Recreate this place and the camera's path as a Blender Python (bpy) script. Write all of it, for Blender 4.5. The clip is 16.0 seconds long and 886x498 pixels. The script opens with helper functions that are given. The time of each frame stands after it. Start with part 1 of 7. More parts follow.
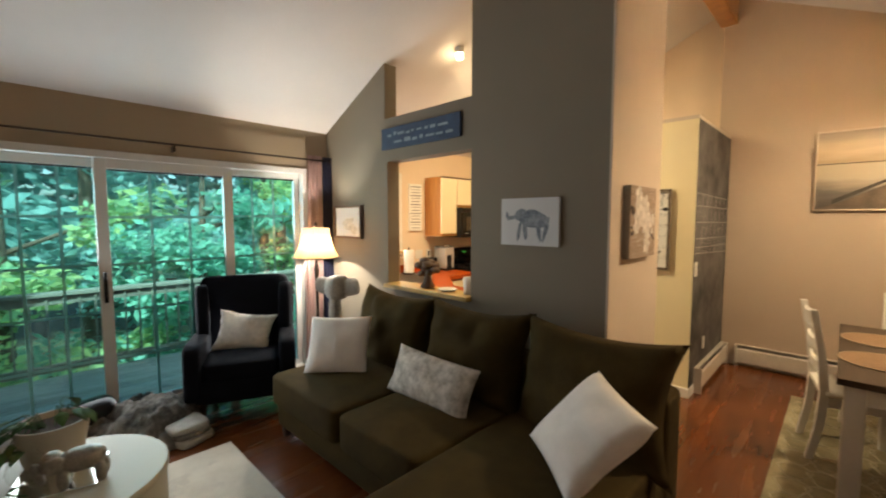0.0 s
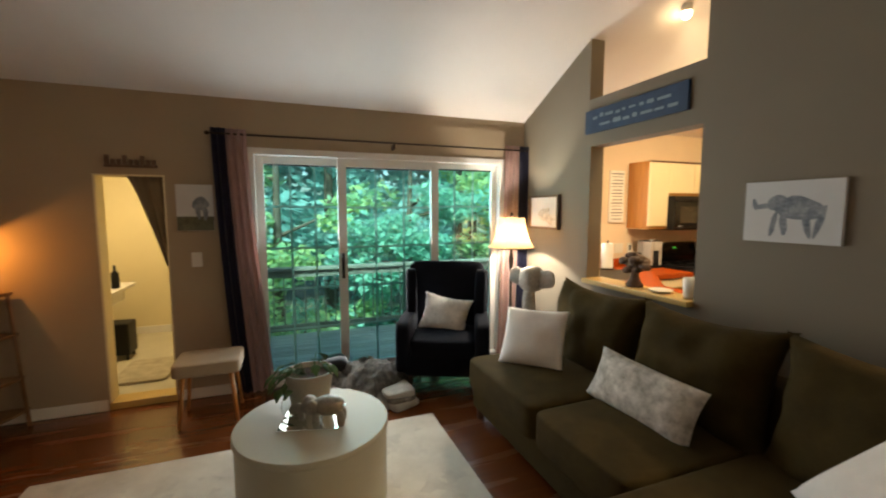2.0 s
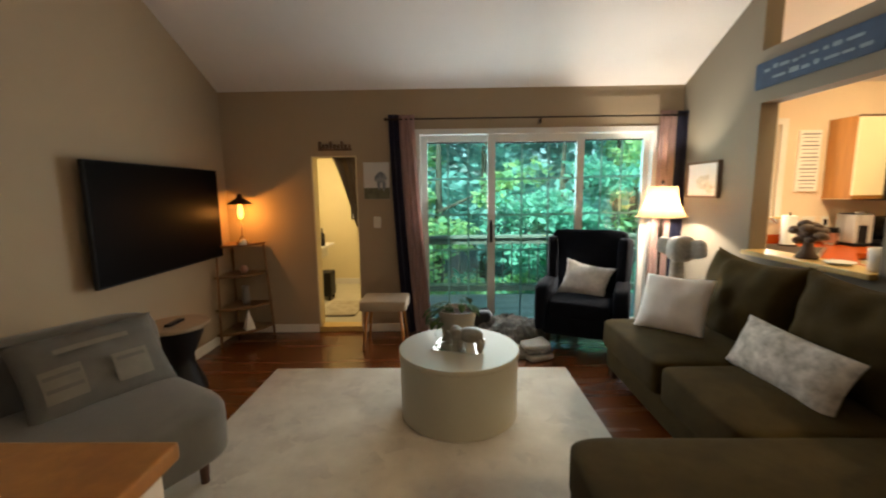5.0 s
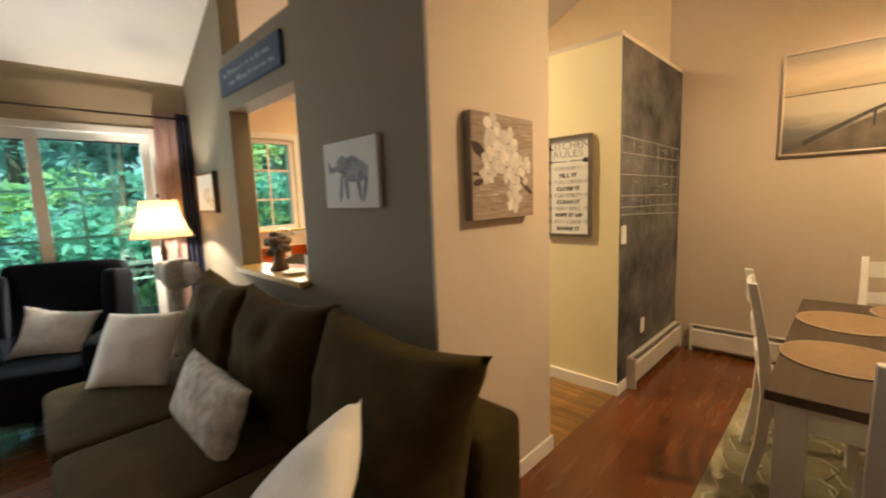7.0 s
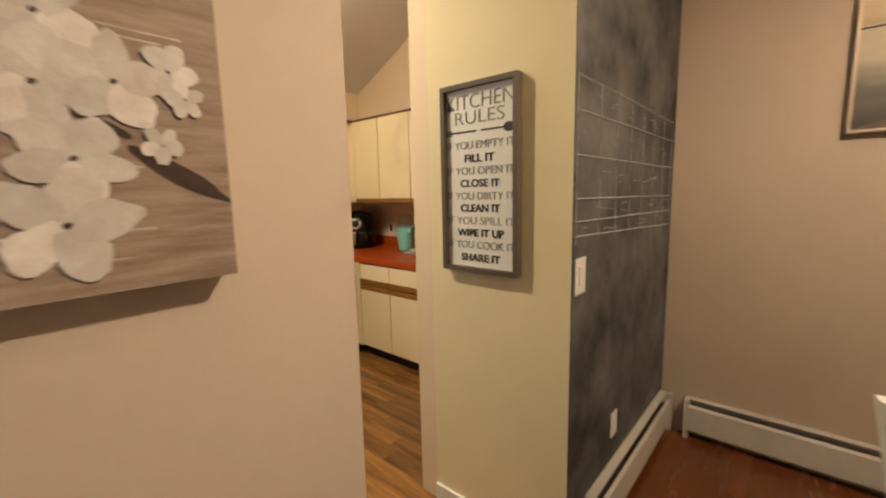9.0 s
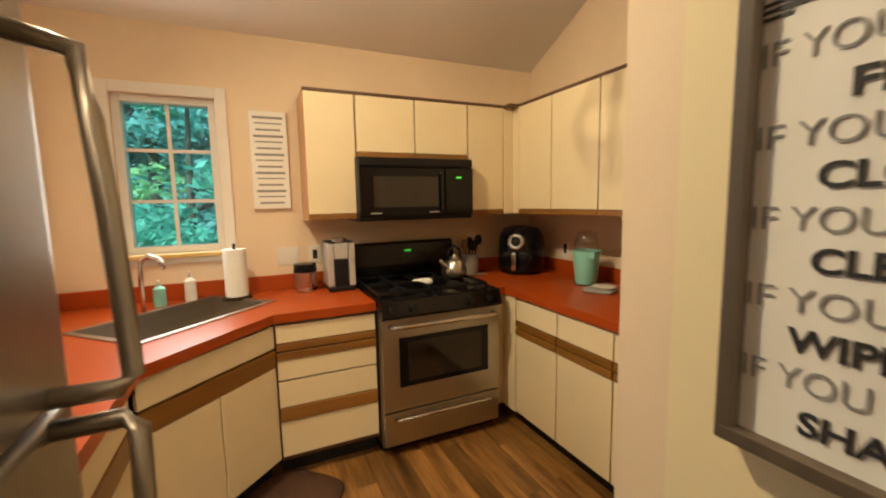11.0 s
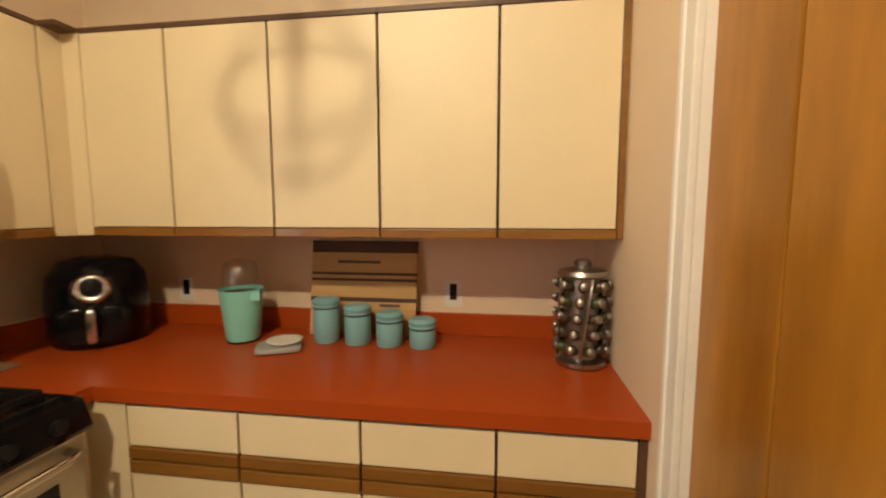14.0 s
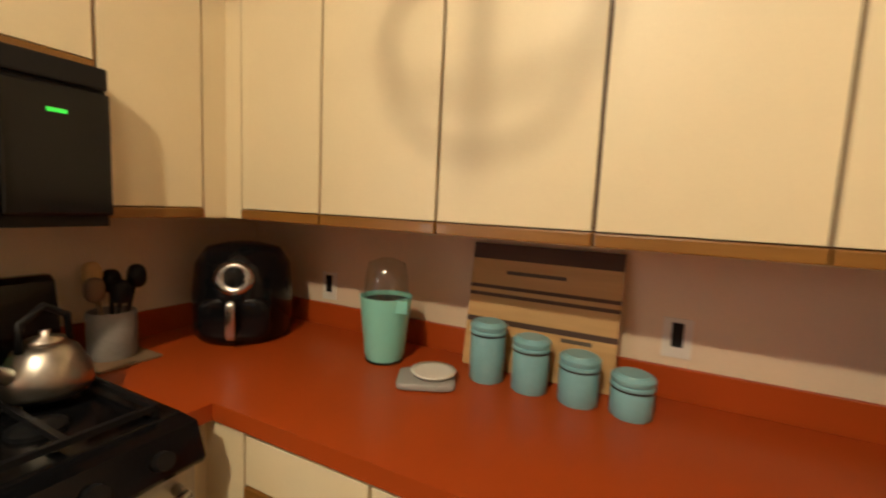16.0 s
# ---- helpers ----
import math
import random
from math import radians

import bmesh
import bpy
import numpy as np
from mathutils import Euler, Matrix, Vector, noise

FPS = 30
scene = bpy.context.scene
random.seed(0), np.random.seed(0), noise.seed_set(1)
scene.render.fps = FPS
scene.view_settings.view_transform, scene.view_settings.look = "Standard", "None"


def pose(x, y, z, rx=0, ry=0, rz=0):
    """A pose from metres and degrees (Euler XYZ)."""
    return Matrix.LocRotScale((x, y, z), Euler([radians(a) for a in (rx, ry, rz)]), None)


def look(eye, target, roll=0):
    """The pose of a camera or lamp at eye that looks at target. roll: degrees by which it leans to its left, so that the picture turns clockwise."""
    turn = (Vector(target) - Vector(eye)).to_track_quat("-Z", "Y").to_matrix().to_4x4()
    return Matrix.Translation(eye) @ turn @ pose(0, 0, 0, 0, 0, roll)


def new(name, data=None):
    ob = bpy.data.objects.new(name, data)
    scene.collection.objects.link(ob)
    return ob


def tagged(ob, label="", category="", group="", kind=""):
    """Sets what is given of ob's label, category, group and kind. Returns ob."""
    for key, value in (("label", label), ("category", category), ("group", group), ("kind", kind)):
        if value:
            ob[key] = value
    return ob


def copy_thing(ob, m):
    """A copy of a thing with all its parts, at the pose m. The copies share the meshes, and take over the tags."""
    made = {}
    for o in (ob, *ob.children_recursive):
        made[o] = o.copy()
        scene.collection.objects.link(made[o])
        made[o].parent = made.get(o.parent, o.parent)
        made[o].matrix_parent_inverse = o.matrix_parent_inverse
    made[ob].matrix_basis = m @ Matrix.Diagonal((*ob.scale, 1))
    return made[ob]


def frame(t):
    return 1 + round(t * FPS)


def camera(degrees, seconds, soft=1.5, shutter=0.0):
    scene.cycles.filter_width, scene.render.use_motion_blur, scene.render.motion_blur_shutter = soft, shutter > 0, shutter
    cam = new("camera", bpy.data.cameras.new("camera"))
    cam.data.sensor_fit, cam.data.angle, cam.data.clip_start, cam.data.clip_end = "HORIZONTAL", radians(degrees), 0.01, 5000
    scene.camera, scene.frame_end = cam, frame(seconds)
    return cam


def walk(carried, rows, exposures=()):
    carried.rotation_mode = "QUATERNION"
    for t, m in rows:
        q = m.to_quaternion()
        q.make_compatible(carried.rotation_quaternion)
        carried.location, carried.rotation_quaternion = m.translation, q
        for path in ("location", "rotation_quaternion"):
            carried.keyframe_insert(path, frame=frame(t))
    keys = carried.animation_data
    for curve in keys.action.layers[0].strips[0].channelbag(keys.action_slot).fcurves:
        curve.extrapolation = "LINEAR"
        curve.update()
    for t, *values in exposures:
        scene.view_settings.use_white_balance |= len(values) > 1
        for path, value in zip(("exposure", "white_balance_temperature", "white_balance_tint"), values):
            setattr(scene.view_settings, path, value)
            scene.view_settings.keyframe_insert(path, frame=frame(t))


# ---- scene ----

cam = camera(94.1, 16.0, soft=2.0, shutter=0.4)
PATH = [
    (0, (0.817, 0.564, 1.559), (-0.573, 1.994, 1.412), 0.0),
    (0.5, (0.747, 0.543, 1.558), (-0.79, 1.811, 1.385), 0.1),
    (1, (0.696, 0.518, 1.548), (-0.963, 1.62, 1.366), 0.2),
    (1.5, (0.672, 0.512, 1.538), (-1.095, 1.431, 1.361), 0.2),
    (2, (0.667, 0.535, 1.548), (-1.196, 1.237, 1.359), -0.0),
    (2.5, (0.667, 0.53, 1.543), (-1.272, 0.984, 1.354), -0.2),
    (3, (0.686, 0.502, 1.524), (-1.296, 0.702, 1.341), -0.3),
    (3.2, (0.686, 0.503, 1.529), (-1.303, 0.588, 1.338), -0.7),
    (3.6, (0.712, 0.504, 1.531), (-1.272, 0.399, 1.330), -0.9),
    (4.0, (0.792, 0.500, 1.512), (-1.183, 0.296, 1.281), -0.9),
    (4.5, (0.925, 0.520, 1.480), (-1.047, 0.322, 1.215), -0.8),
    (4.9, (1.037, 0.560, 1.456), (-0.942, 0.479, 1.180), -0.7),
    (5.3, (1.132, 0.649, 1.444), (-0.844, 0.793, 1.171), -0.6),
    (5.5, (1.173, 0.725, 1.462), (-0.79, 1.007, 1.198), -0.1),
    (6, (1.191, 1.057, 1.438), (-0.659, 1.768, 1.168), 0.0),
    (6.5, (1.091, 1.41, 1.406), (-0.512, 2.588, 1.199), -0.3),
    (7, (0.995, 1.778, 1.416), (-0.4, 3.19, 1.17), -2.1),
    (7.5, (0.902, 2.197, 1.408), (-0.412, 3.685, 1.16), -2.0),
    (8, (0.749, 2.561, 1.399), (-0.437, 4.148, 1.121), -2.1),
    (8.5, (0.587, 2.913, 1.424), (-0.561, 4.529, 1.156), -2.3),
    (9, (0.479, 3.259, 1.421), (-0.827, 4.748, 1.144), -1.3),
    (9.5, (0.304, 3.491, 1.403), (-1.154, 4.84, 1.174), -1.1),
    (10, (0.102, 3.667, 1.424), (-1.474, 4.883, 1.226), -1.1),
    (10.2, (0.035, 3.735, 1.422), (-1.622, 4.837, 1.225), -1.1),
    (10.6, (-0.117, 3.870, 1.424), (-1.882, 4.786, 1.217), -1.2),
    (11.0, (-0.294, 3.962, 1.428), (-2.098, 4.796, 1.200), -1.1),
    (11.5, (-0.523, 4.056, 1.430), (-2.302, 4.935, 1.180), -0.9),
    (11.9, (-0.688, 4.120, 1.430), (-2.389, 5.142, 1.180), -0.7),
    (12.3, (-0.817, 4.193, 1.43), (-2.369, 5.432, 1.195), -0.5),
    (12.5, (-0.869, 4.241, 1.419), (-2.321, 5.599, 1.202), -0.1),
    (13, (-0.995, 4.304, 1.429), (-2.145, 5.926, 1.216), -0.5),
    (13.5, (-1.096, 4.312, 1.429), (-1.785, 6.18, 1.24), -0.2),
    (14, (-1.204, 4.315, 1.437), (-1.475, 6.286, 1.238), -0.1),
    (14.5, (-1.262, 4.347, 1.431), (-1.351, 6.336, 1.243), 0.8),
    (15, (-1.315, 4.465, 1.428), (-1.505, 6.444, 1.211), 1.9),
    (15.5, (-1.374, 4.634, 1.41), (-1.895, 6.552, 1.184), 2.9),
    (16, (-1.512, 4.735, 1.408), (-2.378, 6.526, 1.203), 2.7),
]
EXPOSURES = [(0.0, 1.00, 6600, 10), (1.5, 1.10, 6900, 10), (3.0, 1.16, 6900, 10), (5.5, 1.24, 6900, 10), (6.5, 1.05, 6900, 10), (7.5, 0.98, 7200, 10), (8.0, 0.92, 6700, 10), (8.5, 0.76, 5800, 10), (10.2, 0.66, 5800, 10), (12.3, 0.66, 6800, 10), (13.5, 0.70, 6000, 10), (14.5, 0.68, 5800, 10), (15.5, 0.55, 5700, 10), (16.0, 0.66, 5700, 10)]
walk(cam, [(t, look(eye, target, roll)) for t, eye, target, roll in PATH], EXPOSURES)

# ---------------------------------------------------------------- world and light
world = bpy.data.worlds.new("sky")
scene.world = world
world.use_nodes = True
wn = world.node_tree.nodes
sky = wn.new("ShaderNodeTexSky")
sky.sky_type, sky.sun_disc = "NISHITA", False
sky.sun_elevation, sky.sun_rotation = radians(46), radians(114)
sky.air_density, sky.dust_density = 1.0, 3.0
wn["Background"].inputs["Strength"].default_value = 0.15
world.node_tree.links.new(sky.outputs["Color"], wn["Background"].inputs["Color"])


def lamp(name, kind, place, power, colour, size=0.1, target=None, size_y=None):
    data = bpy.data.lights.new(name, kind)
    data.energy, data.color = power, colour
    if kind == "AREA":
        data.shape, data.size, data.size_y = "RECTANGLE", size, size_y or size
    elif kind == "SUN":
        data.angle = size
    else:
        data.shadow_soft_size = size
    ob = new(name, data)
    ob.matrix_world = look(place, target) if target else Matrix.Translation(place)
    return ob


LX, LY = -2.75, 2.515          # floor lamp
PEND = (1.36, 4.40, 2.70)      # dining pendant bulb, assumed and out of view
lamp("sun", "SUN", (18, -8, 20.5), 5.0, (1.0, 0.96, 0.88), radians(3), (0, 0, 0))
lamp("window_daylight", "AREA", (-3.10, 1.44, 1.1), 29, (0.92, 0.96, 1.0), 2.2, (0, 1.44, 2.1), 1.8)
lamp("kitchen_window_daylight", "AREA", (-3.09, 3.56, 1.60), 6.5, (1.0, 0.94, 0.82), 0.48, (0, 3.56, 1.55), 0.86)
spot = lamp("kitchen_spot_bulb", "SPOT", (-1.75, 3.42, 3.015), 132, (1.0, 0.78, 0.46), 0.045, (-1.45, 5.2, 0.5))
spot.data.spot_size, spot.data.spot_blend = radians(140), 1.0
lamp("cage_lamp_bulb", "POINT", (-1.82, 4.52, 2.45), 7, (1.0, 0.77, 0.45), 0.05)
# Warm dining room light, from a bulb set out of view.
lamp("unseen_dining_bulb", "POINT", PEND, 80, (1.0, 0.76, 0.47), 0.05)
lamp("floor_lamp_bulb", "POINT", (LX, LY, 1.30), 24, (1.0, 0.90, 0.78), 0.025)
lamp("corner_lamp_bulb", "POINT", (-2.92, -1.45, 1.27), 3.2, (1.0, 0.38, 0.07), 0.02)
lamp("bath_light", "AREA", (-4.2, -0.95, 2.25), 10, (1.0, 0.80, 0.46), 0.5, (-4.2, -0.95, 0), 0.3)

# ---------------------------------------------------------------- materials


def shader(name):
    m = bpy.data.materials.new(name)
    m.use_nodes = True
    return m, m.node_tree, m.node_tree.nodes["Principled BSDF"]


def node(nt, kind, **values):
    n = nt.nodes.new(kind)
    for k, v in values.items():
        n.inputs[k.replace("_", " ")].default_value = v
    return n


def coords(nt, stretch=(1, 1, 1)):
    tex, mp = nt.nodes.new("ShaderNodeTexCoord"), nt.nodes.new("ShaderNodeMapping")
    mp.inputs["Scale"].default_value = stretch
    nt.links.new(tex.outputs["Object"], mp.inputs["Vector"])
    return mp.outputs["Vector"]


def ramp(nt, src, stops):
    r = nt.nodes.new("ShaderNodeValToRGB")
    while len(r.color_ramp.elements) < len(stops):
        r.color_ramp.elements.new(0.5)
    for e, (at, c) in zip(r.color_ramp.elements, stops):
        e.position, e.color = at, (*c, 1)
    nt.links.new(src, r.inputs["Fac"])
    return r.outputs["Color"]


def tone(c, k):
    return tuple(min(1.0, v * k) for v in c)


def mat(name, colour, rough=0.6, metal=0.0, var=0.10, scale=5.0, bump=0.05, fine=90.0, stretch=(1, 1, 1), colour2=None, coat=0.0, sheen=0.0, each=0.0, spec=0.5):
    """A surface with two scales of variation: broad drift of colour and fine relief."""
    m, nt, b = shader(name)
    vec = coords(nt, stretch)
    if each:
        own, shift = nt.nodes.new("ShaderNodeObjectInfo"), nt.nodes.new("ShaderNodeVectorMath")
        shift.operation, shift.inputs[1].default_value = "MULTIPLY_ADD", (31.0, 47.0, 13.0)
        nt.links.new(own.outputs["Random"], shift.inputs[0])
        nt.links.new(vec, shift.inputs[2])
        vec = shift.outputs["Vector"]
    big, small = node(nt, "ShaderNodeTexNoise", Scale=scale, Detail=5.0, Roughness=0.6), node(nt, "ShaderNodeTexNoise", Scale=fine, Detail=3.0)
    for n in (big, small):
        nt.links.new(vec, n.inputs["Vector"])
    lo, hi = (colour, colour2) if colour2 else (tone(colour, 1 - var), tone(colour, 1 + var))
    col = ramp(nt, big.outputs["Fac"], [(0.3, lo), (0.7, hi)])
    mix = nt.nodes.new("ShaderNodeMix")
    mix.data_type, mix.blend_type = "RGBA", "MULTIPLY"
    mix.inputs["Factor"].default_value = 1.0
    grain = ramp(nt, small.outputs["Fac"], [(0.25, (1 - var,) * 3), (0.75, (1.0, 1.0, 1.0))])
    nt.links.new(col, mix.inputs["A"])
    nt.links.new(grain, mix.inputs["B"])
    out = mix.outputs["Result"]
    if each:
        info, hsv = nt.nodes.new("ShaderNodeObjectInfo"), nt.nodes.new("ShaderNodeHueSaturation")
        rng = nt.nodes.new("ShaderNodeMapRange")
        rng.inputs["To Min"].default_value, rng.inputs["To Max"].default_value = 1 - each, 1 + each
        nt.links.new(info.outputs["Random"], rng.inputs["Value"])
        nt.links.new(rng.outputs["Result"], hsv.inputs["Value"])
        nt.links.new(out, hsv.inputs["Color"])
        out = hsv.outputs["Color"]
    nt.links.new(out, b.inputs["Base Color"])
    rr = nt.nodes.new("ShaderNodeMapRange")
    rr.inputs["To Min"].default_value, rr.inputs["To Max"].default_value = max(0.02, rough * 0.9), min(1, rough * 1.1)
    nt.links.new(big.outputs["Fac"], rr.inputs["Value"])
    nt.links.new(rr.outputs["Result"], b.inputs["Roughness"])
    if bump:
        bp = node(nt, "ShaderNodeBump", Strength=bump, Distance=0.01)
        nt.links.new(small.outputs["Fac"], bp.inputs["Height"])
        nt.links.new(bp.outputs["Normal"], b.inputs["Normal"])
    b.inputs["Metallic"].default_value = metal
    b.inputs["Coat Weight"].default_value = coat
    b.inputs["Sheen Weight"].default_value = sheen
    b.inputs["Specular IOR Level"].default_value = spec
    return m


def wood(name, dark, light, along=0, rough=0.4, coat=0.2, each=0.0, fine=40.0):
    st = [6.0, 6.0, 6.0]
    st[along] = 0.5
    return mat(name, dark, rough, 0, 0.18, 1.6, 0.06, fine / 6, st, light, coat, 0, each)


def glow(name, colour, strength):
    m, nt, b = shader(name)
    b.inputs["Base Color"].default_value = (*colour, 1)
    b.inputs["Emission Color"].default_value = (*colour, 1)
    b.inputs["Emission Strength"].default_value = strength
    return m


def glass(name, colour=(1, 1, 1), rough=0.0, thin=True, least=0.035):
    """A pane: it lets the view through and mirrors at a slant."""
    m, nt, b = shader(name)
    if thin:
        tr, gl, lw, mx = nt.nodes.new("ShaderNodeBsdfTransparent"), nt.nodes.new("ShaderNodeBsdfGlossy"), nt.nodes.new("ShaderNodeLayerWeight"), nt.nodes.new("ShaderNodeMixShader")
        pw, ma = nt.nodes.new("ShaderNodeMath"), nt.nodes.new("ShaderNodeMath")
        pw.operation, ma.operation = "POWER", "MULTIPLY_ADD"
        pw.inputs[1].default_value, ma.inputs[1].default_value, ma.inputs[2].default_value = 5.0, 0.9, least
        lw.inputs["Blend"].default_value = 0.5
        nt.links.new(lw.outputs["Facing"], pw.inputs[0])
        nt.links.new(pw.outputs[0], ma.inputs[0])
        tr.inputs["Color"].default_value, gl.inputs["Roughness"].default_value = (*colour, 1), rough
        for a, c in ((ma.outputs[0], mx.inputs[0]), (tr.outputs[0], mx.inputs[1]), (gl.outputs[0], mx.inputs[2]), (mx.outputs[0], nt.nodes["Material Output"].inputs["Surface"])):
            nt.links.new(a, c)
        return m
    b.inputs["Base Color"].default_value = (*colour, 1)
    b.inputs["Transmission Weight"].default_value = 1.0
    b.inputs["Roughness"].default_value = rough
    return m


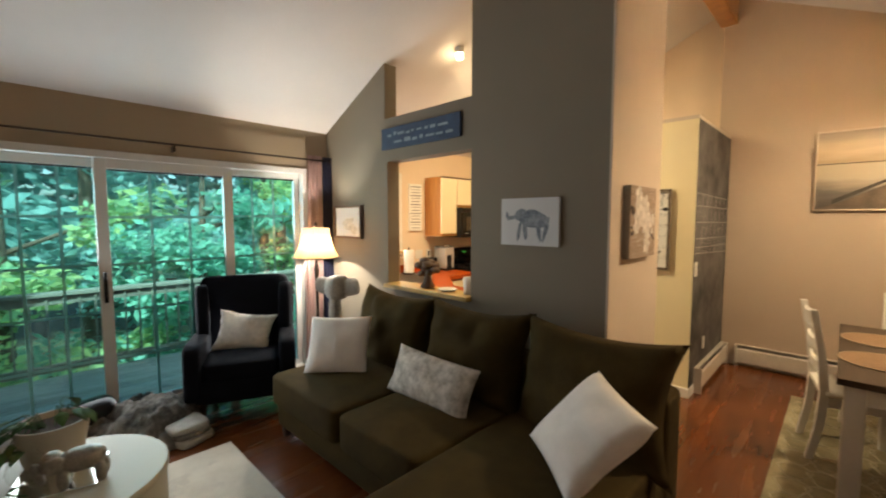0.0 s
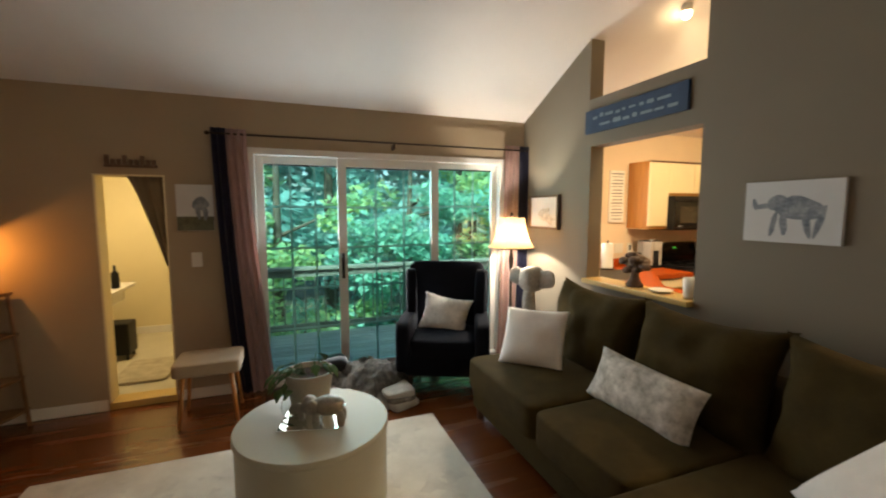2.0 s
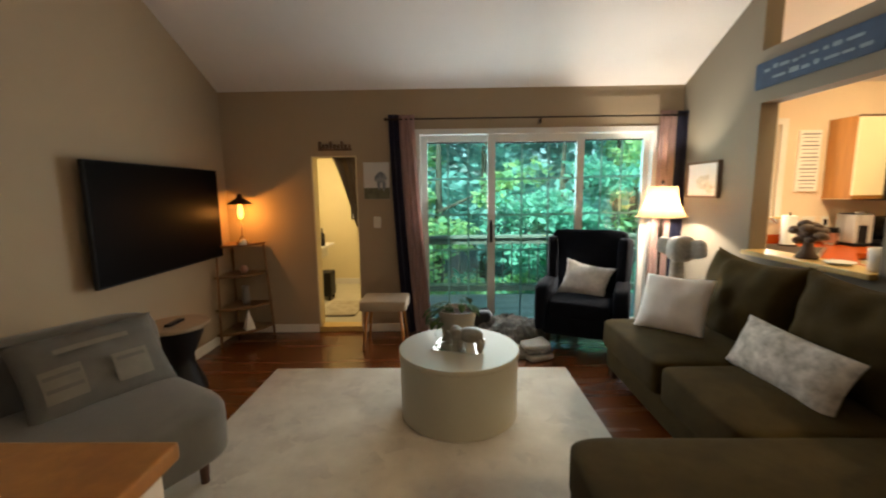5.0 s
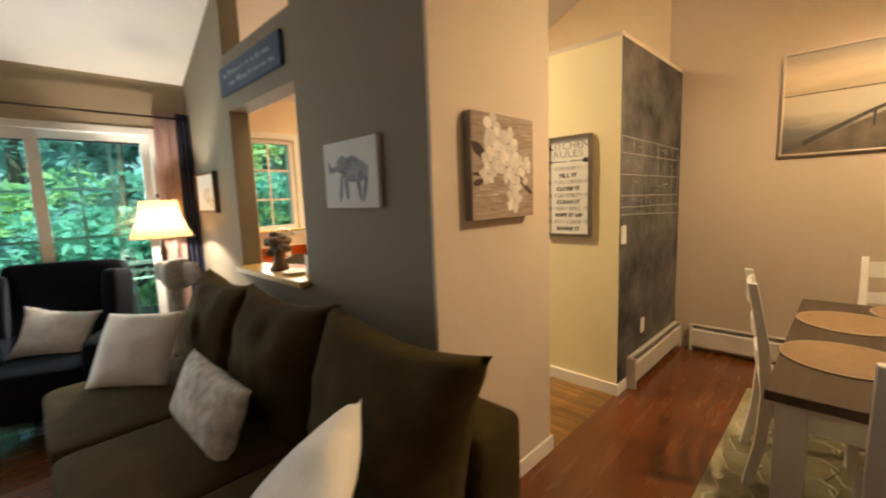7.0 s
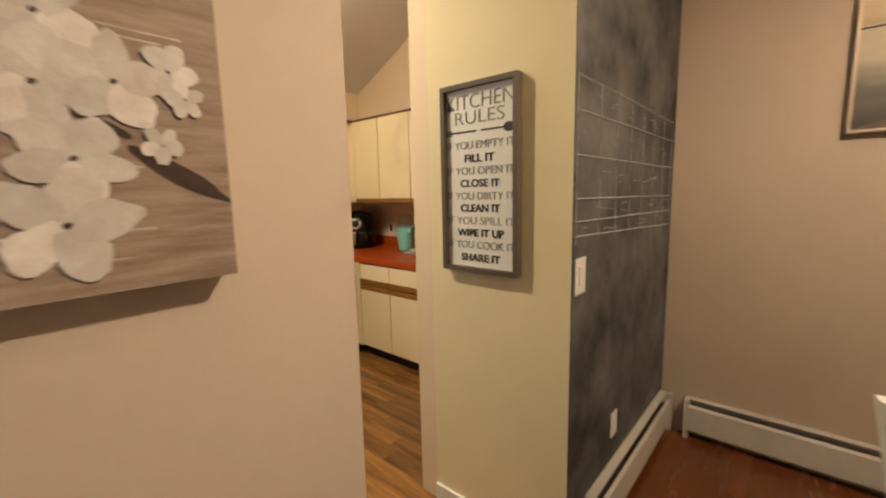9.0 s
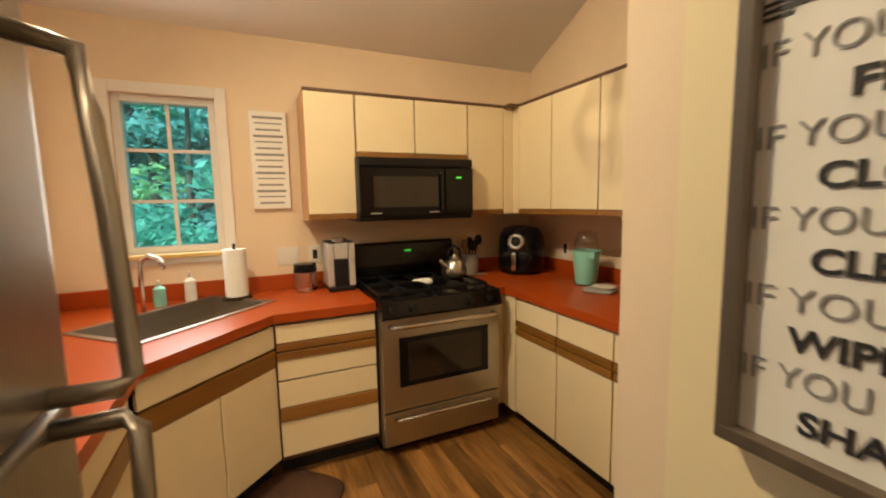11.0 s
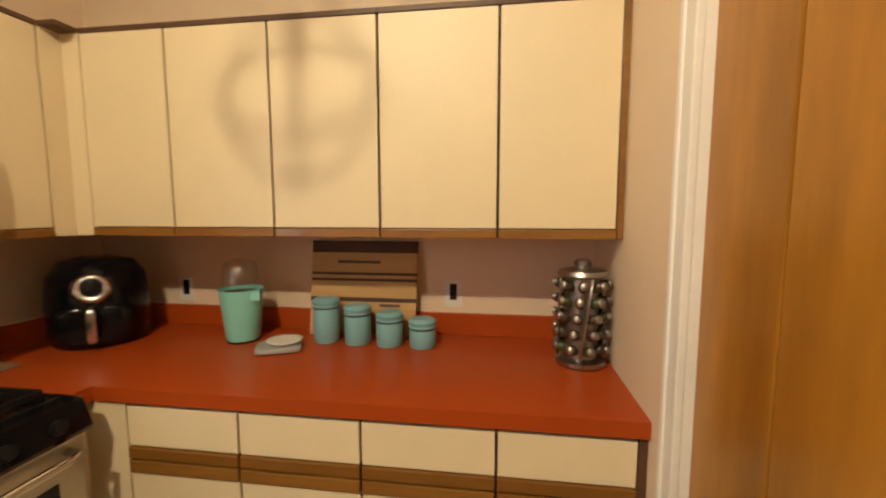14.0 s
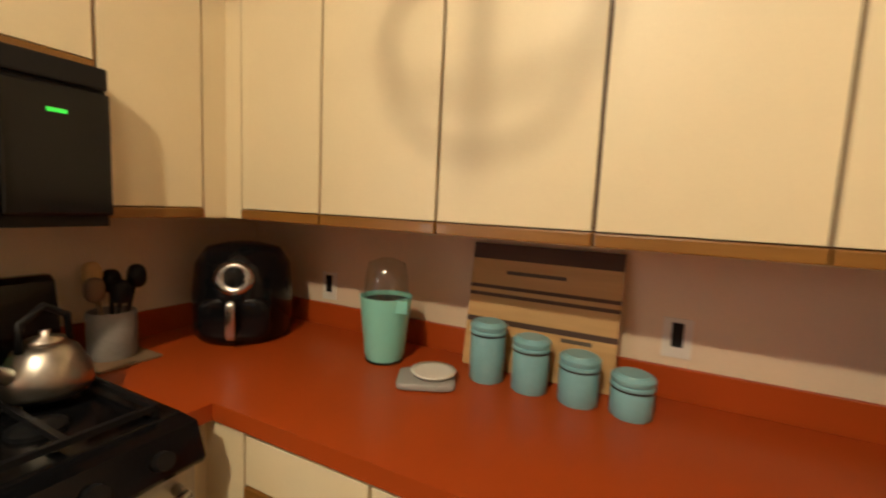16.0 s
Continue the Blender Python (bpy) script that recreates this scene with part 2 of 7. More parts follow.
M = {
    "wall": mat("taupe_wall_paint", (0.385, 0.302, 0.205), 0.85, var=0.04, scale=1.5, bump=0.05, fine=220),
    "wall_grey": mat("grey_green_wall_paint", (0.228, 0.194, 0.142), 0.85, var=0.04, scale=1.5, bump=0.05, fine=220),
    "wall_warm": mat("beige_wall_paint", (0.60, 0.50, 0.40), 0.85, var=0.04, scale=1.5, bump=0.05, fine=220),
    # Darker copy of the beige paint; stands in for weaker light on that wall.
    "wall_beige_dim": mat("dimmed_beige_wall_paint", (0.48, 0.385, 0.295), 0.85, var=0.04, scale=1.5, bump=0.05, fine=220),
    "wall_cream": mat("cream_wall_paint", (0.78, 0.68, 0.43), 0.8, var=0.04, scale=1.5, bump=0.05, fine=220),
    "kitchen_wall": mat("kitchen_cream_paint", (0.76, 0.615, 0.44), 0.75, var=0.04, scale=2, bump=0.04, fine=160),
    "ceiling": mat("white_ceiling_paint", (0.74, 0.71, 0.68), 0.9, var=0.03, scale=2, bump=0.2, fine=140),
    "white": mat("white_trim_paint", (0.78, 0.75, 0.69), 0.45, var=0.04, scale=6, bump=0.03),
    "white_chair": mat("white_chair_paint", (0.66, 0.63, 0.57), 0.4, var=0.05, scale=8, bump=0.03),
    "heater": mat("aged_white_heater_enamel", (0.56, 0.52, 0.45), 0.5, var=0.08, scale=5, bump=0.03),
    "vinyl": mat("white_vinyl_frame", (0.74, 0.73, 0.70), 0.4, var=0.03, bump=0.02),
    "floor": wood("red_brown_hardwood", (0.120, 0.032, 0.007), (0.168, 0.051, 0.013), 1, 0.27, 0.3),
    "plank": mat("kitchen_floor_plank", (0.075, 0.026, 0.005), 0.34, 0, 0.22, 1.0, 0.08, 7.0, (1.6, 15.0, 15.0), (0.40, 0.20, 0.055), 0.2, 0, 0.40),
    "oak": wood("honey_oak", (0.36, 0.14, 0.03), (0.50, 0.22, 0.05), 2, 0.35, 0.3),
    "oak_door": mat("golden_oak_door", (0.19, 0.072, 0.004), 0.34, 0, 0.20, 1.3, 0.05, 9, (3.2, 3.2, 0.6), (0.40, 0.175, 0.012), 0.1, 0, 0.28, 0.4),
    "trim_wood": wood("cabinet_oak_trim", (0.20, 0.082, 0.010), (0.31, 0.142, 0.022), 0, 0.4, 0.15),
    "trim_wood_y": wood("cabinet_oak_trim_side", (0.20, 0.082, 0.010), (0.31, 0.142, 0.022), 1, 0.4, 0.15),
    "brown": mat("dark_brown_edge", (0.10, 0.045, 0.02), 0.5, var=0.15),
    "laminate": mat("cream_laminate", (0.78, 0.66, 0.43), 0.46, var=0.03, scale=3, bump=0.04, fine=200),
    "counter": mat("rust_red_laminate", (0.37, 0.058, 0.005), 0.33, var=0.03, scale=4, bump=0.02, fine=300, spec=0.3),
    "sill": mat("yellow_laminate_sill", (0.62, 0.42, 0.14), 0.3, var=0.05, bump=0.02),
    "sofa": mat("dark_brown_chenille", (0.060, 0.0415, 0.014), 0.95, var=0.24, scale=7, bump=0.35, fine=260, spec=0.12),
    "navy": mat("black_navy_velvet", (0.006, 0.007, 0.011), 0.85, var=0.25, scale=9, bump=0.25, fine=220, spec=0.08),
    "navy_curtain": mat("navy_curtain_cloth", (0.012, 0.014, 0.05), 0.85, var=0.15, scale=8, bump=0.2, fine=300, sheen=0.2),
    "pink_curtain": mat("blush_curtain_cloth", (0.55, 0.36, 0.32), 0.85, var=0.08, scale=8, bump=0.2, fine=300, sheen=0.2),
    "taupe_cloth": mat("taupe_drape_cloth", (0.22, 0.18, 0.13), 0.9, var=0.12, bump=0.2, fine=300),
    "cushion_white": mat("off_white_cushion_cloth", (0.83, 0.79, 0.74), 0.9, var=0.06, scale=10, bump=0.25, fine=260, sheen=0.2),
    "cushion_print": mat("floral_cushion_cloth", (0.80, 0.76, 0.69), 0.9, 0, 0.1, 19, 0.25, 260, (1, 1, 1), (0.34, 0.31, 0.26)),
    "fur": mat("shaggy_white_cloth", (0.66, 0.62, 0.56), 0.95, var=0.15, scale=22, bump=0.8, fine=120, sheen=0.3),
    "grey_cloth": mat("grey_upholstery", (0.13, 0.122, 0.105), 0.9, var=0.12, scale=8, bump=0.25, fine=260, sheen=0.2),
    "grey_pillow": mat("grey_pillow_cloth", (0.12, 0.116, 0.105), 0.9, var=0.12, scale=14, bump=0.25, fine=260),
    "patch_cloth": mat("pale_grey_print", (0.19, 0.175, 0.145), 0.9, var=0.12, scale=14, bump=0.2, fine=260),
    "shelf_wood": wood("brown_shelf_wood", (0.15, 0.075, 0.028), (0.24, 0.125, 0.05), 0, 0.5, 0.1),
    "bench_cloth": mat("tan_bench_upholstery", (0.33, 0.25, 0.17), 0.85, var=0.08, bump=0.15, fine=300),
    "table_white": mat("cream_drum_table_lacquer", (0.41, 0.392, 0.305), 0.42, var=0.03, scale=4, bump=0.02),
    "black": mat("black_enamel", (0.005, 0.005, 0.006), 0.16, var=0.1, bump=0.0, spec=0.3),
    "black_matte": mat("black_plastic", (0.008, 0.008, 0.009), 0.45, var=0.15, bump=0.02, spec=0.25),
    "screen": mat("dark_screen_glass", (0.003, 0.003, 0.004), 0.42, var=0.05, bump=0.0, spec=0.03),
    "oven_glass": mat("smoked_oven_glass", (0.03, 0.022, 0.015), 0.06, var=0.05, bump=0.0),
    "steel": mat("brushed_steel", (0.50, 0.46, 0.40), 0.32, 1.0, 0.06, 3, 0.05, 30, (1, 30, 30)),
    "steel_dark": mat("fridge_steel", (0.36, 0.33, 0.29), 0.36, 1.0, 0.06, 3, 0.05, 30, (30, 30, 1)),
    "chrome": mat("polished_chrome", (0.62, 0.60, 0.57), 0.2, 1.0, 0.03, bump=0.0),
    "rack_steel": mat("tarnished_steel", (0.40, 0.375, 0.35), 0.34, 1.0, 0.12, 20, bump=0.0),
    "spice_dark": mat("brown_spice", (0.055, 0.035, 0.018), 0.3, var=0.3, scale=40),
    "spice_green": mat("green_spice", (0.06, 0.065, 0.022), 0.3, var=0.3, scale=40),
    "bronze": mat("dark_bronze_metal", (0.05, 0.032, 0.02), 0.45, 0.8, 0.15),
    "mint": mat("mint_plastic", (0.27, 0.66, 0.58), 0.3, var=0.03, bump=0.01),
    "teal": mat("teal_enamel", (0.22, 0.43, 0.47), 0.3, var=0.06, bump=0.02),
    "bamboo": wood("bamboo_board", (0.52, 0.31, 0.115), (0.64, 0.41, 0.17), 0, 0.75, 0.0),
    "walnut": wood("dark_walnut", (0.05, 0.02, 0.01), (0.09, 0.04, 0.02), 0, 0.6, 0.0),
    "paper": mat("white_board", (0.80, 0.79, 0.74), 0.6, var=0.02, bump=0.03),
    "ink": mat("black_ink", (0.02, 0.02, 0.022), 0.6, var=0.1, bump=0.0),
    "ink_grey": mat("grey_ink", (0.24, 0.24, 0.24), 0.6, var=0.1, bump=0.0),
    "frame_wood": wood("weathered_grey_frame", (0.065, 0.047, 0.030), (0.12, 0.088, 0.058), 2, 0.6, 0.0),
    "chalk": mat("black_chalkboard_paint", (0.004, 0.004, 0.004), 0.85, 0, 0.30, 3.2, 0.05, 9, (1, 1, 1), (0.165, 0.15, 0.142)),
    "chalk_line": mat("chalk_dust", (0.34, 0.32, 0.31), 0.95, var=0.4, scale=30, bump=0.2),
    "bluesign": mat("blue_painted_board", (0.028, 0.065, 0.13), 0.6, var=0.25, scale=9, bump=0.1),
    "blue_letters": mat("pale_blue_lettering", (0.24, 0.32, 0.37), 0.7, var=0.2),
    "canvas": mat("white_canvas", (0.66, 0.66, 0.65), 0.8, var=0.03, bump=0.2, fine=400),
    "canvas_edge": mat("canvas_edge", (0.30, 0.27, 0.24), 0.8, var=0.1, bump=0.2, fine=400),
    "grey_paint": mat("grey_blue_paint", (0.13, 0.16, 0.20), 0.8, 0, 0.3, 22, 0.1, 90, (1, 1, 1), (0.42, 0.45, 0.48)),
    "rug": mat("cream_rug_pile", (0.66, 0.62, 0.53), 0.95, 0, 0.12, 5.5, 0.5, 240, (1, 1, 1), (0.53, 0.49, 0.41), sheen=0.1),
    "rug_olive": mat("olive_cream_rug_pile", (0.24, 0.21, 0.12), 0.95, 0, 0.2, 9, 0.5, 240, (1, 1, 1), (0.40, 0.35, 0.22)),
    "table_top": mat("grey_brown_table_top", (0.050, 0.034, 0.022), 0.7, 0, 0.18, 1.6, 0.06, 7, (6, 0.5, 6), (0.09, 0.063, 0.042), spec=0.2),
    "placemat": mat("tan_woven_placemat", (0.24, 0.145, 0.075), 0.85, var=0.12, scale=30, bump=0.5, fine=150),
    "lampshade": None,
    "statue": mat("grey_carved_stone", (0.40, 0.365, 0.31), 0.85, var=0.25, scale=14, bump=0.4, fine=60),
    "silver": mat("antique_silver_resin", (0.30, 0.28, 0.25), 0.4, 0.6, 0.25, 20, 0.3),
    "terracotta": mat("glazed_cream_pot", (0.36, 0.32, 0.26), 0.5, var=0.06),
    "soil": mat("potting_soil", (0.05, 0.025, 0.012), 0.95, var=0.4, scale=60, bump=0.8),
    "leaf": mat("green_leaf", (0.045, 0.13, 0.03), 0.55, var=0.3, scale=12),
    "mirror": mat("mirror", (0.85, 0.88, 0.86), 0.03, 1.0, 0.01, bump=0.0),
    "plastic_white": mat("white_plastic", (0.74, 0.71, 0.64), 0.35, var=0.03, bump=0.01),
    "plastic_light": mat("light_grey_plastic", (0.44, 0.42, 0.39), 0.35, var=0.04, bump=0.02),
    "plastic_grey": mat("grey_plastic", (0.34, 0.33, 0.31), 0.4, var=0.05, bump=0.02),
    "rose": mat("rose_gold_metal", (0.60, 0.36, 0.27), 0.28, 0.9, 0.05, bump=0.0),
    "crock": mat("grey_stoneware", (0.24, 0.22, 0.20), 0.6, var=0.12, scale=14, bump=0.1),
    "carved": wood("carved_brown_wood", (0.10, 0.055, 0.03), (0.20, 0.12, 0.07), 2, 0.6, 0.0),
    "deck": wood("weathered_deck_board", (0.26, 0.24, 0.22), (0.38, 0.36, 0.33), 1, 0.8, 0.0, 0.12),
    "rail": mat("pale_weathered_rail", (0.22, 0.21, 0.17), 0.7, var=0.12, scale=8, bump=0.2),
    "bark": mat("grey_bark", (0.11, 0.085, 0.06), 0.95, var=0.4, scale=12, bump=1.0, fine=40),
    "ground": mat("leaf_litter_ground", (0.05, 0.075, 0.03), 0.95, var=0.4, scale=3, bump=0.6, fine=20),
    "bath_floor": mat("pale_tile_floor", (0.52, 0.48, 0.36), 0.5, var=0.08),
    "bath_mat": mat("cream_bath_mat", (0.56, 0.50, 0.37), 0.95, 0, 0.15, 11, 0.6, 200, (1, 1, 1), (0.38, 0.33, 0.24)),
    "siding": mat("pale_house_siding", (0.5, 0.5, 0.48), 0.8, var=0.06),
    "muntin": mat("muted_muntin", (0.60, 0.60, 0.55), 0.5, var=0.04, bump=0.02),
    # Cyan in the pane colour stands in for daylight's cool cast.
    "pane": glass("daylight_tinted_pane", (0.68, 0.98, 1.0), least=0.05),
    "clear_plastic": glass("clear_plastic", (0.90, 0.92, 0.90), 0.12, True, 0.12),
    "clear": glass("clear_glass", (0.96, 0.98, 0.97)),
    "led": glow("green_led", (0.10, 1.0, 0.08), 0.3),
    "bulb": glow("warm_bulb", (1.0, 0.74, 0.42), 14.0),
    "edison": glow("amber_filament_bulb", (1.0, 0.33, 0.05), 4.0),
}


def lampshade_cloth():
    """Pleated cloth that lets the bulb's light through."""
    m, nt, b = shader("pleated_cream_shade")
    tl, df, mx = nt.nodes.new("ShaderNodeBsdfTranslucent"), nt.nodes.new("ShaderNodeBsdfDiffuse"), nt.nodes.new("ShaderNodeMixShader")
    tl.inputs["Color"].default_value, df.inputs["Color"].default_value = (0.22, 0.135, 0.058, 1), (0.50, 0.38, 0.22, 1)
    mx.inputs[0].default_value = 0.35
    for a, c in ((tl.outputs[0], mx.inputs[1]), (df.outputs[0], mx.inputs[2]), (mx.outputs[0], nt.nodes["Material Output"].inputs["Surface"])):
        nt.links.new(a, c)
    return m


M["lampshade"] = lampshade_cloth()


def foliage(name, c1, c2):
    """Leaves: each its own shade, lit through from behind."""
    m, nt, b = shader(name)
    geo = nt.nodes.new("ShaderNodeNewGeometry")
    col = ramp(nt, geo.outputs["Random Per Island"], [(0.0, c1), (0.55, tuple((a + d) / 2 for a, d in zip(c1, c2))), (1.0, c2)])
    tl, mx = nt.nodes.new("ShaderNodeBsdfTranslucent"), nt.nodes.new("ShaderNodeMixShader")
    mx.inputs[0].default_value = 0.55
    b.inputs["Roughness"].default_value = 0.55
    nt.links.new(col, b.inputs["Base Color"])
    nt.links.new(col, tl.inputs["Color"])
    for a, c in ((b.outputs[0], mx.inputs[1]), (tl.outputs[0], mx.inputs[2]), (mx.outputs[0], nt.nodes["Material Output"].inputs["Surface"])):
        nt.links.new(a, c)
    return m


# Leaf colours are raised to carry outdoor brightness; the far ones add pale haze.
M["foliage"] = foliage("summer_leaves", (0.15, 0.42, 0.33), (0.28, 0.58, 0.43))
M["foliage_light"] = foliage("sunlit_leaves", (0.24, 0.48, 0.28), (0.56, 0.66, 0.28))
M["foliage_haze"] = foliage("haze_paled_leaves", (0.24, 0.48, 0.46), (0.36, 0.60, 0.54))

# ---------------------------------------------------------------- mesh helpers


def box(x0, x1, y0, y1, z0, z1, bevel=0.0, seg=2, bm=None):
    own = bmesh.new()
    bmesh.ops.create_cube(own, size=1, matrix=Matrix.LocRotScale(((x0 + x1) / 2, (y0 + y1) / 2, (z0 + z1) / 2), None, (abs(x1 - x0), abs(y1 - y0), abs(z1 - z0))))
    if bevel:
        bmesh.ops.bevel(own, geom=own.edges[:], offset=bevel, segments=seg, profile=0.6, affect="EDGES")
    return join(bm, own) if bm else own


def join(bm, other, m=None):
    me = bpy.data.meshes.new("tmp")
    if m is not None:
        bmesh.ops.transform(other, matrix=m, verts=other.verts[:])
    other.to_mesh(me)
    other.free()
    bm.from_mesh(me)
    bpy.data.meshes.remove(me)
    return bm


def moved(bm, m):
    bmesh.ops.transform(bm, matrix=m, verts=bm.verts[:])
    return bm


def lathe(profile, seg=32, m=None):
    """A solid of revolution about z from (radius, height) pairs."""
    bm, rings = bmesh.new(), []
    for r, z in profile:
        if r < 1e-5:
            rings.append([bm.verts.new((0, 0, z))])
        else:
            rings.append([bm.verts.new((r * math.cos(2 * math.pi * k / seg), r * math.sin(2 * math.pi * k / seg), z)) for k in range(seg)])
    for a, b in zip(rings, rings[1:]):
        for k in range(seg):
            q = [a[k % len(a)], a[(k + 1) % len(a)], b[(k + 1) % len(b)], b[k % len(b)]]
            q = list(dict.fromkeys(q))
            if len(q) > 2:
                bm.faces.new(q)
    bmesh.ops.recalc_face_normals(bm, faces=bm.faces[:])
    return moved(bm, m) if m is not None else bm


def tube(points, r, seg=10, closed=False):
    """A round bar along points; r a number or one for each point."""
    pts = [Vector(p) for p in points]
    rs = r if isinstance(r, (list, tuple)) else [r] * len(pts)
    bm, rings, n = bmesh.new(), [], len(pts)
    up = Vector((0, 0, 1))
    for k, p in enumerate(pts):
        d = (pts[(k + 1) % n] - pts[k - 1]) if closed else (pts[min(k + 1, n - 1)] - pts[max(k - 1, 0)])
        d.normalize()
        ref = up if abs(d.dot(up)) < 0.9 else Vector((1, 0, 0))
        u = d.cross(ref).normalized()
        v = d.cross(u).normalized()
        rings.append([bm.verts.new(p + rs[k] * (math.cos(2 * math.pi * j / seg) * u + math.sin(2 * math.pi * j / seg) * v)) for j in range(seg)])
    for a, b in zip(rings, rings[1:] + (rings[:1] if closed else [])):
        for j in range(seg):
            bm.faces.new((a[j], a[(j + 1) % seg], b[(j + 1) % seg], b[j]))
    if not closed:
        bm.faces.new(rings[0][::-1]), bm.faces.new(rings[-1])
    bmesh.ops.recalc_face_normals(bm, faces=bm.faces[:])
    return bm


def soft(w, d, h, e=0.3, nu=28, nv=16, sag=0.0, lumps=0.0, seed=0.0):
    """A padded block (a superquadric) of the given size about the origin."""
    def p(c, k):
        return math.copysign(abs(c) ** k, c)
    bm, rings = bmesh.new(), []
    for i in range(nv + 1):
        f = -math.pi / 2 + math.pi * i / nv
        ring = []
        for j in range(nu):
            g = 2 * math.pi * (j + 0.5) / nu
            x, y, z = p(math.cos(f), e) * p(math.cos(g), e), p(math.cos(f), e) * p(math.sin(g), e), p(math.sin(f), e)
            q = Vector((x * w / 2, y * d / 2, z * h / 2))
            if lumps:
                q += lumps * Vector((x, y, z)) * noise.noise(Vector((q.x * 4 + seed, q.y * 4, q.z * 4)))
            q.z += sag * (1 - x * x) * (1 - y * y) * (1 if z > 0 else 0)
            ring.append(bm.verts.new(q))
        rings.append(ring)
    for a, b in zip(rings, rings[1:]):
        for j in range(nu):
            bm.faces.new((a[j], a[(j + 1) % nu], b[(j + 1) % nu], b[j]))
    bmesh.ops.remove_doubles(bm, verts=bm.verts[:], dist=1e-4)
    bmesh.ops.recalc_face_normals(bm, faces=bm.faces[:])
    return bm


def pillow(w, h, t, pinch=0.07, n=18, crease=0.012, seed=0.0, power=0.42, fringe=0.0):
    """A stuffed cushion in the x-z plane, thick along y, with pulled-out corners."""
    bm, sides = bmesh.new(), []
    for s in (-1, 1):
        rows = []
        for i in range(n + 1):
            row = []
            for j in range(n + 1):
                u, v = 2 * i / n - 1, 2 * j / n - 1
                x = w / 2 * u * (1 - pinch * (1 - v * v))
                z = h / 2 * v * (1 - pinch * (1 - u * u))
                full = max(0.0, (1 - u * u) * (1 - v * v)) ** power
                wr = crease * noise.noise(Vector((x * 7 + seed, z * 7, s * 3.0))) * min(1, full * 2)
                if fringe and (i in (0, n) or j in (0, n)):
                    k = 1 + fringe * noise.noise(Vector((x * 60, z * 60, seed)))
                    x, z = x * k, z * k
                row.append(bm.verts.new((x, s * t / 2 * full + wr, z)))
            rows.append(row)
        for i in range(n):
            for j in range(n):
                q = (rows[i][j], rows[i + 1][j], rows[i + 1][j + 1], rows[i][j + 1])
                bm.faces.new(q if s < 0 else q[::-1])
    bmesh.ops.remove_doubles(bm, verts=bm.verts[:], dist=1e-4)
    return bm


def prism(poly, lo, hi, axis="z"):
    """A polygon pushed along an axis; its two numbers are the other two axes in order."""
    def at(a, b, c):
        return {"x": (c, a, b), "y": (a, c, b), "z": (a, b, c)}[axis]
    bm = bmesh.new()
    lower, upper = ([bm.verts.new(at(a, b, c)) for a, b in poly] for c in (lo, hi))
    bm.faces.new(lower), bm.faces.new(upper)
    for k in range(len(poly)):
        bm.faces.new((lower[k], lower[(k + 1) % len(poly)], upper[(k + 1) % len(poly)], upper[k]))
    bmesh.ops.recalc_face_normals(bm, faces=bm.faces[:])
    return bm


def mesh_object(name, bm, material, smooth=False):
    me = bpy.data.meshes.new(name)
    bm.to_mesh(me)
    bm.free()
    me.materials.append(material)
    if smooth:
        me.shade_smooth()
        if smooth == "auto":
            me.set_sharp_from_angle(angle=radians(40))
    return new(name, me)


def part(name, bm, material, parent, label="", smooth=False, world=True):
    """One mesh under a thing or a part. world: the mesh is given in world coordinates."""
    if world:
        chain, up = Matrix(), parent
        while up:
            chain = up.matrix_basis @ chain
            up = up.parent
        moved(bm, chain.inverted())
    ob = mesh_object(name, bm, material, smooth)
    ob.parent = parent
    return tagged(ob, label)


def thing(name, label, category, place=(0, 0, 0), rz=0.0, group=""):
    ob = new(name)
    ob.matrix_basis = pose(*place, 0, 0, rz)
    ob.empty_display_size = 0.1
    return tagged(ob, label, category, group)


def single(name, bm, material, label, category, smooth=False, group=""):
    return tagged(mesh_object(name, bm, material, smooth), label, category, group)


def structure(name, bm, material, label="", category="", smooth=False):
    return tagged(mesh_object(name, bm, material, smooth), label, category, "", "structure")


def lettering(words, width, height, m, depth=0.002, weight=0.0):
    """Flat letters of the built-in font, stretched to a width and height, about their middle."""
    cu = bpy.data.curves.new("letters", "FONT")
    cu.body, cu.align_x, cu.align_y, cu.extrude = words, "CENTER", "CENTER", 0.5
    cu.offset = weight
    ob = bpy.data.objects.new("letters", cu)
    scene.collection.objects.link(ob)
    bpy.context.view_layer.update()
    me = bpy.data.meshes.new_from_object(ob.evaluated_get(bpy.context.evaluated_depsgraph_get()))
    bpy.data.objects.remove(ob)
    bm = bmesh.new()
    bm.from_mesh(me)
    bpy.data.meshes.remove(me)
    xs, ys = [v.co.x for v in bm.verts], [v.co.y for v in bm.verts]
    cx, cy = (max(xs) + min(xs)) / 2, (max(ys) + min(ys)) / 2
    k = Matrix.Diagonal((width / (max(xs) - min(xs)), height / (max(ys) - min(ys)), depth, 1)) @ Matrix.Translation((-cx, -cy, 0))
    return moved(bm, m @ k)


FACE_SOUTH = Matrix.Rotation(radians(90), 4, "X")                                   # letters read by one who looks north
FACE_EAST = Matrix.Rotation(radians(90), 4, "Z") @ Matrix.Rotation(radians(90), 4, "X")  # read by one who looks west

# ---------------------------------------------------------------- the shell
WX, EX = -3.118, 2.95          # inner faces of the west and east walls
TVY, PASSY, NKY, NDY = -1.683, 2.86, 6.07, 5.85
RIDGE, SLOPE, EAVE = -0.15, 0.477, 2.44


def roof_z(x):
    return EAVE + SLOPE * (min(x, 2 * RIDGE - x) - WX)


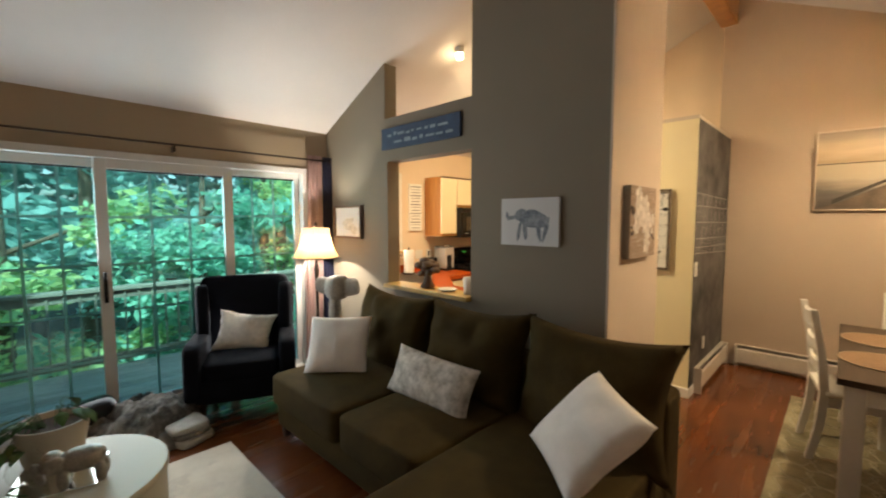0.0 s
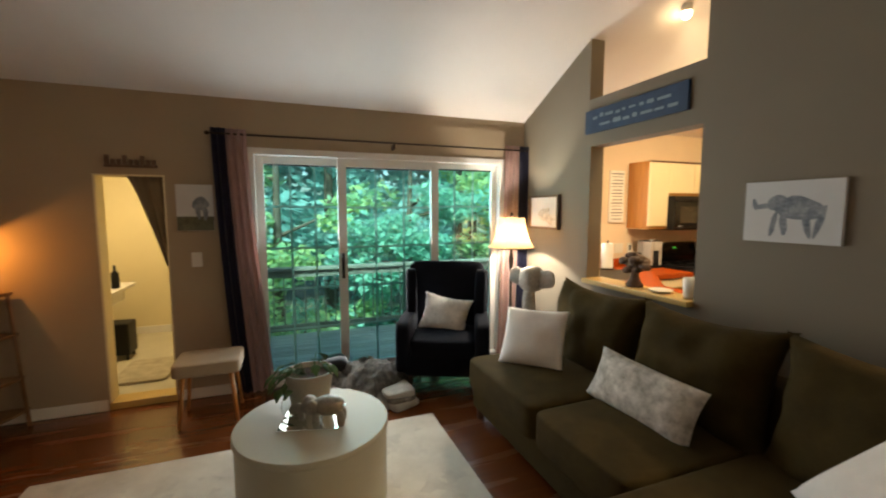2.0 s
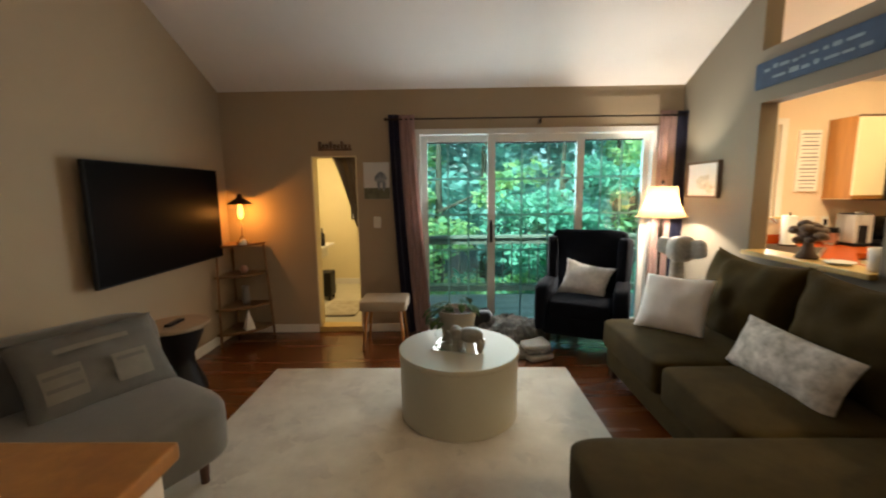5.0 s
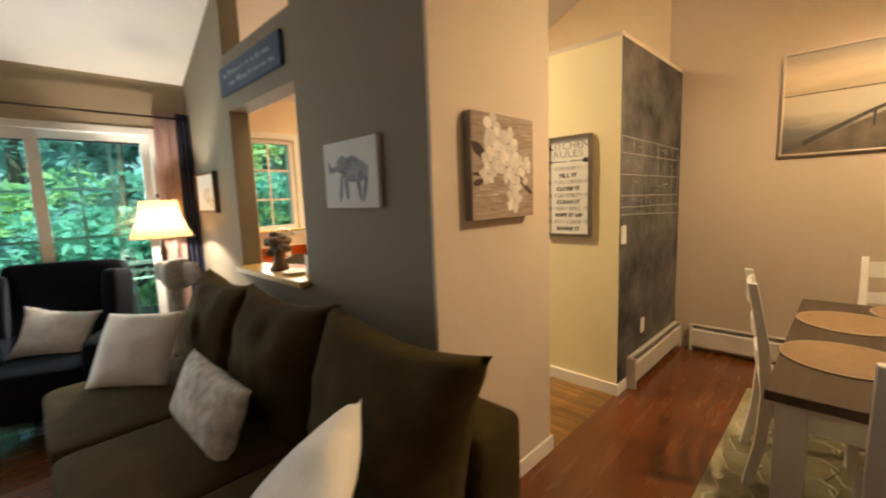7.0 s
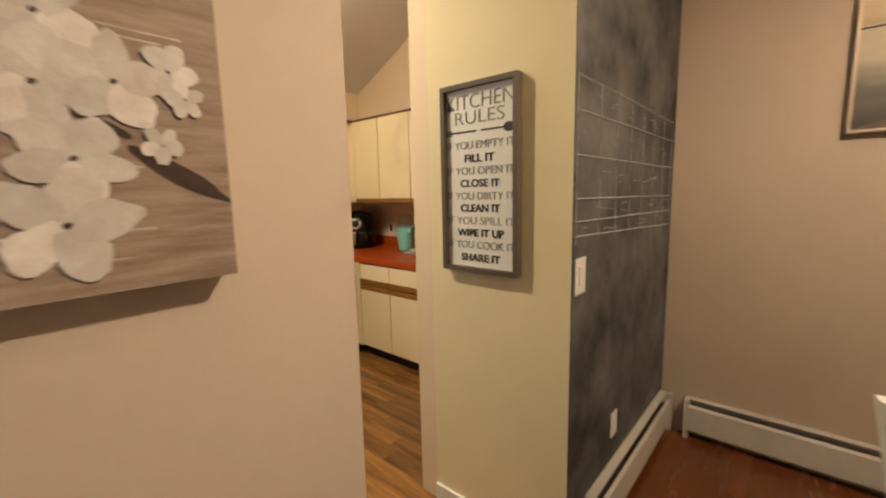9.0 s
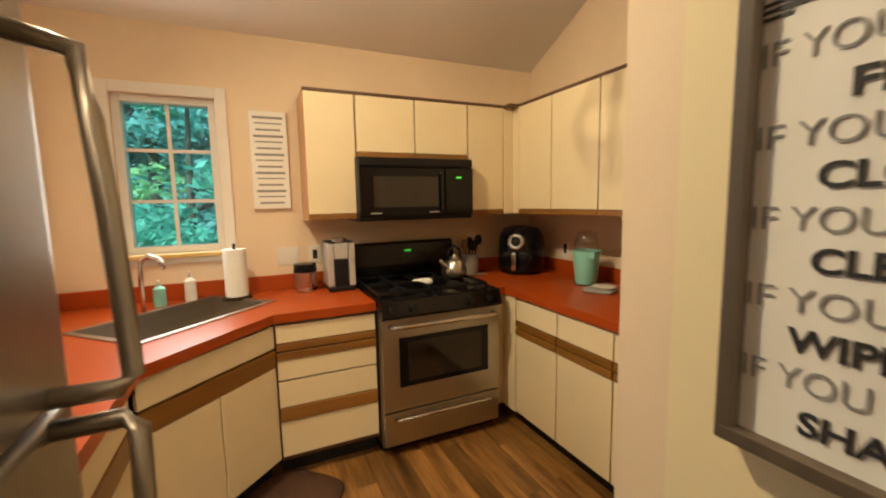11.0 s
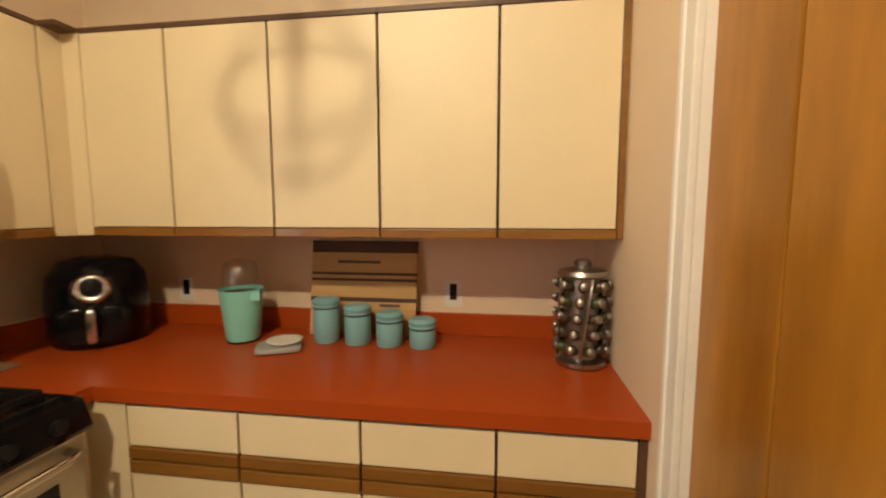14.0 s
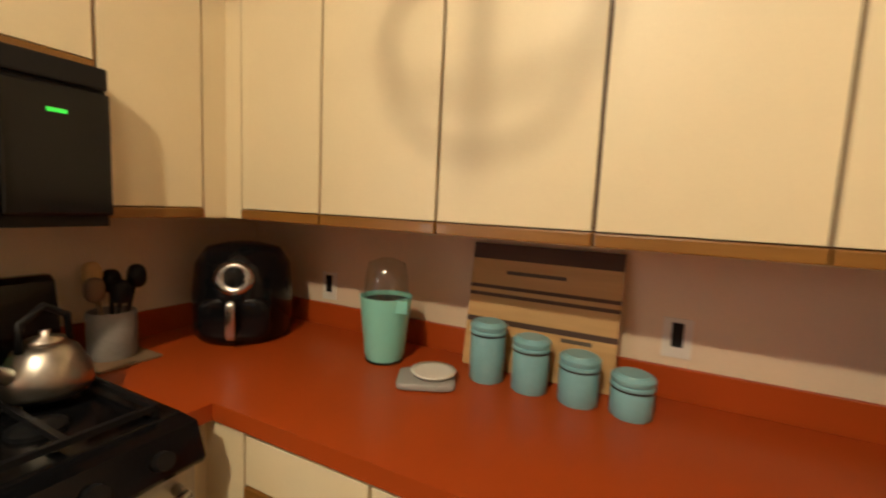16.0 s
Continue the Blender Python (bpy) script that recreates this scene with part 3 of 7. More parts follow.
def wall_x(x0, x1, y0, y1, z0, z1, holes):
    """A wall across x with openings (y0, y1, z0, z1) right through it."""
    bm = bmesh.new()
    cuts = sorted({y0, y1, *(h[0] for h in holes), *(h[1] for h in holes)})
    for a, b in zip(cuts, cuts[1:]):
        gaps = sorted((h[2], h[3]) for h in holes if h[0] < (a + b) / 2 < h[1])
        low = z0
        for g0, g1 in gaps + [(z1, z1)]:
            if g0 > low + 1e-4:
                box(x0, x1, a, b, low, g0, bm=bm)
            low = g1
    return bm


def wall_y(x0, x1, y0, y1, z0=0.0, drop=0.0):
    """A wall across y whose top follows the roof."""
    top = [x for x in (x0, RIDGE, x1) if x0 <= x <= x1]
    top = sorted(set(top), reverse=True)
    return prism([(x0, z0), (x1, z0)] + [(x, roof_z(x) - drop) for x in top], y0, y1, "y")


SLIDE = (0.24, 2.63, 0.0, 2.06)
DOOR = (-0.80, -0.345, 0.045, 1.815)
KWIN = (3.31, 3.81, 1.16, 2.05)
structure("wall_west", wall_x(WX - 0.15, WX, TVY - 0.12, PASSY + 0.13, 0, EAVE + 0.06, [SLIDE, DOOR]), M["wall"], "taupe painted wall with a sliding door and a doorway", "wall")
structure("wall_west_kitchen", wall_x(WX - 0.15, WX, PASSY + 0.13, NKY + 0.12, 0, EAVE + 0.06, [KWIN]), M["kitchen_wall"], "cream painted kitchen wall with a window", "wall")
structure("wall_south", wall_y(WX - 0.15, EX + 0.12, TVY - 0.12, TVY), M["wall"], "taupe painted gable wall", "wall")
structure("wall_east", box(EX, EX + 0.12, TVY, NDY + 0.3, 0, roof_z(EX) + 0.1), M["wall_warm"], "beige painted wall", "wall")
structure("wall_north_dining", wall_y(-0.19, EX, NDY, NDY + 0.2), M["wall_beige_dim"], "beige dining room wall, darkened for its weaker light", "wall")
structure("wall_north_kitchen", wall_y(WX, -0.19, NKY, NKY + 0.12), M["kitchen_wall"], "cream painted kitchen wall", "wall")

# the wall between living room and kitchen, with its two openings
PX0, PX1, PZ0, PZ1, UX0, UZ = -2.10, -1.13, 0.985, 2.06, -2.13, 2.43
pw = wall_y(WX, UX0, PASSY, PASSY + 0.13)
box(UX0, PX0, PASSY, PASSY + 0.13, 0, UZ, bm=pw)
box(PX0, PX1, PASSY, PASSY + 0.13, 0, PZ0 - 0.035, bm=pw)
box(PX0, PX1, PASSY, PASSY + 0.13, PZ1, UZ, bm=pw)
structure("wall_pass_through", pw, M["wall_grey"], "grey-green painted wall with a pass-through and an opening above", "wall")
ENDX, ENDY = -0.118, 3.699      # east face and north end of the wall beside the kitchen entrance
structure("wall_grey_panel", wall_y(PX1, ENDX, PASSY, PASSY + 0.13), M["wall_grey"], "grey-green painted wall behind the sofa", "wall")
structure("wall_kitchen_end", prism([(PASSY + 0.13, 0), (ENDY, 0), (ENDY, 3.70), (PASSY + 0.13, 3.70)], -0.210, ENDX, "x"), M["wall_warm"], "beige painted wall end beside the kitchen entrance", "wall")
structure("trim_corner", box(ENDX - 0.012, ENDX + 0.003, PASSY - 0.003, PASSY + 0.131, 0.0, 3.70, 0.003), M["wall_warm"], "beige painted corner strip", "trim")

# Cream skin on the wall's unseen kitchen side, added for bounced light.
K0, K1 = PASSY + 0.130, PASSY + 0.136
kside = box(WX, PX0, K0, K1, 0, UZ)
for x0, x1, z0, z1 in ((PX0, PX1, 0, PZ0 - 0.036), (UX0, PX1, PZ1, UZ), (PX1, -0.206, 0, 3.15)):
    box(x0, x1, K0, K1, z0, z1, bm=kside)
structure("wall_kitchen_south", kside, M["kitchen_wall"], "unseen kitchen side of the dividing wall, cream to bounce light", "wall")

# closet between kitchen and dining room
CX0, CX1, CY0, CTOP = -0.812, -0.088, 4.545, 2.39
structure("wall_closet_south", box(CX0 + 0.1, CX1, CY0, CY0 + 0.1, 0, CTOP), M["wall_cream"], "cream painted closet wall", "wall")
structure("wall_closet_east", box(CX1 - 0.1, CX1, CY0 + 0.1, NDY, 0, CTOP), M["wall_cream"], "closet wall", "wall")
structure("wall_closet_west", wall_x(CX0, CX0 + 0.1, CY0, NKY, 0, CTOP, [(4.73, 5.22, 0, 2.06)]), M["kitchen_wall"], "cream painted closet wall with a door", "wall")
structure("wall_closet_top", box(CX0, CX1, CY0, NDY, CTOP, CTOP + 0.03), M["wall_warm"], "flat top of the closet", "wall")

# ceiling and ridge beam
for side, (a, b) in {"ceiling_west": (WX - 0.2, RIDGE), "ceiling_east": (RIDGE, EX + 0.12)}.items():
    structure(side, prism([(a, roof_z(a)), (b, roof_z(b)), (b, roof_z(b) + 0.12), (a, roof_z(a) + 0.12)], TVY - 0.12, NKY + 0.12, "y"), M["ceiling"], "white painted sloping ceiling", "ceiling")
single("ridge_beam", box(RIDGE - 0.075, RIDGE + 0.075, PASSY + 0.35, NDY, 3.56, 3.83, 0.008), M["oak"], "stained wooden ridge beam under the ceiling", "beam")

# floors
structure("floor_living", box(WX - 0.15, EX + 0.12, TVY - 0.12, PASSY + 0.02, -0.12, 0), M["floor"], "red-brown polished hardwood floor", "floor")
structure("floor_dining", box(-0.105, EX + 0.12, PASSY + 0.02, NDY + 0.2, -0.12, 0), M["floor"], "red-brown polished hardwood floor", "floor")
kitchen_floor = structure("floor_kitchen", box(WX - 0.15, -0.105, PASSY + 0.02, NKY + 0.12, -0.12, -0.006), M["walnut"], "kitchen floor of wood-look planks", "floor")

# skirting
def skirting(name, x0, x1, y0, y1):
    structure(name, box(x0, x1, y0, y1, 0, 0.085, 0.004), M["white"], "white painted baseboard", "baseboard")


skirting("baseboard_west_a", WX, WX + 0.014, TVY, DOOR[0] - 0.005)
skirting("baseboard_west_b", WX, WX + 0.014, DOOR[1] + 0.005, SLIDE[0])
skirting("baseboard_south", WX + 0.014, EX, TVY, TVY + 0.014)
skirting("baseboard_entry", ENDX, ENDX + 0.014, PASSY + 0.0, ENDY + 0.014)
skirting("baseboard_entry_end", -0.210, ENDX, ENDY, ENDY + 0.014)
skirting("baseboard_closet", CX0 + 0.1, CX1 + 0.012, CY0 - 0.014, CY0)
skirting("baseboard_chalk", CX1, CX1 + 0.012, CY0, 4.70)
skirting("baseboard_east", EX - 0.014, EX, TVY, NDY)


def heater(name, m, length):
    t = thing(name, "cream baseboard radiator with a slotted top on the floor", "radiator", group="baseboard radiators")
    t.matrix_basis = m
    part("back_plate", box(0, length, 0, 0.012, 0.02, 0.215), M["heater"], t, world=False)
    part("front_cover", prism([(0.045, 0.06), (0.062, 0.05), (0.062, 0.185), (0.050, 0.198), (0.046, 0.185)], 0, length, "x"), M["heater"], t, world=False)
    part("top_lip", prism([(0, 0.215), (0.012, 0.215), (0.040, 0.222), (0.040, 0.228), (0, 0.228)], 0, length, "x"), M["heater"], t, world=False)
    part("fins", box(0.01, length - 0.01, 0.014, 0.042, 0.09, 0.165), M["bronze"], t, "dark fins", world=False)
    for x in (0, length):
        part("end_cap", box(x - 0.012, x + 0.012, 0, 0.068, 0.0, 0.228, 0.004), M["heater"], t, world=False)


heater("baseboard_radiator", pose(CX1, NDY - 0.03, 0, 0, 0, -90), 1.10)
heater("baseboard_radiator", pose(2.9, NDY, 0, 0, 0, 180), 2.84)


# ---------------------------------------------------------------- sliding door, windows, curtains
def frame_bars(x0, x1, y0, y1, z0, z1, w, bev=0.004):
    bm = box(x0, x1, y0, y0 + w, z0, z1, bev)
    box(x0, x1, y1 - w, y1, z0, z1, bev, bm=bm)
    box(x0, x1, y0 + w, y1 - w, z0, z0 + w, bev, bm=bm)
    box(x0, x1, y0 + w, y1 - w, z1 - w, z1, bev, bm=bm)
    return bm


slider = tagged(new("door_1"), "white vinyl three-panel sliding glass door", "sliding door", "", "structure")
part("door_frame", frame_bars(WX - 0.13, WX + 0.012, SLIDE[0], SLIDE[1], 0.0, SLIDE[3], 0.055), M["vinyl"], slider)
part("door_threshold", box(WX - 0.14, WX + 0.02, SLIDE[0], SLIDE[1], 0.0, 0.03, 0.004), M["vinyl"], slider)


def panel(y0, y1, x, wide, bars, handle):
    leaf = part("door_panel", frame_bars(x - 0.022, x + 0.022, y0, y1, 0.05, 2.005, wide), M["vinyl"], slider)
    pane = part("pane", box(x - 0.003, x + 0.003, y0 + wide, y1 - wide, 0.05 + wide, 2.005 - wide), M["pane"], leaf)
    pane.visible_shadow = False
    a, b, lo, hi = y0 + wide, y1 - wide, 0.05 + wide, 2.005 - wide
    for k in range(1, bars + 1):
        y = a + (b - a) * k / (bars + 1)
        part("muntin", box(x - 0.007, x - 0.004, y - 0.009, y + 0.009, lo, hi), M["muntin"], leaf)
    for k in range(1, 5):
        z = lo + (hi - lo) * k / 5
        part("muntin", box(x - 0.0075, x - 0.0045, a, b, z - 0.009, z + 0.009), M["muntin"], leaf)
    part("top_seal", box(x - 0.006, x + 0.0065, a, b, hi - 0.014, hi), M["black_matte"], leaf, "dark rubber seal")
    if handle:
        part("door_handle", box(x + 0.022, x + 0.055, y0 + 0.02, y0 + 0.045, 0.93, 1.16, 0.008), M["black_matte"], leaf, "black door pull")


panel(0.295, 1.045, WX - 0.085, 0.065, 2, False)
panel(0.965, 1.92, WX - 0.035, 0.075, 2, True)
panel(1.86, 2.575, WX - 0.085, 0.055, 2, False)

win = tagged(new("window_1"), "cream-cased kitchen window with muntins", "window", "", "structure")
part("window_frame", frame_bars(WX - 0.12, WX - 0.02, KWIN[0], KWIN[1], KWIN[2], KWIN[3], 0.04), M["vinyl"], win)
part("window_casing", frame_bars(WX, WX + 0.018, KWIN[0] - 0.06, KWIN[1] + 0.06, KWIN[2] - 0.06, KWIN[3] + 0.06, 0.06), M["white"], win)
part("window_sill", box(WX - 0.02, WX + 0.05, KWIN[0] - 0.07, KWIN[1] + 0.07, KWIN[2] - 0.025, KWIN[2], 0.005), M["sill"], win)
pane = part("pane", box(WX - 0.075, WX - 0.069, KWIN[0] + 0.04, KWIN[1] - 0.04, KWIN[2] + 0.04, KWIN[3] - 0.04), M["pane"], win)
pane.visible_shadow = False
for z in (1.46, 1.75):
    part("muntin", box(WX - 0.068, WX - 0.062, KWIN[0] + 0.04, KWIN[1] - 0.04, z - 0.01, z + 0.01), M["vinyl"], win)
part("muntin", box(WX - 0.061, WX - 0.056, 3.553, 3.573, KWIN[2] + 0.04, KWIN[3] - 0.04), M["vinyl"], win)

doorway = tagged(new("door_2"), "narrow cased doorway with a wooden threshold", "doorway", "", "structure")
part("jamb", box(WX - 0.150, WX - 0.002, DOOR[0], DOOR[0] + 0.012, DOOR[2], DOOR[3]), M["wall_cream"], doorway, "cream painted jamb")
part("jamb", box(WX - 0.150, WX - 0.002, DOOR[1] - 0.012, DOOR[1], DOOR[2], DOOR[3]), M["wall_cream"], doorway, "cream painted jamb")
part("head_jamb", box(WX - 0.150, WX - 0.002, DOOR[0] + 0.012, DOOR[1] - 0.012, DOOR[3] - 0.012, DOOR[3]), M["wall_cream"], doorway, "cream painted jamb")
part("threshold", box(WX - 0.16, WX + 0.004, DOOR[0], DOOR[1], 0.0, 0.055, 0.006), M["sill"], doorway, "yellow wooden threshold")


def drape(y0, y1, yb0, yb1, z0, z1, x, folds, amp, seed=0.0, nz=26, ny=48):
    """A hanging cloth with folds, its foot gathered or spread."""
    bm, rows = bmesh.new(), []
    for i in range(nz + 1):
        v = i / nz
        k = v ** 1.4
        row = []
        for j in range(ny + 1):
            u = j / ny
            y = (y0 + (y1 - y0) * u) * (1 - k) + (yb0 + (yb1 - yb0) * u) * k
            f = amp * (0.55 + 0.45 * k) * math.sin(2 * math.pi * folds * u + seed + 0.6 * math.sin(3 * v + seed))
            f += 0.3 * amp * noise.noise(Vector((u * 6 + seed, v * 2, 1)))
            row.append(bm.verts.new((x + f, y, z1 + (z0 - z1) * v)))
        rows.append(row)
    for a, b in zip(rows, rows[1:]):
        for j in range(ny):
            bm.faces.new((a[j], a[j + 1], b[j + 1], b[j]))
    bmesh.ops.solidify(bm, geom=bm.faces[:], thickness=0.004)
    return bm


def curtain(label, ya, yb, navy_first, yba, ybb, share):
    t = thing("curtain", label, "curtain", (WX + 0.07, (ya + yb) / 2, 0), group="curtains at the sliding door")
    m, mb = ya + (yb - ya) * share, yba + (ybb - yba) * share
    cloth = ("navy_curtain", "pink_curtain") if navy_first else ("pink_curtain", "navy_curtain")
    part("panel_cloth", drape(ya, m, yba, mb, 0.015, 2.19, WX + 0.075, 2, 0.022, 0.4), M[cloth[0]], t, "navy cloth panel" if navy_first else "blush pink cloth panel", True)
    part("panel_cloth", drape(m, yb, mb, ybb, 0.02, 2.185, WX + 0.085, 3, 0.024, 1.9), M[cloth[1]], t, "blush pink cloth panel" if navy_first else "navy cloth panel", True)


curtain("navy and blush pink curtain hanging to the floor", -0.005, 0.25, True, 0.10, 0.40, 0.42)
curtain("blush pink and navy curtain hanging to the floor", 2.60, 2.86, False, 2.52, 2.85, 0.6)
rod = thing("curtain_rod", "thin dark bronze curtain rod on brackets", "curtain rod", (WX, 1.4, 2.14))
part("rod", tube([(WX + 0.08, -0.02, 2.145), (WX + 0.08, 2.85, 2.145)], 0.008), M["bronze"], rod, smooth=True)
for y in (-0.03, 2.855):
    part("finial", lathe([(0, -0.018), (0.014, -0.01), (0.017, 0.0), (0.012, 0.012), (0, 0.018)], 14, Matrix.Translation((WX + 0.08, y, 2.145))), M["bronze"], rod, smooth=True)
part("bracket", box(WX, WX + 0.085, 1.455, 1.471, 2.09, 2.137, 0.003), M["bronze"], rod)

# ---------------------------------------------------------------- bathroom beyond the doorway
bx0, by0, by1 = -5.2, -1.75, -0.22
structure("wall_bath_west", box(bx0 - 0.1, bx0, by0, by1, 0, 2.4), M["wall_cream"], "cream bathroom wall", "wall")
structure("wall_bath_south", box(bx0, WX - 0.15, by0 - 0.1, by0, 0, 2.4), M["wall_cream"], "cream bathroom wall", "wall")
structure("wall_bath_north", box(bx0, WX - 0.15, by1, by1 + 0.1, 0, 2.4), M["wall_cream"], "cream bathroom wall", "wall")
structure("ceiling_bath", box(bx0 - 0.1, WX - 0.15, by0 - 0.1, by1 + 0.1, 2.4, 2.48), M["ceiling"], "white bathroom ceiling", "ceiling")
structure("floor_bath", box(bx0, WX - 0.15, by0, by1, -0.1, 0.05), M["bath_floor"], "pale bathroom floor", "floor")
structure("baseboard_bath", box(bx0, bx0 + 0.014, by0, by1, 0.05, 0.14, 0.004), M["white"], "white baseboard", "baseboard")
single("bath_mat", moved(soft(0.62, 0.42, 0.03, 0.2), pose(-3.78, -0.72, 0.065)), M["bath_mat"], "cream patterned bath mat on the floor", "mat", True)
van = thing("vanity_shelf", "white wall-hung vanity shelf", "vanity", (-4.5, -1.3, 0))
part("top", box(-4.9, -4.2, -1.75, -1.10, 0.70, 0.735, 0.006), M["white"], van)
part("apron", box(-4.85, -4.25, -1.75, -1.2, 0.55, 0.70, 0.006), M["white"], van)
binn = thing("trash_bin", "black bathroom trash bin on feet", "bin", (-4.3, -1.1, 0.05))
part("body", box(-4.42, -4.18, -1.22, -0.98, 0.10, 0.42, 0.012), M["black_matte"], binn)
for dx in (-0.09, 0.09):
    for dy in (-0.09, 0.09):
        part("foot", lathe([(0, 0), (0.015, 0), (0.012, 0.055), (0, 0.055)], 10, Matrix.Translation((-4.3 + dx, -1.1 + dy, 0.05))), M["black_matte"], binn)
single("soap_dispenser", lathe([(0, 0), (0.035, 0), (0.037, 0.02), (0.035, 0.16), (0.012, 0.18), (0.012, 0.24), (0, 0.24)], 18, Matrix.Translation((-4.5, -1.16, 0.735))), M["black_matte"], "dark soap dispenser on the vanity", "dispenser", True)
fr = thing("wall_grid_frame", "small black grid frame on the bathroom wall", "picture frame", (bx0, -0.75, 1.2))
part("backing", box(bx0 + 0.002, bx0 + 0.01, -0.90, -0.58, 1.06, 1.42), M["paper"], fr)
for y in (-0.90, -0.74, -0.58):
    part("bar", box(bx0 + 0.010, bx0 + 0.022, y - 0.008, y + 0.008, 1.05, 1.43), M["black_matte"], fr)
for z in (1.06, 1.24, 1.42):
    part("bar", box(bx0 + 0.0105, bx0 + 0.021, -0.9, -0.58, z - 0.008, z + 0.008), M["black_matte"], fr)

# the drape tied aside in the doorway
bm, rows = bmesh.new(), []
for i in range(25):
    v = i / 24
    row = []
    left = DOOR[0] + 0.19 + (DOOR[1] - 0.02 - DOOR[0] - 0.19) * v ** 0.8
    for j in range(21):
        u = j / 20
        row.append(bm.verts.new((WX - 0.03 + 0.018 * math.sin(u * 16 + v * 2), left + (DOOR[1] + 0.03 - left) * u, 1.82 - 0.72 * v)))
    rows.append(row)
for a, b in zip(rows, rows[1:]):
    for j in range(20):
        bm.faces.new((a[j], a[j + 1], b[j + 1], b[j]))
bmesh.ops.solidify(bm, geom=bm.faces[:], thickness=0.004)
single("doorway_drape", bm, M["taupe_cloth"], "taupe cloth drape tied to one side of the doorway", "drape", True)


# ---------------------------------------------------------------- outside: deck, rail, woods
structure("ground", box(-400, 400, -400, 400, -3.3, -3.2), M["ground"], "leafy ground below the deck", "ground")
deck = thing("deck", "weathered grey wooden deck outside the sliding door", "deck", (-4.2, 2.0, -0.09))
part("joist", box(-5.05, WX - 0.15, -0.1, 6.6, -0.28, -0.115), M["deck"], deck)
for k in range(13):
    x = -5.02 + k * 0.142
    part("board", box(x, x + 0.136, -0.12, 6.6, -0.115, -0.09, 0.003), M["deck"], deck)
rail = thing("deck_railing", "pale weathered wooden deck railing with slim balusters", "railing", (-4.95, 2, -0.09))
part("top_rail", box(-5.02, -4.88, -0.12, 6.6, 0.77, 0.81, 0.006), M["rail"], rail)
part("upper_rail", box(-4.97, -4.93, -0.12, 6.6, 0.68, 0.77, 0.004), M["rail"], rail)
part("lower_rail", box(-4.97, -4.93, -0.12, 6.6, -0.02, 0.06, 0.004), M["rail"], rail)
for k in range(52):
    y = -0.05 + k * 0.127
    part("baluster", box(-4.926, -4.904, y, y + 0.017, -0.02, 0.76), M["rail"], rail)
for y in (-0.1, 2.1, 4.3, 6.5):
    part("post", box(-5.0, -4.90, y - 0.05, y + 0.05, -0.28, 0.769), M["rail"], rail)
structure("house_siding", box(-5.35, WX - 0.152, -0.119, -0.10, -3.2, 2.9), M["siding"], "pale siding of the bathroom wing", "wall")

rng = np.random.default_rng(7)


def leaves(name, centres, radii, count, size, material, label, category, flat=0.45):
    """Many small pointed leaves spread through clumps, joined in one mesh."""
    pick = rng.integers(0, len(centres), count)
    d = rng.normal(size=(count, 3))
    d /= np.linalg.norm(d, axis=1)[:, None]
    c = np.asarray(centres)[pick] + d * (np.asarray(radii)[pick] * rng.random(count) ** 0.4)[:, None] * np.array([1, 1, 0.55])
    a = rng.normal(size=(count, 3)) * np.array([1, 1, flat])
    a /= np.linalg.norm(a, axis=1)[:, None]
    b = np.cross(a, rng.normal(size=(count, 3)) * np.array([0.35, 0.35, 1]))
    b /= np.linalg.norm(b, axis=1)[:, None]
    s = (size * (0.6 + 0.8 * rng.random(count)))[:, None]
    v = np.stack([c - a * s, c + b * s * 0.45, c + a * s, c - b * s * 0.45], 1).reshape(-1, 3)
    me = bpy.data.meshes.new(name)
    me.from_pydata(v.tolist(), [], np.arange(count * 4).reshape(-1, 4).tolist())
    me.materials.append(material)
    return new(name, me)


def tree(x, y, height, spread, seed, count, size, material, label, low=0.25):
    t = thing("tree", label, "tree", (x, y, -3.2), group="trees beyond the deck")
    r = random.Random(seed)
    lean = (r.uniform(-0.5, 0.5), r.uniform(-0.5, 0.5))
    spine = [(x + lean[0] * k * k, y + lean[1] * k * k, -3.2 + height * k) for k in (0, 0.2, 0.4, 0.6, 0.8, 1.0)]
    bm = tube(spine, [0.024 * height * (1 - 0.85 * k) for k in (0, 0.2, 0.4, 0.6, 0.8, 1.0)], 9)
    centres, radii = [], []
    for k in range(16):
        f = r.uniform(low, 1.0)
        i = min(4, int(f * 5))
        base = Vector(spine[i]).lerp(Vector(spine[i + 1]), f * 5 - i)
        ang, reach = r.uniform(0, 6.28), spread * r.uniform(0.45, 1.0) * (1.15 - 0.6 * f)
        tip = base + Vector((math.cos(ang) * reach, math.sin(ang) * reach, r.uniform(0.1, 0.6)))
        join(bm, tube([base, base.lerp(tip, 0.5) + Vector((0, 0, 0.15)), tip], [0.05, 0.03, 0.01], 6))
        for s in (0.55, 0.85, 1.05):
            centres.append(base.lerp(tip, s) + Vector((r.uniform(-0.3, 0.3), r.uniform(-0.3, 0.3), r.uniform(-0.2, 0.3))))
            radii.append(spread * r.uniform(0.14, 0.32))
    part("trunk", bm, M["bark"], t, "grey trunk with limbs", True)
    cr = leaves("crown", centres, radii, count, size, material, "", "")
    cr.parent = t
    cr.matrix_parent_inverse = t.matrix_basis.inverted()


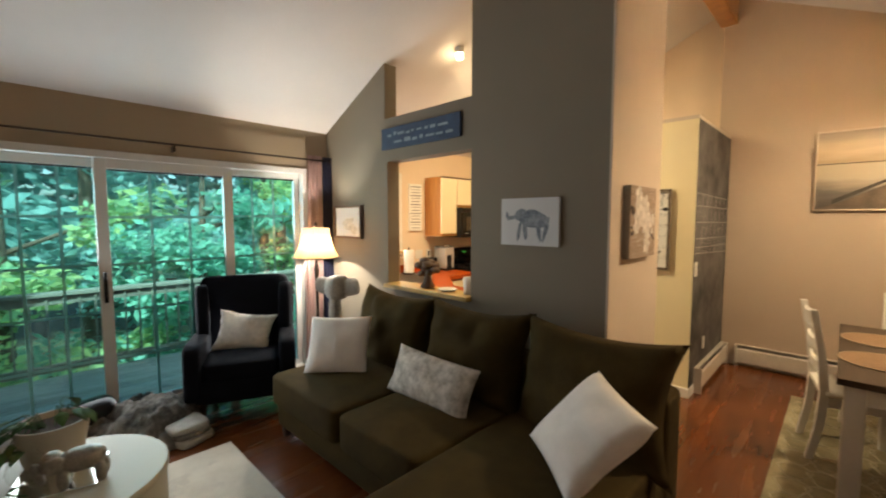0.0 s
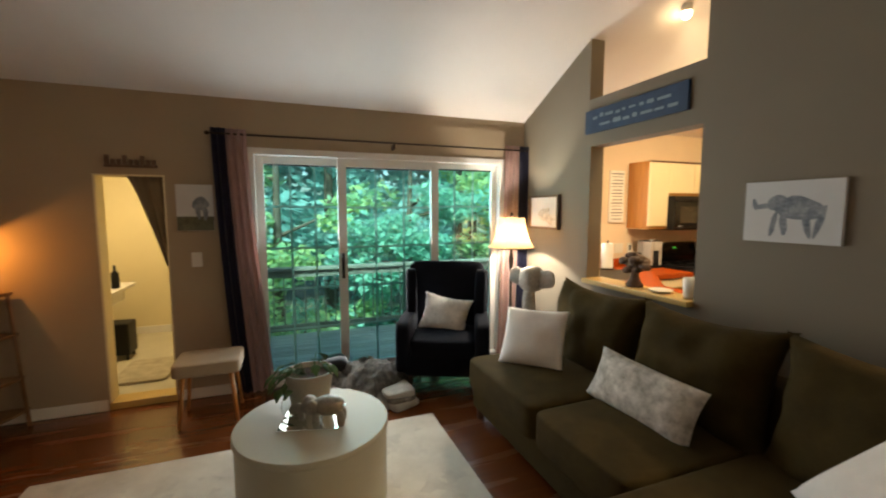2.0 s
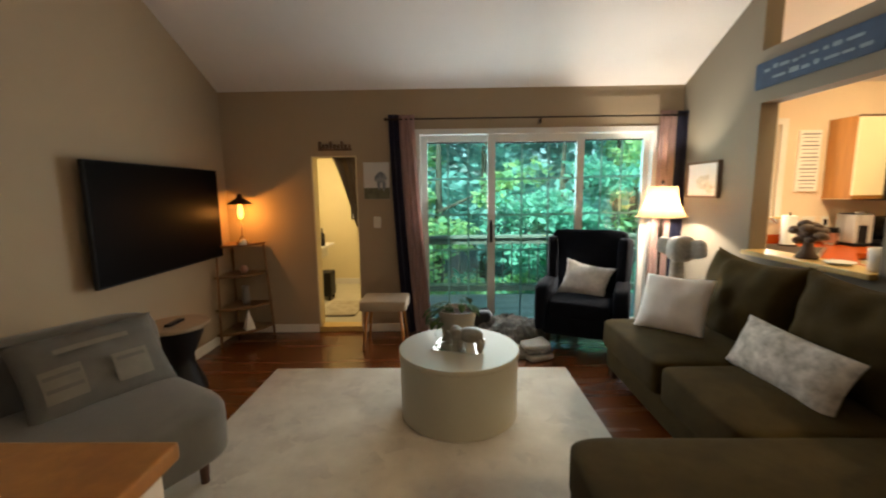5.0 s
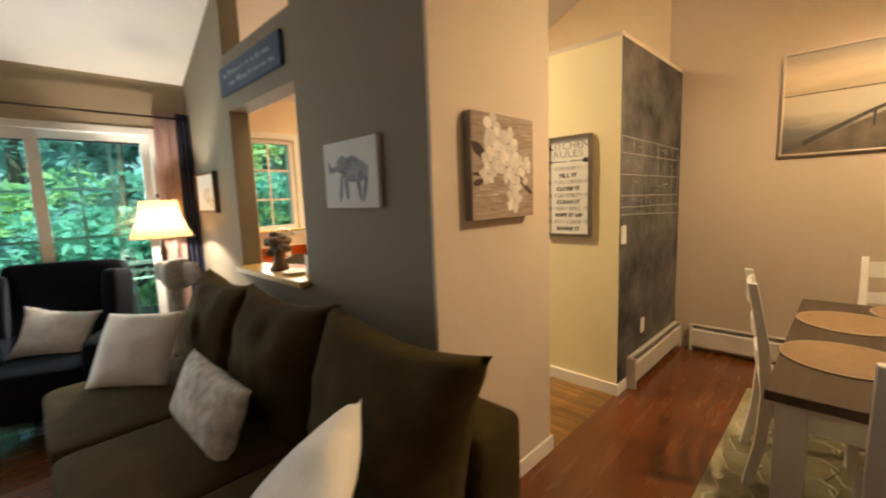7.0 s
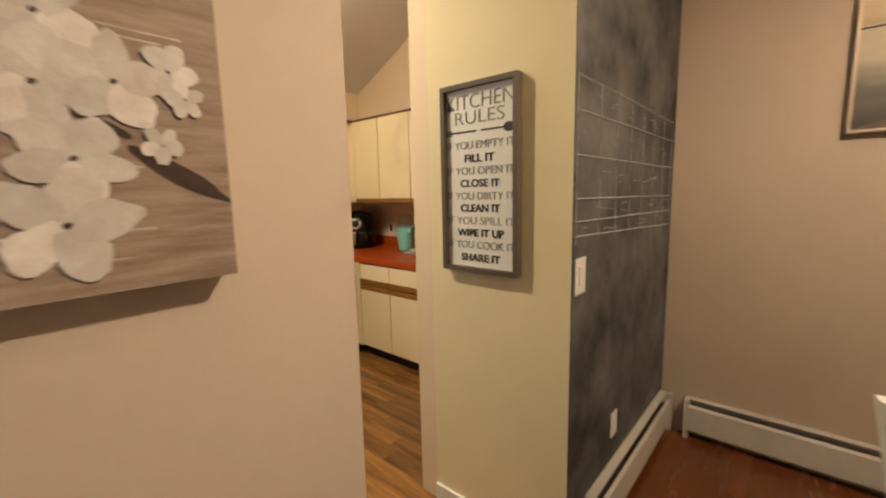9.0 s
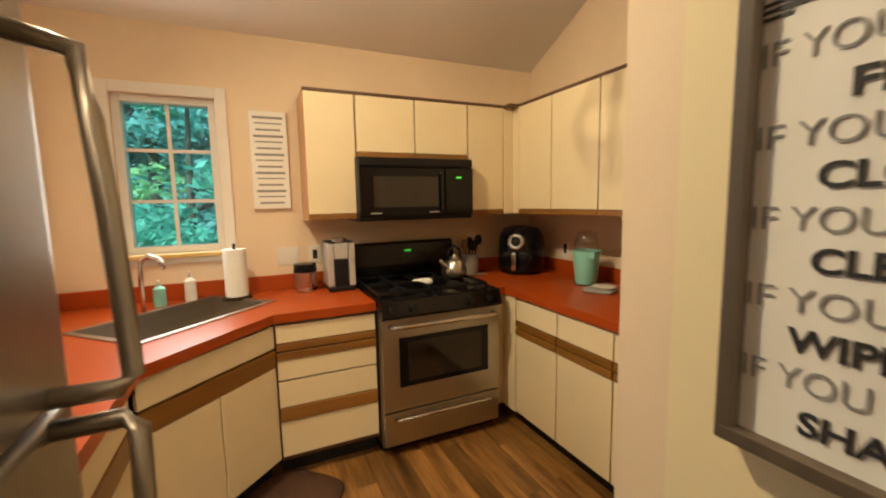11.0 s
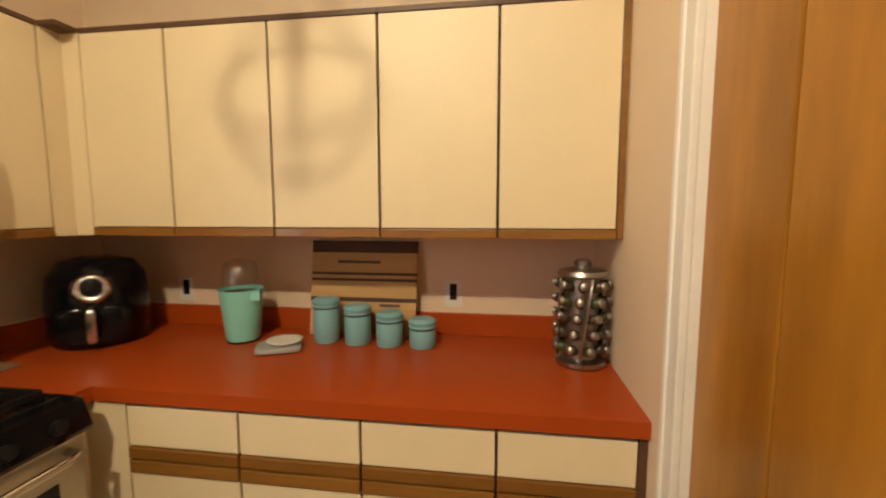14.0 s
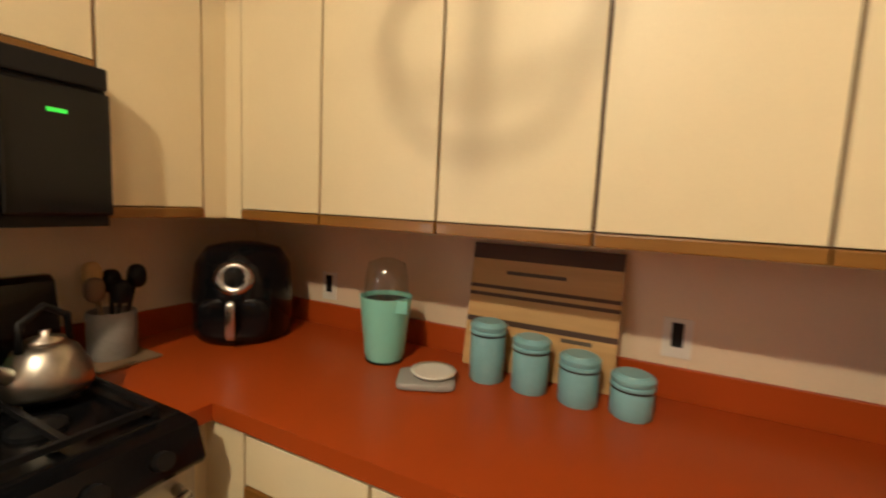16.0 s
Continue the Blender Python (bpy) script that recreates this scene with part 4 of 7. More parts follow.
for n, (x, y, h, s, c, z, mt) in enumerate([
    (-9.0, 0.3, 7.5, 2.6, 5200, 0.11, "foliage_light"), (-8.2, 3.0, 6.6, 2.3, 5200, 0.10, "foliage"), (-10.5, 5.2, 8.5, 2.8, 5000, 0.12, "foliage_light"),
    (-9.5, 8.5, 8.0, 2.8, 4200, 0.12, "foliage"), (-11.5, -2.2, 9.0, 3.0, 4600, 0.13, "foliage"), (-13.0, 1.8, 10.5, 3.4, 5200, 0.15, "foliage_haze"),
    (-13.5, 7.0, 11.0, 3.6, 4600, 0.16, "foliage_haze"), (-15.0, -5.0, 11.0, 3.8, 4200, 0.17, "foliage_haze"), (-8.0, 6.0, 5.2, 2.0, 4200, 0.10, "foliage"), (-8.6, -1.2, 5.6, 2.2, 4200, 0.10, "foliage_light"), (-12.0, 12.5, 11.0, 3.6, 3600, 0.16, "foliage_haze")]):
    tree(x, y, h, s, 11 + n, int(c * 1.35), z, M[mt], ["broadleaf tree with bright yellow-green leaves", "broadleaf tree with deep green leaves", "tall shaded tree behind the others"][("foliage_light", "foliage", "foliage_haze").index(mt)], 0.18)
under = leaves("undergrowth", [(-10 - 3 * math.sin(k * 1.7), -6 + k * 0.62, -2.4 + 0.5 * math.sin(k * 2.3)) for k in range(34)], [1.6] * 34, 20000, 0.14, M["foliage"], "", "")
tagged(under, "dense green undergrowth beneath the trees", "undergrowth", "", "stuff")
# Haze is put into the pale leaf colour, which fills the dark gaps.
woods = leaves("far_woods", [(-22 - 3 * math.sin(k * 2.1), -26 + k * 1.05, 1.0 + 4.4 * (k % 3)) for k in range(60)], [4.6] * 60, 46000, 0.46, M["foliage_haze"], "", "")
tagged(woods, "dense far woods in haze-paled leaf colour", "woods", "", "stuff")

# ---------------------------------------------------------------- living room, large things
sofa = thing("sectional_sofa", "dark brown chenille sectional sofa with a chaise end", "sofa", (-0.85, 2.2, 0))
part("base", box(-2.06, 0.265, 1.80, 2.80, 0.07, 0.30, 0.03, 3), M["sofa"], sofa, smooth="auto")
part("chaise_base", box(-0.50, 0.265, 1.06, 1.80, 0.07, 0.30, 0.03, 3), M["sofa"], sofa, smooth="auto")
part("back_frame", box(-2.06, 0.275, 2.62, 2.856, 0.07, 0.72, 0.05, 4), M["sofa"], sofa, smooth="auto")
for x0, x1, y0 in ((-2.06, -1.19, 1.745), (-1.185, -0.505, 1.745), (-0.50, 0.27, 1.03)):
    part("seat_cushion", moved(soft(x1 - x0, 2.62 - y0, 0.21, 0.16, 40, 20, 0.022, 0.006, x0), pose((x0 + x1) / 2, (2.62 + y0) / 2, 0.362)), M["sofa"], sofa, smooth=True)
for k, (x, w, h) in enumerate(((-1.63, 0.83, 0.55), (-0.83, 0.76, 0.55), (-0.065, 0.80, 0.545))):
    part("back_cushion", moved(pillow(w + 0.05, h + 0.09, 0.30, 0.165, 24, 0.032, k * 3.1, 0.36), pose(x, 2.53, 0.70, -14, 0, (-2, 3, -3)[k])), M["sofa"], sofa, smooth=True)
for x, y in ((-2.0, 1.84), (-2.0, 2.78), (0.21, 1.10), (0.21, 2.78), (-0.44, 1.10)):
    part("leg", lathe([(0, 0), (0.024, 0), (0.03, 0.07), (0, 0.07)], 12, Matrix.Translation((x, y, 0))), M["walnut"], sofa)


def cushion(label, material, w, h, t, m, fringe=0.0):
    ob = single("throw_pillow", pillow(w, h, t, 0.06, 20, 0.018, w * 7, 0.42, fringe), M[material], label, "pillow", True, "pillows")
    ob.matrix_basis = m
    return ob


cushion("square off-white throw pillow on the sofa", "cushion_white", 0.45, 0.43, 0.16, pose(-1.775, 2.14, 0.645, -32, -1, 42))
cushion("long cream floral lumbar pillow on the sofa", "cushion_print", 0.66, 0.30, 0.15, pose(-0.925, 2.245, 0.585, -24, 2, 2))
cushion("large white throw pillow leaning on its corner on the sofa", "cushion_white", 0.44, 0.44, 0.17, pose(0.096, 2.145, 0.684, -45.6, 6.0, -39.4))

# armchair
arm = thing("armchair", "black velvet wing armchair on dark legs", "armchair", (-2.70, 1.82, 0), 65)
part("seat_base", moved(soft(0.66, 0.62, 0.20, 0.18), pose(0, 0, 0.26)), M["navy"], arm, smooth=True, world=False)
part("seat_cushion", moved(soft(0.54, 0.58, 0.15, 0.22, 28, 16, 0.02), pose(0, -0.03, 0.40)), M["navy"], arm, smooth=True, world=False)
part("backrest", moved(soft(0.72, 0.17, 0.72, 0.20), pose(0, 0.31, 0.70, -9)), M["navy"], arm, smooth=True, world=False)
for s in (-1, 1):
    part("armrest", moved(soft(0.13, 0.62, 0.44, 0.28), pose(s * 0.33, -0.02, 0.40)), M["navy"], arm, smooth=True, world=False)
    part("wing", moved(soft(0.10, 0.24, 0.44, 0.35), pose(s * 0.33, 0.20, 0.78, -9, 0, -s * 12)), M["navy"], arm, smooth=True, world=False)
    for y in (-0.26, 0.27):
        part("leg", moved(lathe([(0, 0), (0.016, 0), (0.026, 0.18), (0, 0.18)], 12), Matrix.Translation((s * 0.27, y, 0))), M["walnut"], arm, world=False)
fur = single("throw_pillow", pillow(0.46, 0.36, 0.13, 0.15, 24, 0.02, 4.4, 0.42, 0.05), M["fur"], "shaggy off-white pillow with ragged edges on the armchair", "pillow", True, "pillows")
fur.matrix_basis = arm.matrix_basis @ pose(0.0, 0.08, 0.60, -24, 9, -8)

# coffee table and rug
tb = thing("coffee_table", "round cream drum coffee table on the rug", "coffee table", (-1.51, 0.628, 0.016))
part("drum", lathe([(0, 0), (0.372, 0), (0.378, 0.006), (0.380, 0.40), (0, 0.40)], 72), M["table_white"], tb, smooth="auto", world=False)
part("tabletop", lathe([(0, 0.40), (0.384, 0.40), (0.387, 0.405), (0.387, 0.430), (0.383, 0.435), (0, 0.435)], 72), M["table_white"], tb, smooth="auto", world=False)


def carpet(name, x0, x1, y0, y1, material, label):
    bm = bmesh.new()
    bmesh.ops.create_grid(bm, x_segments=40, y_segments=40, size=0.5)
    for v in bm.verts:
        e = 0.006 * noise.noise(Vector((v.co.x * 40, v.co.y * 40, 3))) if max(abs(v.co.x), abs(v.co.y)) > 0.499 else 0.0
        v.co = (x0 + (v.co.x + 0.5) * (x1 - x0) + e, y0 + (v.co.y + 0.5) * (y1 - y0) + e, 0.015)
    top = bm.faces[:]
    bmesh.ops.solidify(bm, geom=top, thickness=0.013)
    return single(name, bm, M[material], label, "rug")


rug = carpet("area_rug", -2.165, 0.85, -0.86, 1.515, "rug", "cream area rug with faded grey medallions on the floor")
motif = bmesh.new()
for k in range(240):
    x, y = -2.1 + 2.85 * random.random(), -0.78 + 2.24 * random.random()
    r = random.uniform(0.015, 0.075)
    ring = [motif.verts.new((x + r * (1 + 0.45 * math.sin(3 * a + k)) * math.cos(a), y + r * (1 + 0.45 * math.sin(3 * a + k)) * math.sin(a), 0.0162 + 0.00001 * k)) for a in np.linspace(0, 6.28, 11)[:-1]]
    motif.faces.new(ring)
part("pattern", motif, mat("faded_rug_motif", (0.52, 0.48, 0.41), 0.95, 0, 0.2, 9, 0.5, 240, (1, 1, 1), (0.66, 0.62, 0.54)), rug, "faded grey medallions", world=False)["kind"] = "stuff"

# television
tv = thing("television", "large black flat television mounted on the wall", "television", (-2.1, TVY + 0.08, 1.28))
part("panel", box(-2.79, -1.38, TVY + 0.07, TVY + 0.105, 0.87, 1.67, 0.008), M["black_matte"], tv)
part("screen", box(-2.78, -1.39, TVY + 0.105, TVY + 0.108, 0.885, 1.66), M["screen"], tv, "dark glossy screen")
part("wall_mount", box(-2.3, -1.9, TVY, TVY + 0.07, 1.1, 1.45, 0.004), M["black_matte"], tv)

# grey armchair and half wall at the stair
gs = thing("grey_loveseat", "grey upholstered lounge chair with a rounded seat", "lounge chair", (-0.70, -1.06, 0), 150)
part("seat", moved(soft(0.86, 0.80, 0.34, 0.32, 40, 20, 0.02), pose(0, 0, 0.30)), M["grey_cloth"], gs, smooth=True, world=False)
part("backrest", moved(soft(0.90, 0.24, 0.62, 0.3, 32, 18), pose(0, 0.42, 0.48, -10)), M["grey_cloth"], gs, smooth=True, world=False)
for x in (-0.3, 0.3):
    for y in (-0.28, 0.3):
        part("leg", lathe([(0, 0), (0.02, 0), (0.025, 0.15), (0, 0.15)], 10, Matrix.Translation((x, y, 0))), M["walnut"], gs, world=False)
gp = cushion("grey pillow with pale printed patches on the lounge chair", "grey_pillow", 0.62, 0.42, 0.17, gs.matrix_basis @ pose(0.08, 0.17, 0.62, -32, 0, 4))
for k, (x, z, w, h) in enumerate(((-0.17, -0.05, 0.15, 0.15), (0.10, -0.06, 0.16, 0.14), (-0.02, 0.10, 0.3, 0.025), (-0.17, -0.01, 0.13, 0.018), (0.1, -0.02, 0.13, 0.018), (-0.17, -0.07, 0.13, 0.018))):
    patch = bmesh.new()
    bmesh.ops.create_grid(patch, x_segments=8, y_segments=8, size=0.5)
    for v in patch.verts:
        px, pz = x + v.co.x * w, z + v.co.y * h
        u, q = px / 0.31, pz / 0.21
        v.co = (px, -0.085 * max(0.0, (1 - u * u) * (1 - q * q)) ** 0.42 - 0.0185 - 0.0006 * (k > 2), pz)
    part("printed_patch", patch, M["patch_cloth" if k < 3 else "grey_cloth"], gp, world=False, smooth=True)

half = thing("half_wall", "white half wall with a honey oak cap", "half wall", (0.44, -0.8, 0))
part("wall_body", box(0.385, 0.487, TVY + 0.015, 0.05, 0, 0.965), M["white"], half)
part("cap", box(0.362, 0.510, TVY + 0.002, 0.072, 0.965, 1.0, 0.006), M["oak"], half, "honey oak cap")

# bench, stool, corner shelf
bn = thing("bench", "small tan upholstered bench with angled wooden legs", "bench", (-2.74, -0.04, 0))
part("seat", moved(soft(0.36, 0.44, 0.10, 0.2), pose(-2.74, -0.04, 0.42)), M["bench_cloth"], bn, smooth=True)
for sx in (-1, 1):
    for sy in (-1, 1):
        part("leg", tube([(-2.74 + sx * 0.15, -0.04 + sy * 0.19, 0), (-2.74 + sx * 0.12, -0.04 + sy * 0.15, 0.385)], [0.011, 0.017]), M["oak"], bn, smooth=True)

st = thing("drum_side_table", "dark hourglass side table with a tan stone top", "side table", (-1.84, -1.44, 0))
part("stand", lathe([(0, 0), (0.17, 0), (0.165, 0.03), (0.10, 0.20), (0.095, 0.26), (0.17, 0.44), (0.18, 0.49), (0, 0.49)], 40), M["black_matte"], st, smooth="auto", world=False)
part("tabletop", lathe([(0, 0.49), (0.215, 0.49), (0.22, 0.497), (0.22, 0.512), (0.215, 0.518), (0, 0.518)], 40), M["bench_cloth"], st, "tan stone top", smooth="auto", world=False)
single("remote_control", box(-1.90, -1.73, -1.46, -1.415, 0.519, 0.537, 0.006), M["black_matte"], "black remote control on the side table", "remote")

cs = thing("corner_shelf", "brown wooden corner shelf with four tiers and splayed posts", "shelf", (-2.88, -1.45, 0))
for z, k in ((0.10, 1.0), (0.34, 0.97), (0.655, 0.93), (0.95, 0.9)):
    pts = [(WX + 0.03, TVY + 0.03)] + [(WX + 0.03 + 0.39 * k * math.cos(a), TVY + 0.03 + 0.39 * k * math.sin(a)) for a in np.linspace(0, math.pi / 2, 9)]
    part("tier", prism(pts, z, z + 0.018), M["shelf_wood"], cs)
    part("edge_lip", tube([(WX + 0.03 + 0.392 * k * math.cos(a), TVY + 0.03 + 0.392 * k * math.sin(a), z + 0.016) for a in np.linspace(0, math.pi / 2, 9)], 0.008, 6), M["shelf_wood"], cs, smooth=True)
for a in (0.10, 1.47):
    c, d = math.cos(a), math.sin(a)
    part("upright", tube([(WX + 0.03 + 0.40 * c, TVY + 0.03 + 0.40 * d, 0), (WX + 0.03 + 0.345 * c, TVY + 0.03 + 0.345 * d, 0.95)], [0.014, 0.011], 8), M["shelf_wood"], cs, smooth=True)
part("upright", tube([(WX + 0.035, TVY + 0.035, 0), (WX + 0.035, TVY + 0.035, 0.95)], 0.012, 8), M["shelf_wood"], cs, smooth=True)

# ---------------------------------------------------------------- kitchen
CTR, KF, LF = 0.888, 5.412, -2.482          # counter height; faces of the north and west base units
UF, ULF = 5.708, -2.828                     # faces of the upper units


def counter_slab(poly, hole=None):
    bm = bmesh.new()
    for loop in [poly] + ([hole] if hole else []):
        vs = [bm.verts.new((x, y, CTR)) for x, y in loop]
        for k in range(len(vs)):
            bm.edges.new((vs[k], vs[(k + 1) % len(vs)]))
    bmesh.ops.triangle_fill(bm, use_beauty=True, edges=bm.edges[:])
    for f in bm.faces:
        if f.normal.z < 0:
            f.normal_flip()
    out = bmesh.ops.extrude_face_region(bm, geom=bm.faces[:])
    bmesh.ops.translate(bm, verts=[v for v in out["geom"] if isinstance(v, bmesh.types.BMVert)], vec=(0, 0, -0.046))
    bmesh.ops.recalc_face_normals(bm, faces=bm.faces[:])
    return bm


ct = thing("worktop", "rust-red laminate worktop with an upstand along the wall", "worktop", (-1.8, 5.7, CTR))
part("slab", counter_slab([(WX, 5.318), (LF + 0.03, 5.318), (LF + 0.03, KF - 0.028), (CX0, KF - 0.028), (CX0, NKY), (WX, NKY)]), M["counter"], ct)
part("upstand", box(WX + 0.02, CX0, NKY - 0.02, NKY, CTR, CTR + 0.094, 0.003), M["counter"], ct)
part("upstand", box(WX, WX + 0.02, 5.318, NKY, CTR, CTR + 0.094, 0.003), M["counter"], ct)
DX, DY = -1.96, 3.58
sink_c, sa = Vector((-2.66, 3.62)), radians(-45)


def sink_loop(w, d):
    c, s = math.cos(sa), math.sin(sa)
    return [(sink_c.x + c * a - s * b, sink_c.y + s * a + c * b) for a, b in ((-w, -d), (w, -d), (w, d), (-w, d))]


ct2 = thing("worktop", "rust-red laminate worktop with a corner sink", "worktop", (-2.6, 3.6, CTR))
part("slab", counter_slab([(WX, PASSY + 0.13), (-1.06, PASSY + 0.13), (-1.06, DY), (DX, DY), (LF + 0.03, 4.03), (LF + 0.03, 4.550), (WX, 4.550)], sink_loop(0.36, 0.22)), M["counter"], ct2)
part("upstand", box(WX, WX + 0.02, PASSY + 0.15, 4.550, CTR, CTR + 0.094, 0.003), M["counter"], ct2)
part("upstand", box(WX, -1.06, PASSY + 0.13, PASSY + 0.15, CTR, CTR + 0.094, 0.003), M["counter"], ct2)
sk = thing("sink", "stainless steel corner sink with a chrome faucet", "sink", (sink_c.x, sink_c.y, CTR), -45)
rim = bmesh.new()
for a0, a1, b0, b1 in ((-0.38, 0.38, -0.24, -0.21), (-0.38, 0.38, 0.21, 0.24), (-0.38, -0.35, -0.21, 0.21), (0.35, 0.38, -0.21, 0.21)):
    box(a0, a1, b0, b1, 0.0, 0.006, bm=rim)
part("rim", rim, M["steel"], sk, world=False)
basin = box(-0.352, 0.352, -0.212, -0.206, -0.17, 0.0)
for a0, a1, b0, b1, z0, z1 in ((-0.352, 0.352, 0.206, 0.212, -0.17, 0), (-0.352, -0.346, -0.206, 0.206, -0.17, 0), (0.346, 0.352, -0.206, 0.206, -0.17, 0), (-0.346, 0.346, -0.206, 0.206, -0.17, -0.164)):
    box(a0, a1, b0, b1, z0, z1, bm=basin)
part("basin", basin, M["steel"], sk, world=False)
part("faucet", tube([(0, -0.275, 0.0), (0, -0.275, 0.22), (0, -0.255, 0.27), (0, -0.20, 0.295), (0, -0.13, 0.28), (0, -0.10, 0.235)], 0.012), M["chrome"], sk, "chrome arched faucet", True, False)
part("faucet_lever", tube([(0.07, -0.275, 0.0), (0.07, -0.275, 0.06), (0.12, -0.26, 0.09)], 0.010), M["chrome"], sk, smooth=True, world=False)


def face_box(axis, f, a0, a1, z0, z1, t, bev=0.002):
    """A slab on a cabinet face: axis 'y' looks south, 'x' looks east."""
    return box(a0, a1, f - t, f, z0, z1, bev) if axis == "y" else box(f, f + t, a0, a1, z0, z1, bev)


def base_unit(axis, f, a0, a1, back, rows, label):
    """A floor unit of cream fronts; rows of (kind, low, high)."""
    mid = (a0 + a1) / 2
    t = thing("base_cabinet", label, "cabinet", (mid, f, 0) if axis == "y" else (f, mid, 0), group="base cabinets")
    part("carcass", box(a0 + 0.001, a1 - 0.001, f, back, 0.10, CTR - 0.047) if axis == "y" else box(back, f, a0 + 0.001, a1 - 0.001, 0.10, CTR - 0.047), M["brown"], t)
    part("toe_kick", box(a0, a1, f + 0.06, f + 0.075, 0, 0.10) if axis == "y" else box(f - 0.075, f - 0.06, a0, a1, 0, 0.10), M["black_matte"], t)
    wd = M["trim_wood"] if axis == "y" else M["trim_wood_y"]
    for kind, z0, z1 in rows:
        if kind == "pull":
            part("wood_pull", face_box(axis, f, a0 + 0.003, a1 - 0.003, z0, z1, 0.024, 0.005), wd, t, "oak finger pull")
        else:
            part(kind, face_box(axis, f, a0 + 0.004, a1 - 0.004, z0, z1, 0.018), M["laminate"], t)


STD = [("drawer_front", 0.700, 0.827), ("pull", 0.658, 0.696), ("pull", 0.612, 0.652), ("door", 0.112, 0.608)]
xs = [-2.348, -1.972, -1.593, -1.206, -0.836]
for a, b in zip(xs, xs[1:]):
    base_unit("y", KF, a, b, NKY - 0.002, STD, "cream laminate base cabinet with an oak finger pull")
fl = thing("corner_filler", "cream laminate corner filler panel", "cabinet panel", (LF, KF, 0))
part("panel", box(LF - 0.03, -2.350, KF - 0.018, KF, 0.10, CTR - 0.047), M["laminate"], fl)
part("end_strip", box(LF - 0.03, LF - 0.012, 5.319, KF - 0.018, 0.10, CTR - 0.047), M["laminate"], fl)
single("end_panel", box(-0.834, CX0, KF - 0.012, KF, 0.0, CTR - 0.047), M["brown"], "dark brown cabinet end strip beside the closet", "cabinet panel")
base_unit("x", LF, 4.03, 4.548, WX + 0.002, [("drawer_front", 0.735, 0.822), ("pull", 0.692, 0.730), ("pull", 0.645, 0.687), ("drawer_front", 0.540, 0.641), ("drawer_front", 0.395, 0.530), ("pull", 0.318, 0.390), ("drawer_front", 0.128, 0.314)], "cream laminate drawer unit with oak pulls")

# diagonal sink unit and the run under the pass-through
dg = thing("sink_cabinet", "cream laminate corner sink cabinet set at an angle", "cabinet", (LF, 4.03, 0), -45)
dl = math.hypot(DX - LF, 4.03 - DY) * 0.985
part("carcass", box(0.0, dl, -0.30, -0.02, 0.10, 0.60), M["brown"], dg, world=False)
part("toe_kick", box(0.0, dl, -0.09, -0.075, 0, 0.10), M["black_matte"], dg, world=False)
part("false_front", box(0.004, dl - 0.004, -0.02, 0.0, 0.71, 0.822, 0.002), M["laminate"], dg, world=False)
part("wood_pull", box(0.003, dl - 0.003, -0.02, 0.006, 0.612, 0.70, 0.005), M["trim_wood"], dg, "oak finger pull", world=False)
for a, b in ((0.004, dl / 2 - 0.003), (dl / 2 + 0.003, dl - 0.004)):
    part("door", box(a, b, -0.02, 0.0, 0.112, 0.608, 0.002), M["laminate"], dg, world=False)
for a, b in ((DX + 0.02, -1.51), (-1.508, -1.06)):
    t = thing("base_cabinet", "cream laminate base cabinet with an oak finger pull", "cabinet", ((a + b) / 2, DY, 0), group="base cabinets")
    part("carcass", box(a, b, PASSY + 0.132, DY - 0.05, 0.10, CTR - 0.047), M["brown"], t)
    part("toe_kick", box(a, b, DY - 0.10, DY - 0.09, 0, 0.10), M["black_matte"], t)
    part("drawer_front", box(a + 0.004, b - 0.004, DY - 0.05, DY - 0.032, 0.70, 0.822, 0.002), M["laminate"], t)
    part("wood_pull", box(a + 0.004, b - 0.004, DY - 0.05, DY - 0.026, 0.612, 0.696, 0.005), M["trim_wood"], t, "oak finger pull")
    part("door", box(a + 0.004, b - 0.004, DY - 0.05, DY - 0.032, 0.112, 0.608, 0.002), M["laminate"], t)

single("pass_through_sill", box(PX0, PX1, PASSY - 0.055, PASSY + 0.16, PZ0 - 0.035, PZ0, 0.006), M["sill"], "yellow laminate sill in the pass-through", "sill")


def upper_unit(axis, f, a0, a1, z0, z1, doors, label):
    mid = (a0 + a1) / 2
    t = thing("wall_cabinet", label, "cabinet", (mid, f, z0) if axis == "y" else (f, mid, z0), group="wall cabinets")
    part("carcass", box(a0 + 0.0005, a1 - 0.0005, f, NKY - 0.001, z0, z1) if axis == "y" else box(WX + 0.001, f, a0 + 0.0005, a1 - 0.0005, z0, z1), M["oak" if axis == "x" else "brown"], t)
    # Unseen cream underside, added to bounce light onto the wall below.
    part("bounce_panel", box(a0 + 0.001, a1 - 0.001, f + 0.002, NKY - 0.002, z0 - 0.004, z0 - 0.0005) if axis == "y" else box(WX + 0.002, f - 0.002, a0 + 0.001, a1 - 0.001, z0 - 0.004, z0 - 0.0005), M["laminate"], t)
    wd = M["trim_wood"] if axis == "y" else M["trim_wood_y"]
    w = (a1 - a0) / doors
    for k in range(doors):
        b0, b1 = a0 + k * w + 0.0045, a0 + (k + 1) * w - 0.0045
        part("door", face_box(axis, f, b0, b1, z0 + 0.034, z1 - 0.016, 0.018), M["laminate"], t)
        part("wood_pull", face_box(axis, f, b0 - 0.002, b1 + 0.002, z0, z0 + 0.031, 0.022, 0.004), wd, t, "oak finger pull")
    part("top_trim", face_box(axis, f, a0, a1, z1 - 0.014, z1 + 0.004, 0.020, 0.003), M["brown"], t, "dark brown top trim")


